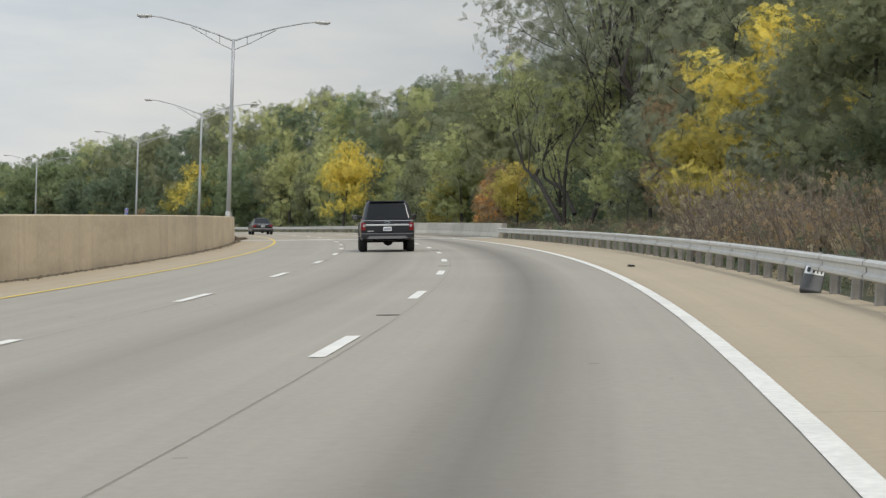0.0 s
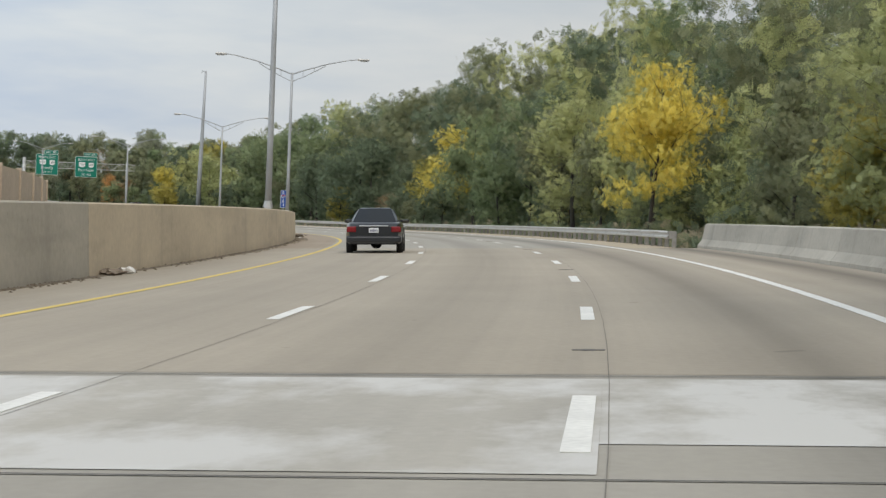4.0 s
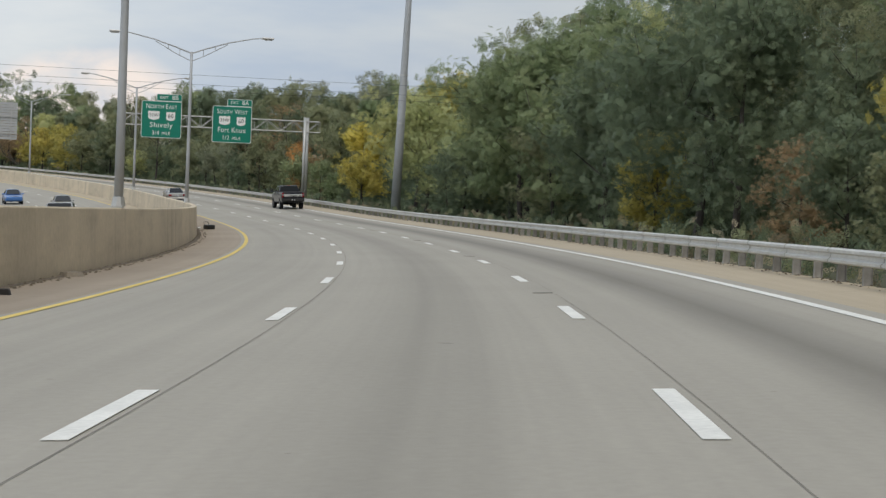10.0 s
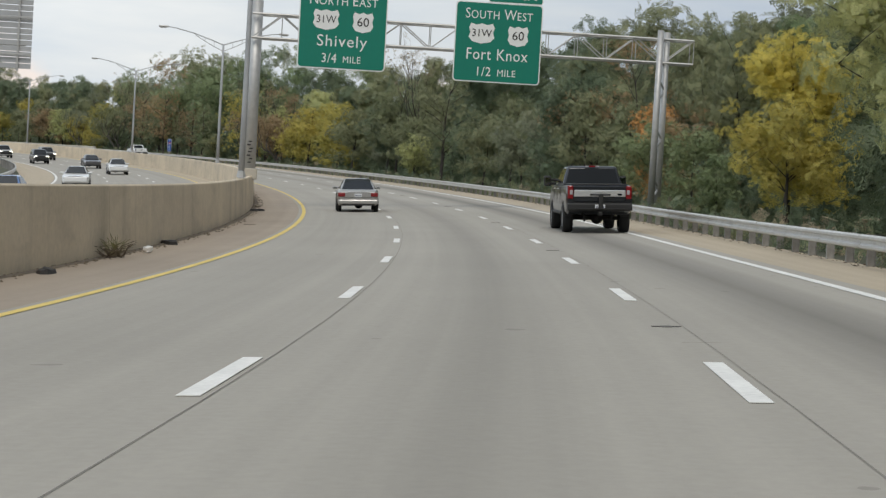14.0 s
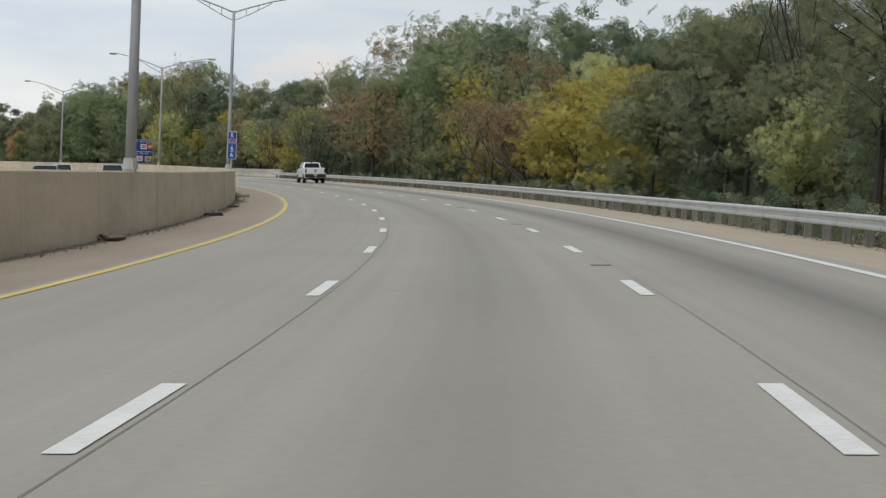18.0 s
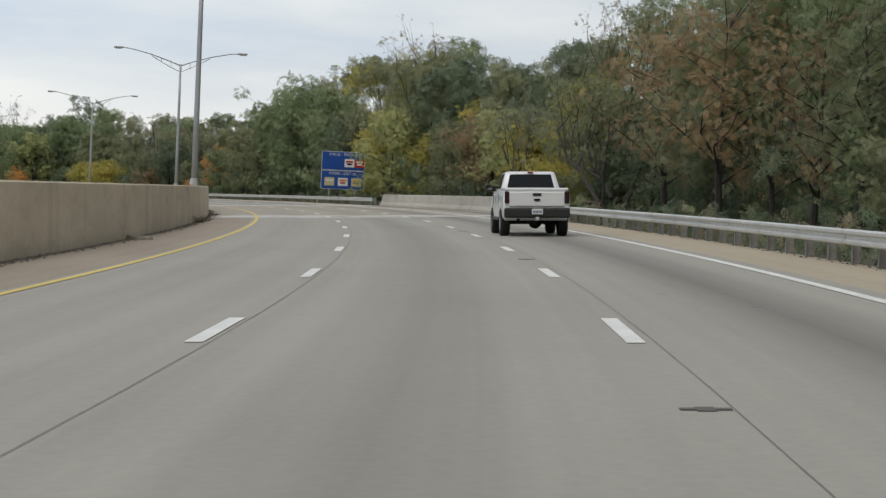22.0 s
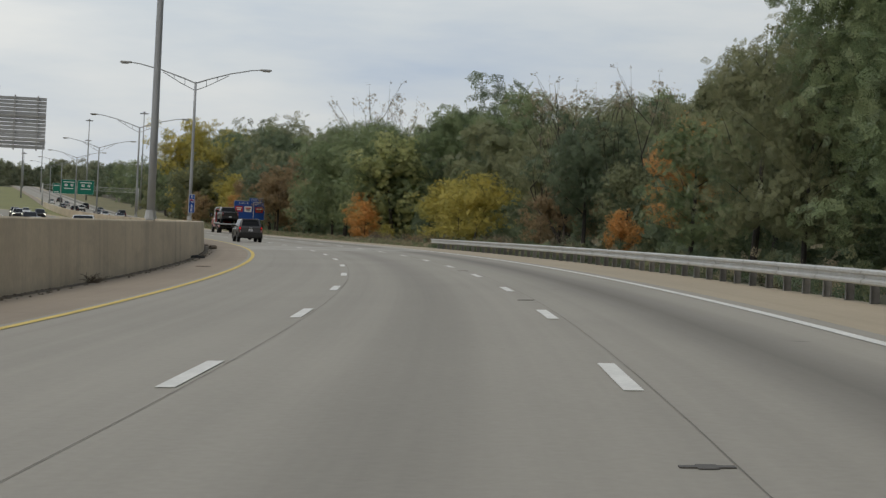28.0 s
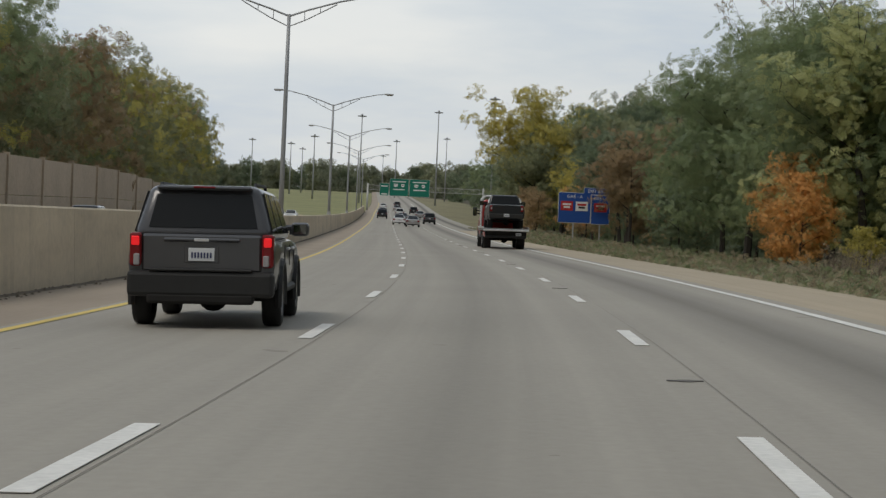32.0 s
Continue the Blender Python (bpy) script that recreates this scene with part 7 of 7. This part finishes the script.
def sedan(m, colour, label, lit=False, group="traffic on the carriageway"):
    P = dict(SEDAN, paint=colour, bumper_mat=colour)
    if lit:
        P["head_mat"] = "head_lit"
    car = vehicle("car", m, label, P, group)
    bar(car, "boot_gap", (0, -0.004, 0.63), (1.2, 0.012, 0.012), "trim", 0.0)
    bar(car, "rear_valance", (0, -0.03, 0.34), (1.4, 0.22, 0.1), "trim", 0.02)
    bar(car, "boot_strip", (0, -0.006, 0.86), (0.9, 0.014, 0.03), "chrome", 0.004)
    return car


def crossover(m, colour, label, lit=False, group="traffic on the carriageway"):
    P = dict(SUV, L=4.6, W=1.85, H=1.68, belt=1.05, low=0.36, r=0.36, tw=0.24, wheels=(0.9, 3.6), top=[(0, 1.0), (0.1, 1.04), (3.2, 1.03), (3.6, 1.0), (4.4, 0.88), (4.6, 0.7)], cabin=(0.08, 0.5, 2.5, 3.4), wb=0.86, wt=0.7,
             tail=(0.8, 1.02, 0.22, 0), bumper=(0.42, 0.66), plate=(0, 0.82, -0.02), mirror=(1.1, 3.05, 0.06, 0.14), handles=[1.9, 2.8], doors=[1.4, 2.3, 3.2], head=0.82, paint=colour, bumper_mat="trim", tail_clear=None)
    if lit:
        P["head_mat"] = "head_lit"
    return vehicle("suv", m, label, P, group)


def tow_truck(m):
    P = dict(PICKUP, category="tow truck", L=8.6, W=2.35, H=2.75, belt=1.75, low=0.62, r=0.5, tw=0.3, wheels=(2.2, 7.5), top=[(0, 0.95), (5.4, 0.95), (5.42, 1.72), (7.3, 1.72), (7.5, 1.6), (8.4, 1.45), (8.6, 1.2)], cabin=(5.45, 5.5, 6.7, 7.35), wb=1.08, wt=0.95,
             side_glass=[(0.3, 0.9)], tail=(0.78, 0.92, 0.2, 0), bumper=(0.6, 0.74), plate=(0.7, 0.82, -0.16), mirror=(2.05, 7.2, 0.22, 0.5), handles=[6.0], doors=[5.6, 7.0], head=1.1, paint="red", mirror_mat="trim", tail_clear=None)
    car = vehicle("tow_truck", m, "red flatbed tow truck carrying a black pickup truck", P, "traffic on the carriageway")
    bar(car, "flatbed_deck", (0, 2.6, 1.06), (2.5, 5.9, 0.14), "wood", 0.02, "grey steel flatbed deck")
    bar(car, "tail_panel", (0, -0.03, 0.86), (2.28, 0.06, 0.26), "under", 0.015, "black steel tail panel")
    bar(car, "deck_tail", (0, -0.36, 1.03), (2.5, 0.1, 0.1), "chrome", 0.02)
    for sx in (-1, 1):
        bar(car, "deck_rail", (sx * 1.24, 2.6, 1.16), (0.06, 5.9, 0.12), "chrome", 0.015)
        bm = bmesh.new()
        tube(bm, [(sx * 1.12, 5.35, 1.1), (sx * 1.12, 5.3, 2.75), (sx * 0.9, 5.3, 2.95)], 0.06, 8)
        part("rack_upright", bm, V["white"], car)
        bar(car, "tool_box", (sx * 1.05, 3.6, 0.78), (0.3, 1.1, 0.36), "trim", 0.02)
        bm = bmesh.new()
        for yy in (1.95, 2.45):
            tube(bm, [(sx * 0.72, yy, 0.5), (sx * 1.1, yy, 0.5)], 0.48, 18)
        part("dual_tyre", bm, V["tyre"], car)
    bm = bmesh.new()
    tube(bm, [(-0.9, 5.3, 2.95), (0.9, 5.3, 2.95)], 0.06, 8)
    part("rack_crossbar", bm, V["white"], car)
    return car


s_black = at(409.7, -4.27, lean=True)
black_pickup(s_black)
boxy_suv(at(890.0, 3.2, turn=2.2, lean=True))
white_pickup(at(633.0, -3.45, lean=True))
tow_m = at(972.5, -3.9, lean=True)
tow_truck(tow_m)
load = dict(PICKUP, L=5.6, W=1.95, wheels=(1.15, 4.6), H=1.86, belt=1.3, low=0.46, r=0.38, top=[(0, 1.28), (0.1, 1.3), (2.0, 1.3), (4.2, 1.28), (4.6, 1.22), (5.4, 1.1), (5.6, 0.9)], cabin=(1.9, 2.15, 3.4, 4.2), tail=(0.92, 1.26, 0.15, 0),
            mirror=(1.4, 3.9, 0.2, 0.26), head=1.0, plate=(0, 0.72, -0.165), bumper=(0.55, 0.8))
vehicle("pickup_truck", tow_m @ Matrix.Translation((0, -0.2, 1.13)), "black pickup truck loaded on the flatbed deck", load, "traffic on the carriageway")
big_suv(at(51.7, -0.02, turn=1.6, lean=True))
sedan(at(434.0, 2.9, lean=True), "silver", "silver-grey saloon car in the inner lane")
sedan(at(146.0, 3.3, lean=True), "black", "small dark saloon car in the inner lane")
sedan(at(1108.0, -0.6, lean=True), "silver", "silver saloon car in the far traffic")
for s, d, c, kind in ((1128, 1.0, "white", sedan), (1150, -3.6, "charcoal", crossover), (1166, 0.2, "black", sedan), (1205, 3.5, "navy", crossover), (1222, -3.5, "silver", sedan), (1240, 0.1, "white", crossover),
                      (1272, 3.5, "charcoal", sedan), (1290, -3.4, "black", crossover), (1330, 0.2, "silver", sedan), (1362, 3.6, "white", sedan), (1400, -0.1, "charcoal", crossover)):
    kind(at(s, d, lean=True), c, {"white": "white car in the far queue of traffic", "charcoal": "dark grey car in the far queue of traffic", "black": "black car in the far queue of traffic", "navy": "dark blue car in the far queue of traffic", "silver": "silver car in the far queue of traffic"}[c], group="far queue of traffic")
ON = "oncoming traffic"
for s, d, c, kind, lit in ((534, 14.8, "white", sedan, False), (562, 15.2, "charcoal", sedan, False), (585, 18.6, "charcoal", crossover, True), (608, 14.9, "silver", crossover, True), (621, 18.5, "white", crossover, True), (441, 18.4, "blue", sedan, False),
                      (1058, 18.6, "white", crossover, True), (1072, 14.9, "charcoal", crossover, True), (1098, 18.5, "silver", crossover, True), (1135, 15.0, "white", sedan, True), (1185, 18.4, "charcoal", sedan, True), (972, 18.6, "charcoal", crossover, False), (889, 15.0, "white", crossover, False), (905, 18.6, "silver", sedan, True), (415, 15.2, "silver", sedan, False), (356, 15.1, "silver", crossover, False), (232, 15.0, "white", crossover, False), (486, 18.5, "white", sedan, False)):
    kind(at(s, d + parting(s)[0], parting(s)[1], turn=180, lean=True), c, {"white": "white car on the oncoming carriageway", "charcoal": "dark grey car on the oncoming carriageway", "silver": "silver car on the oncoming carriageway", "blue": "blue car on the oncoming carriageway"}[c], lit, ON)


# ---- small things on the pavement ----
M["rubber"] = material("torn_tyre_rubber", (0.025, 0.024, 0.024), 0.75, 0, 0.3, (20.0, 3.0), 0.5)
M["rag"] = material("dirty_cloth", (0.20, 0.165, 0.13), 0.95, 0, 0.4, (14.0, 3.0), 0.6)
M["litter"] = material("white_litter", (0.66, 0.65, 0.62), 0.6, 0, 0.1, (9.0, 2.0), 0.2)
M["bag"] = material("black_plastic_bag", (0.014, 0.014, 0.015), 0.35, 0, 0.2, (12.0, 3.0), 0.5)
M["bundle"] = material("brown_wet_cloth", (0.075, 0.055, 0.04), 0.9, 0, 0.4, (14.0, 3.0), 0.6)
M["fallen_grey"] = material("grey_painted_housing", (0.10, 0.10, 0.10), 0.6, 0.1, 0.25, (9.0, 2.0), 0.2)
M["rubble"] = material("broken_concrete", (0.24, 0.21, 0.17), 0.95, 0, 0.3, (12.0, 2.0), 0.6)
M["wood"] = material("weathered_board", (0.19, 0.145, 0.10), 0.9, 0, 0.3, (15.0, 2.0), 0.5)
M["twigs"] = material("dry_twigs", (0.10, 0.075, 0.05), 0.95, 0, 0.3, (15.0, 2.0), 0.4)
M["weed"] = material("dry_weed", (0.15, 0.145, 0.06), 0.95, 0, 0.3, (15.0, 2.0), 0.4)


def lump(rng, sx, sy, sz, rough=0.2):
    """A crumpled, rounded mass resting on the ground."""
    bm = bmesh.new()
    r = bmesh.ops.create_icosphere(bm, subdivisions=2, radius=1.0)["verts"]
    for v in r:
        k = 1 + rng.uniform(-rough, rough)
        v.co = Vector((v.co.x * sx * k, v.co.y * sy * k, max(0.0, (v.co.z * 0.6 + 0.45) * sz * k)))
    return bm


def shard(rng, sx, sy, sz):
    """A broken flat piece with an uneven outline."""
    bm = bmesh.new()
    n = 8
    ring = []
    for z, k in ((0.0, 1.0), (sz, 0.88)):
        ring.append([bm.verts.new((math.cos(6.283 * i / n) * sx * k * q, math.sin(6.283 * i / n) * sy * k * q, z * w)) for i, (q, w) in enumerate(shape)] if z else [])
        if not z:
            shape = [(rng.uniform(0.7, 1.15), rng.uniform(0.7, 1.5)) for i in range(n)]
            ring[0] = [bm.verts.new((math.cos(6.283 * i / n) * sx * q, math.sin(6.283 * i / n) * sy * q, 0.0)) for i, (q, w) in enumerate(shape)]
    bm.faces.new(ring[0][::-1])
    top = bm.verts.new((0, 0, sz * 1.05))
    for i in range(n):
        j = (i + 1) % n
        bm.faces.new((ring[0][i], ring[0][j], ring[1][j], ring[1][i]))
        bm.faces.new((ring[1][i], ring[1][j], top))
    return bm


def sprig(rng, n, reach, high):
    """A tangle of thin stalks."""
    bm = bmesh.new()
    for i in range(n):
        a, r = rng.uniform(0, 6.28), rng.uniform(0.3, 1.0) * reach
        q = Vector((rng.uniform(-0.3, 0.3) * reach, rng.uniform(-0.3, 0.3) * reach, 0.01))
        e_ = q + Vector((math.cos(a) * r, math.sin(a) * r, rng.uniform(0.1, 1.0) * high))
        tube(bm, [q, (q + e_) / 2 + Vector((0, 0, high * 0.2)), e_], [0.008, 0.007, 0.003], 4, False)
    return bm


DEBRIS = {
    "slab": ("concrete_chunk", "broken flat chunk of concrete at the barrier foot", "debris", lambda r: shard(r, 0.30, 0.42, 0.10), "rubble"),
    "rock": ("stone", "rough grey stone at the barrier foot", "stone", lambda r: lump(r, 0.16, 0.2, 0.2, 0.25), "rubble"),
    "dark": ("tyre_scrap", "black torn tyre scrap at the barrier foot", "tyre scrap", lambda r: shard(r, 0.16, 0.5, 0.07), "rubber"),
    "rag": ("rag", "crumpled dirty rag at the barrier foot", "rag", lambda r: lump(r, 0.26, 0.4, 0.16, 0.4), "rag"),
    "white": ("paper_scrap", "crumpled white paper scrap on the shoulder", "litter", lambda r: lump(r, 0.1, 0.15, 0.12, 0.35), "litter"),
    "flat": ("cardboard_scrap", "flattened brown cardboard scrap on the shoulder", "litter", lambda r: shard(r, 0.26, 0.34, 0.02), "rag"),
    "bag": ("dirty_cloth", "dark brown crumpled bundle lying on the shoulder", "bundle", lambda r: lump(r, 0.24, 0.36, 0.24, 0.35), "bundle"),
    "brush": ("brushwood", "tangle of dry brushwood at the barrier foot", "brushwood", lambda r: sprig(r, 34, 0.6, 0.3), "twigs"),
    "weed": ("weed", "dry weed growing from the joint at the barrier foot", "weed", lambda r: sprig(r, 40, 0.35, 0.42), "weed"),
}
SPOTS = {
    "slab": ((182.9, 7.2), (284, 7.3), (568, 7.2), (629.7, 7.1)),
    "rock": ((529.5, 7.3), (206.4, 7.2), (441, 7.3), (744, 7.3)),
    "dark": ((27.4, -6.4), (233, 6.9), (275, 6.9), (383, 7.1), (398.5, 7.3), (434.8, 7.2), (528, 7.3), (541.8, 7.3), (828, 7.3), (931, 6.1)),
    "rag": ((205, 7.3), (504.8, 7.3), (854, 7.1), (102, 7.3), (124, 7.3)),
    "white": ((186.5, 7.3), (248, 7.3), (356, 7.3), (559, 7.3), (125, 7.2), (392.8, 7.0)),
    "flat": ((267, 6.9), (268.6, 6.1), (416.6, 6.7), (554, 7.2), (813, 6.3)),
    "bag": ((227, 7.0),),
    "brush": ((794.7, 7.3), (203.6, 7.2), (655, 7.3), (390, 7.25)),
    "weed": ((390.5, 7.3), (472, 7.35), (610, 7.35)),
}
drng = random.Random(11)
for key, spots in SPOTS.items():
    name, label, cat, make, mat = DEBRIS[key]
    for s, d in spots:
        root = part(name, make(drng), M[mat])
        k = drng.uniform(0.8, 1.15) * (0.5 if d < 0 else 1.0)
        root.matrix_basis = at(s, d, 0.006, drng.uniform(-35, 35), lean=True, size=k)
        if d > 6.6 and key in ("rag", "slab", "white") and drng.random() < 0.5:
            root.matrix_basis = at(s, d, 0.006, drng.uniform(60, 120), lean=True, size=k)
        tagged(root, label, cat, "litter along the barrier")
for s, d, a in ((651, 7.25, 6), (677.9, 7.15, -9)):
    bm = bmesh.new()
    box(bm, (0, 0, 0.02), (0.12, 1.1, 0.03), 0.006)
    pl = part("plank", bm, M["wood"])
    pl.matrix_basis = at(s, d, 0.006, a, lean=True)
    tagged(pl, "weathered grey-brown plank lying at the barrier foot", "plank", "litter along the barrier")
# black case with a handle
case = thing("suitcase", at(355.6, 6.75, 0.0, 25, lean=True), "black broken case lying on the inner shoulder", "case")
bm = bmesh.new()
box(bm, (0, 0, 0.14), (0.46, 0.66, 0.26), 0.05, seg=2)
part("shell", bm, M["bag"], case)
bm = bmesh.new()
tube(bm, [(-0.14, 0.3, 0.22), (-0.14, 0.45, 0.42), (0.14, 0.45, 0.42), (0.14, 0.3, 0.22)], 0.016, 6)
part("handle", bm, M["rubber"], case)
# a small box sign torn off its post, lying tilted under the rail
fallen = thing("fallen_sign", at(11.1, -8.0, 0.02, -14, lean=True) @ Euler((radians(-40), radians(10), 0)).to_matrix().to_4x4(), "small dark grey box sign fallen on its back under the guardrail", "sign")
for nm, c, sz, mt, words in (("housing", (0, 0, 0.23), (0.33, 0.11, 0.50), "fallen_grey", ""), ("label_plate", (0, -0.058, 0.38), (0.30, 0.008, 0.16), "sign_white", "worn pale label plate")):
    bm = bmesh.new()
    box(bm, c, sz, 0.006 if nm == "label_plate" else 0.012)
    part(nm, bm, M[mt], fallen, words)
for x, w, h in ((-0.09, 0.05, 0.09), (-0.01, 0.025, 0.1), (0.05, 0.025, 0.1), (0.11, 0.025, 0.1)):
    bm = bmesh.new()
    box(bm, (x, -0.064, 0.38), (w, 0.006, h), 0.0)
    part("writing_bar", bm, M["sign_black"], fallen)

# empty sockets of the reflective markers beside the lane line
bm = bmesh.new()
box(bm, (0, 0, 0), (0.3, 0.09, 0.006), 0.0)
box(bm, (0, 0.0, 0.0), (0.11, 0.2, 0.004), 0.0)
sock = part("marker_socket", bm, M["crack"], road)
first = True
for j in range(-2, 46):
    m = at((2 * j + 0.48) * CYCLE, -1.83, 0.006, lean=True)
    if first:
        sock.matrix_basis, first = m, False
    else:
        same(sock, m, road)


# loose grit, leaves and chips that gather at the foot of the barrier and of the rail
def grit(name, label, n, lo, hi, near, out, sign, mat, big):
    g = np.random.default_rng(23 + n)
    q = g.uniform(lo, hi, n)
    clump = 0.5 + 0.5 * np.sin(q * 0.31) * np.sin(q * 0.083 + 1.3)
    q = np.where(g.uniform(0, 1, n) < clump, q, g.uniform(lo, hi, n))
    d = near + sign * out * g.uniform(0, 1, n) ** 2.2
    r = big * g.uniform(0.3, 1.0, n) ** 2 + 0.012
    a = g.uniform(0, 6.28, n)
    base = road_xyz(q, d, 0.004)
    v, f = [], []
    for i in range(n):
        x, y, z = base[i]
        o = len(v)
        for k in range(3):
            t = a[i] + k * 2.1
            v.append((x + math.cos(t) * r[i], y + math.sin(t) * r[i] * 1.3, z))
        v.append((x, y, z + r[i] * 0.7))
        f += [(o, o + 1, o + 3), (o + 1, o + 2, o + 3), (o + 2, o, o + 3)]
    return tagged(mesh_object(name, v, f, mat), label, "grit", kind="stuff")


grit("barrier_grit", "loose grit, leaves and chips along the median barrier foot", 9000, -20, 930, 7.54, 0.45, -1, M["dirt"], 0.04)
grit("rail_grit", "loose grit and dry leaves along the shoulder edge", 2500, 156, 670, -7.48, 0.35, 1, M["twigs"], 0.028)


# spalled cracks across the slabs
for s, d0, d1 in ((181.5, 0.8, 1.7), (331.0, -0.4, 0.1), (497.5, -3.2, -2.6), (742.0, 2.2, 3.0)):
    bm = bmesh.new()
    q = [(-(d0 + (d1 - d0) * k / 9), 0.05 * math.sin(k * 2.3) + 0.02 * math.sin(k * 5.1), 0.018 * (1.2 - abs(k - 4.5) / 4.5)) for k in range(10)]
    a = [bm.verts.new((x, y + w, 0.0)) for x, y, w in q]
    b = [bm.verts.new((x, y - w, 0.0)) for x, y, w in q]
    for k in range(9):
        bm.faces.new((a[k], a[k + 1], b[k + 1], b[k]))
    cr = part("crack", bm, M["crack"], road)
    cr.matrix_basis = at(s, 0.0, 0.005, lean=True)
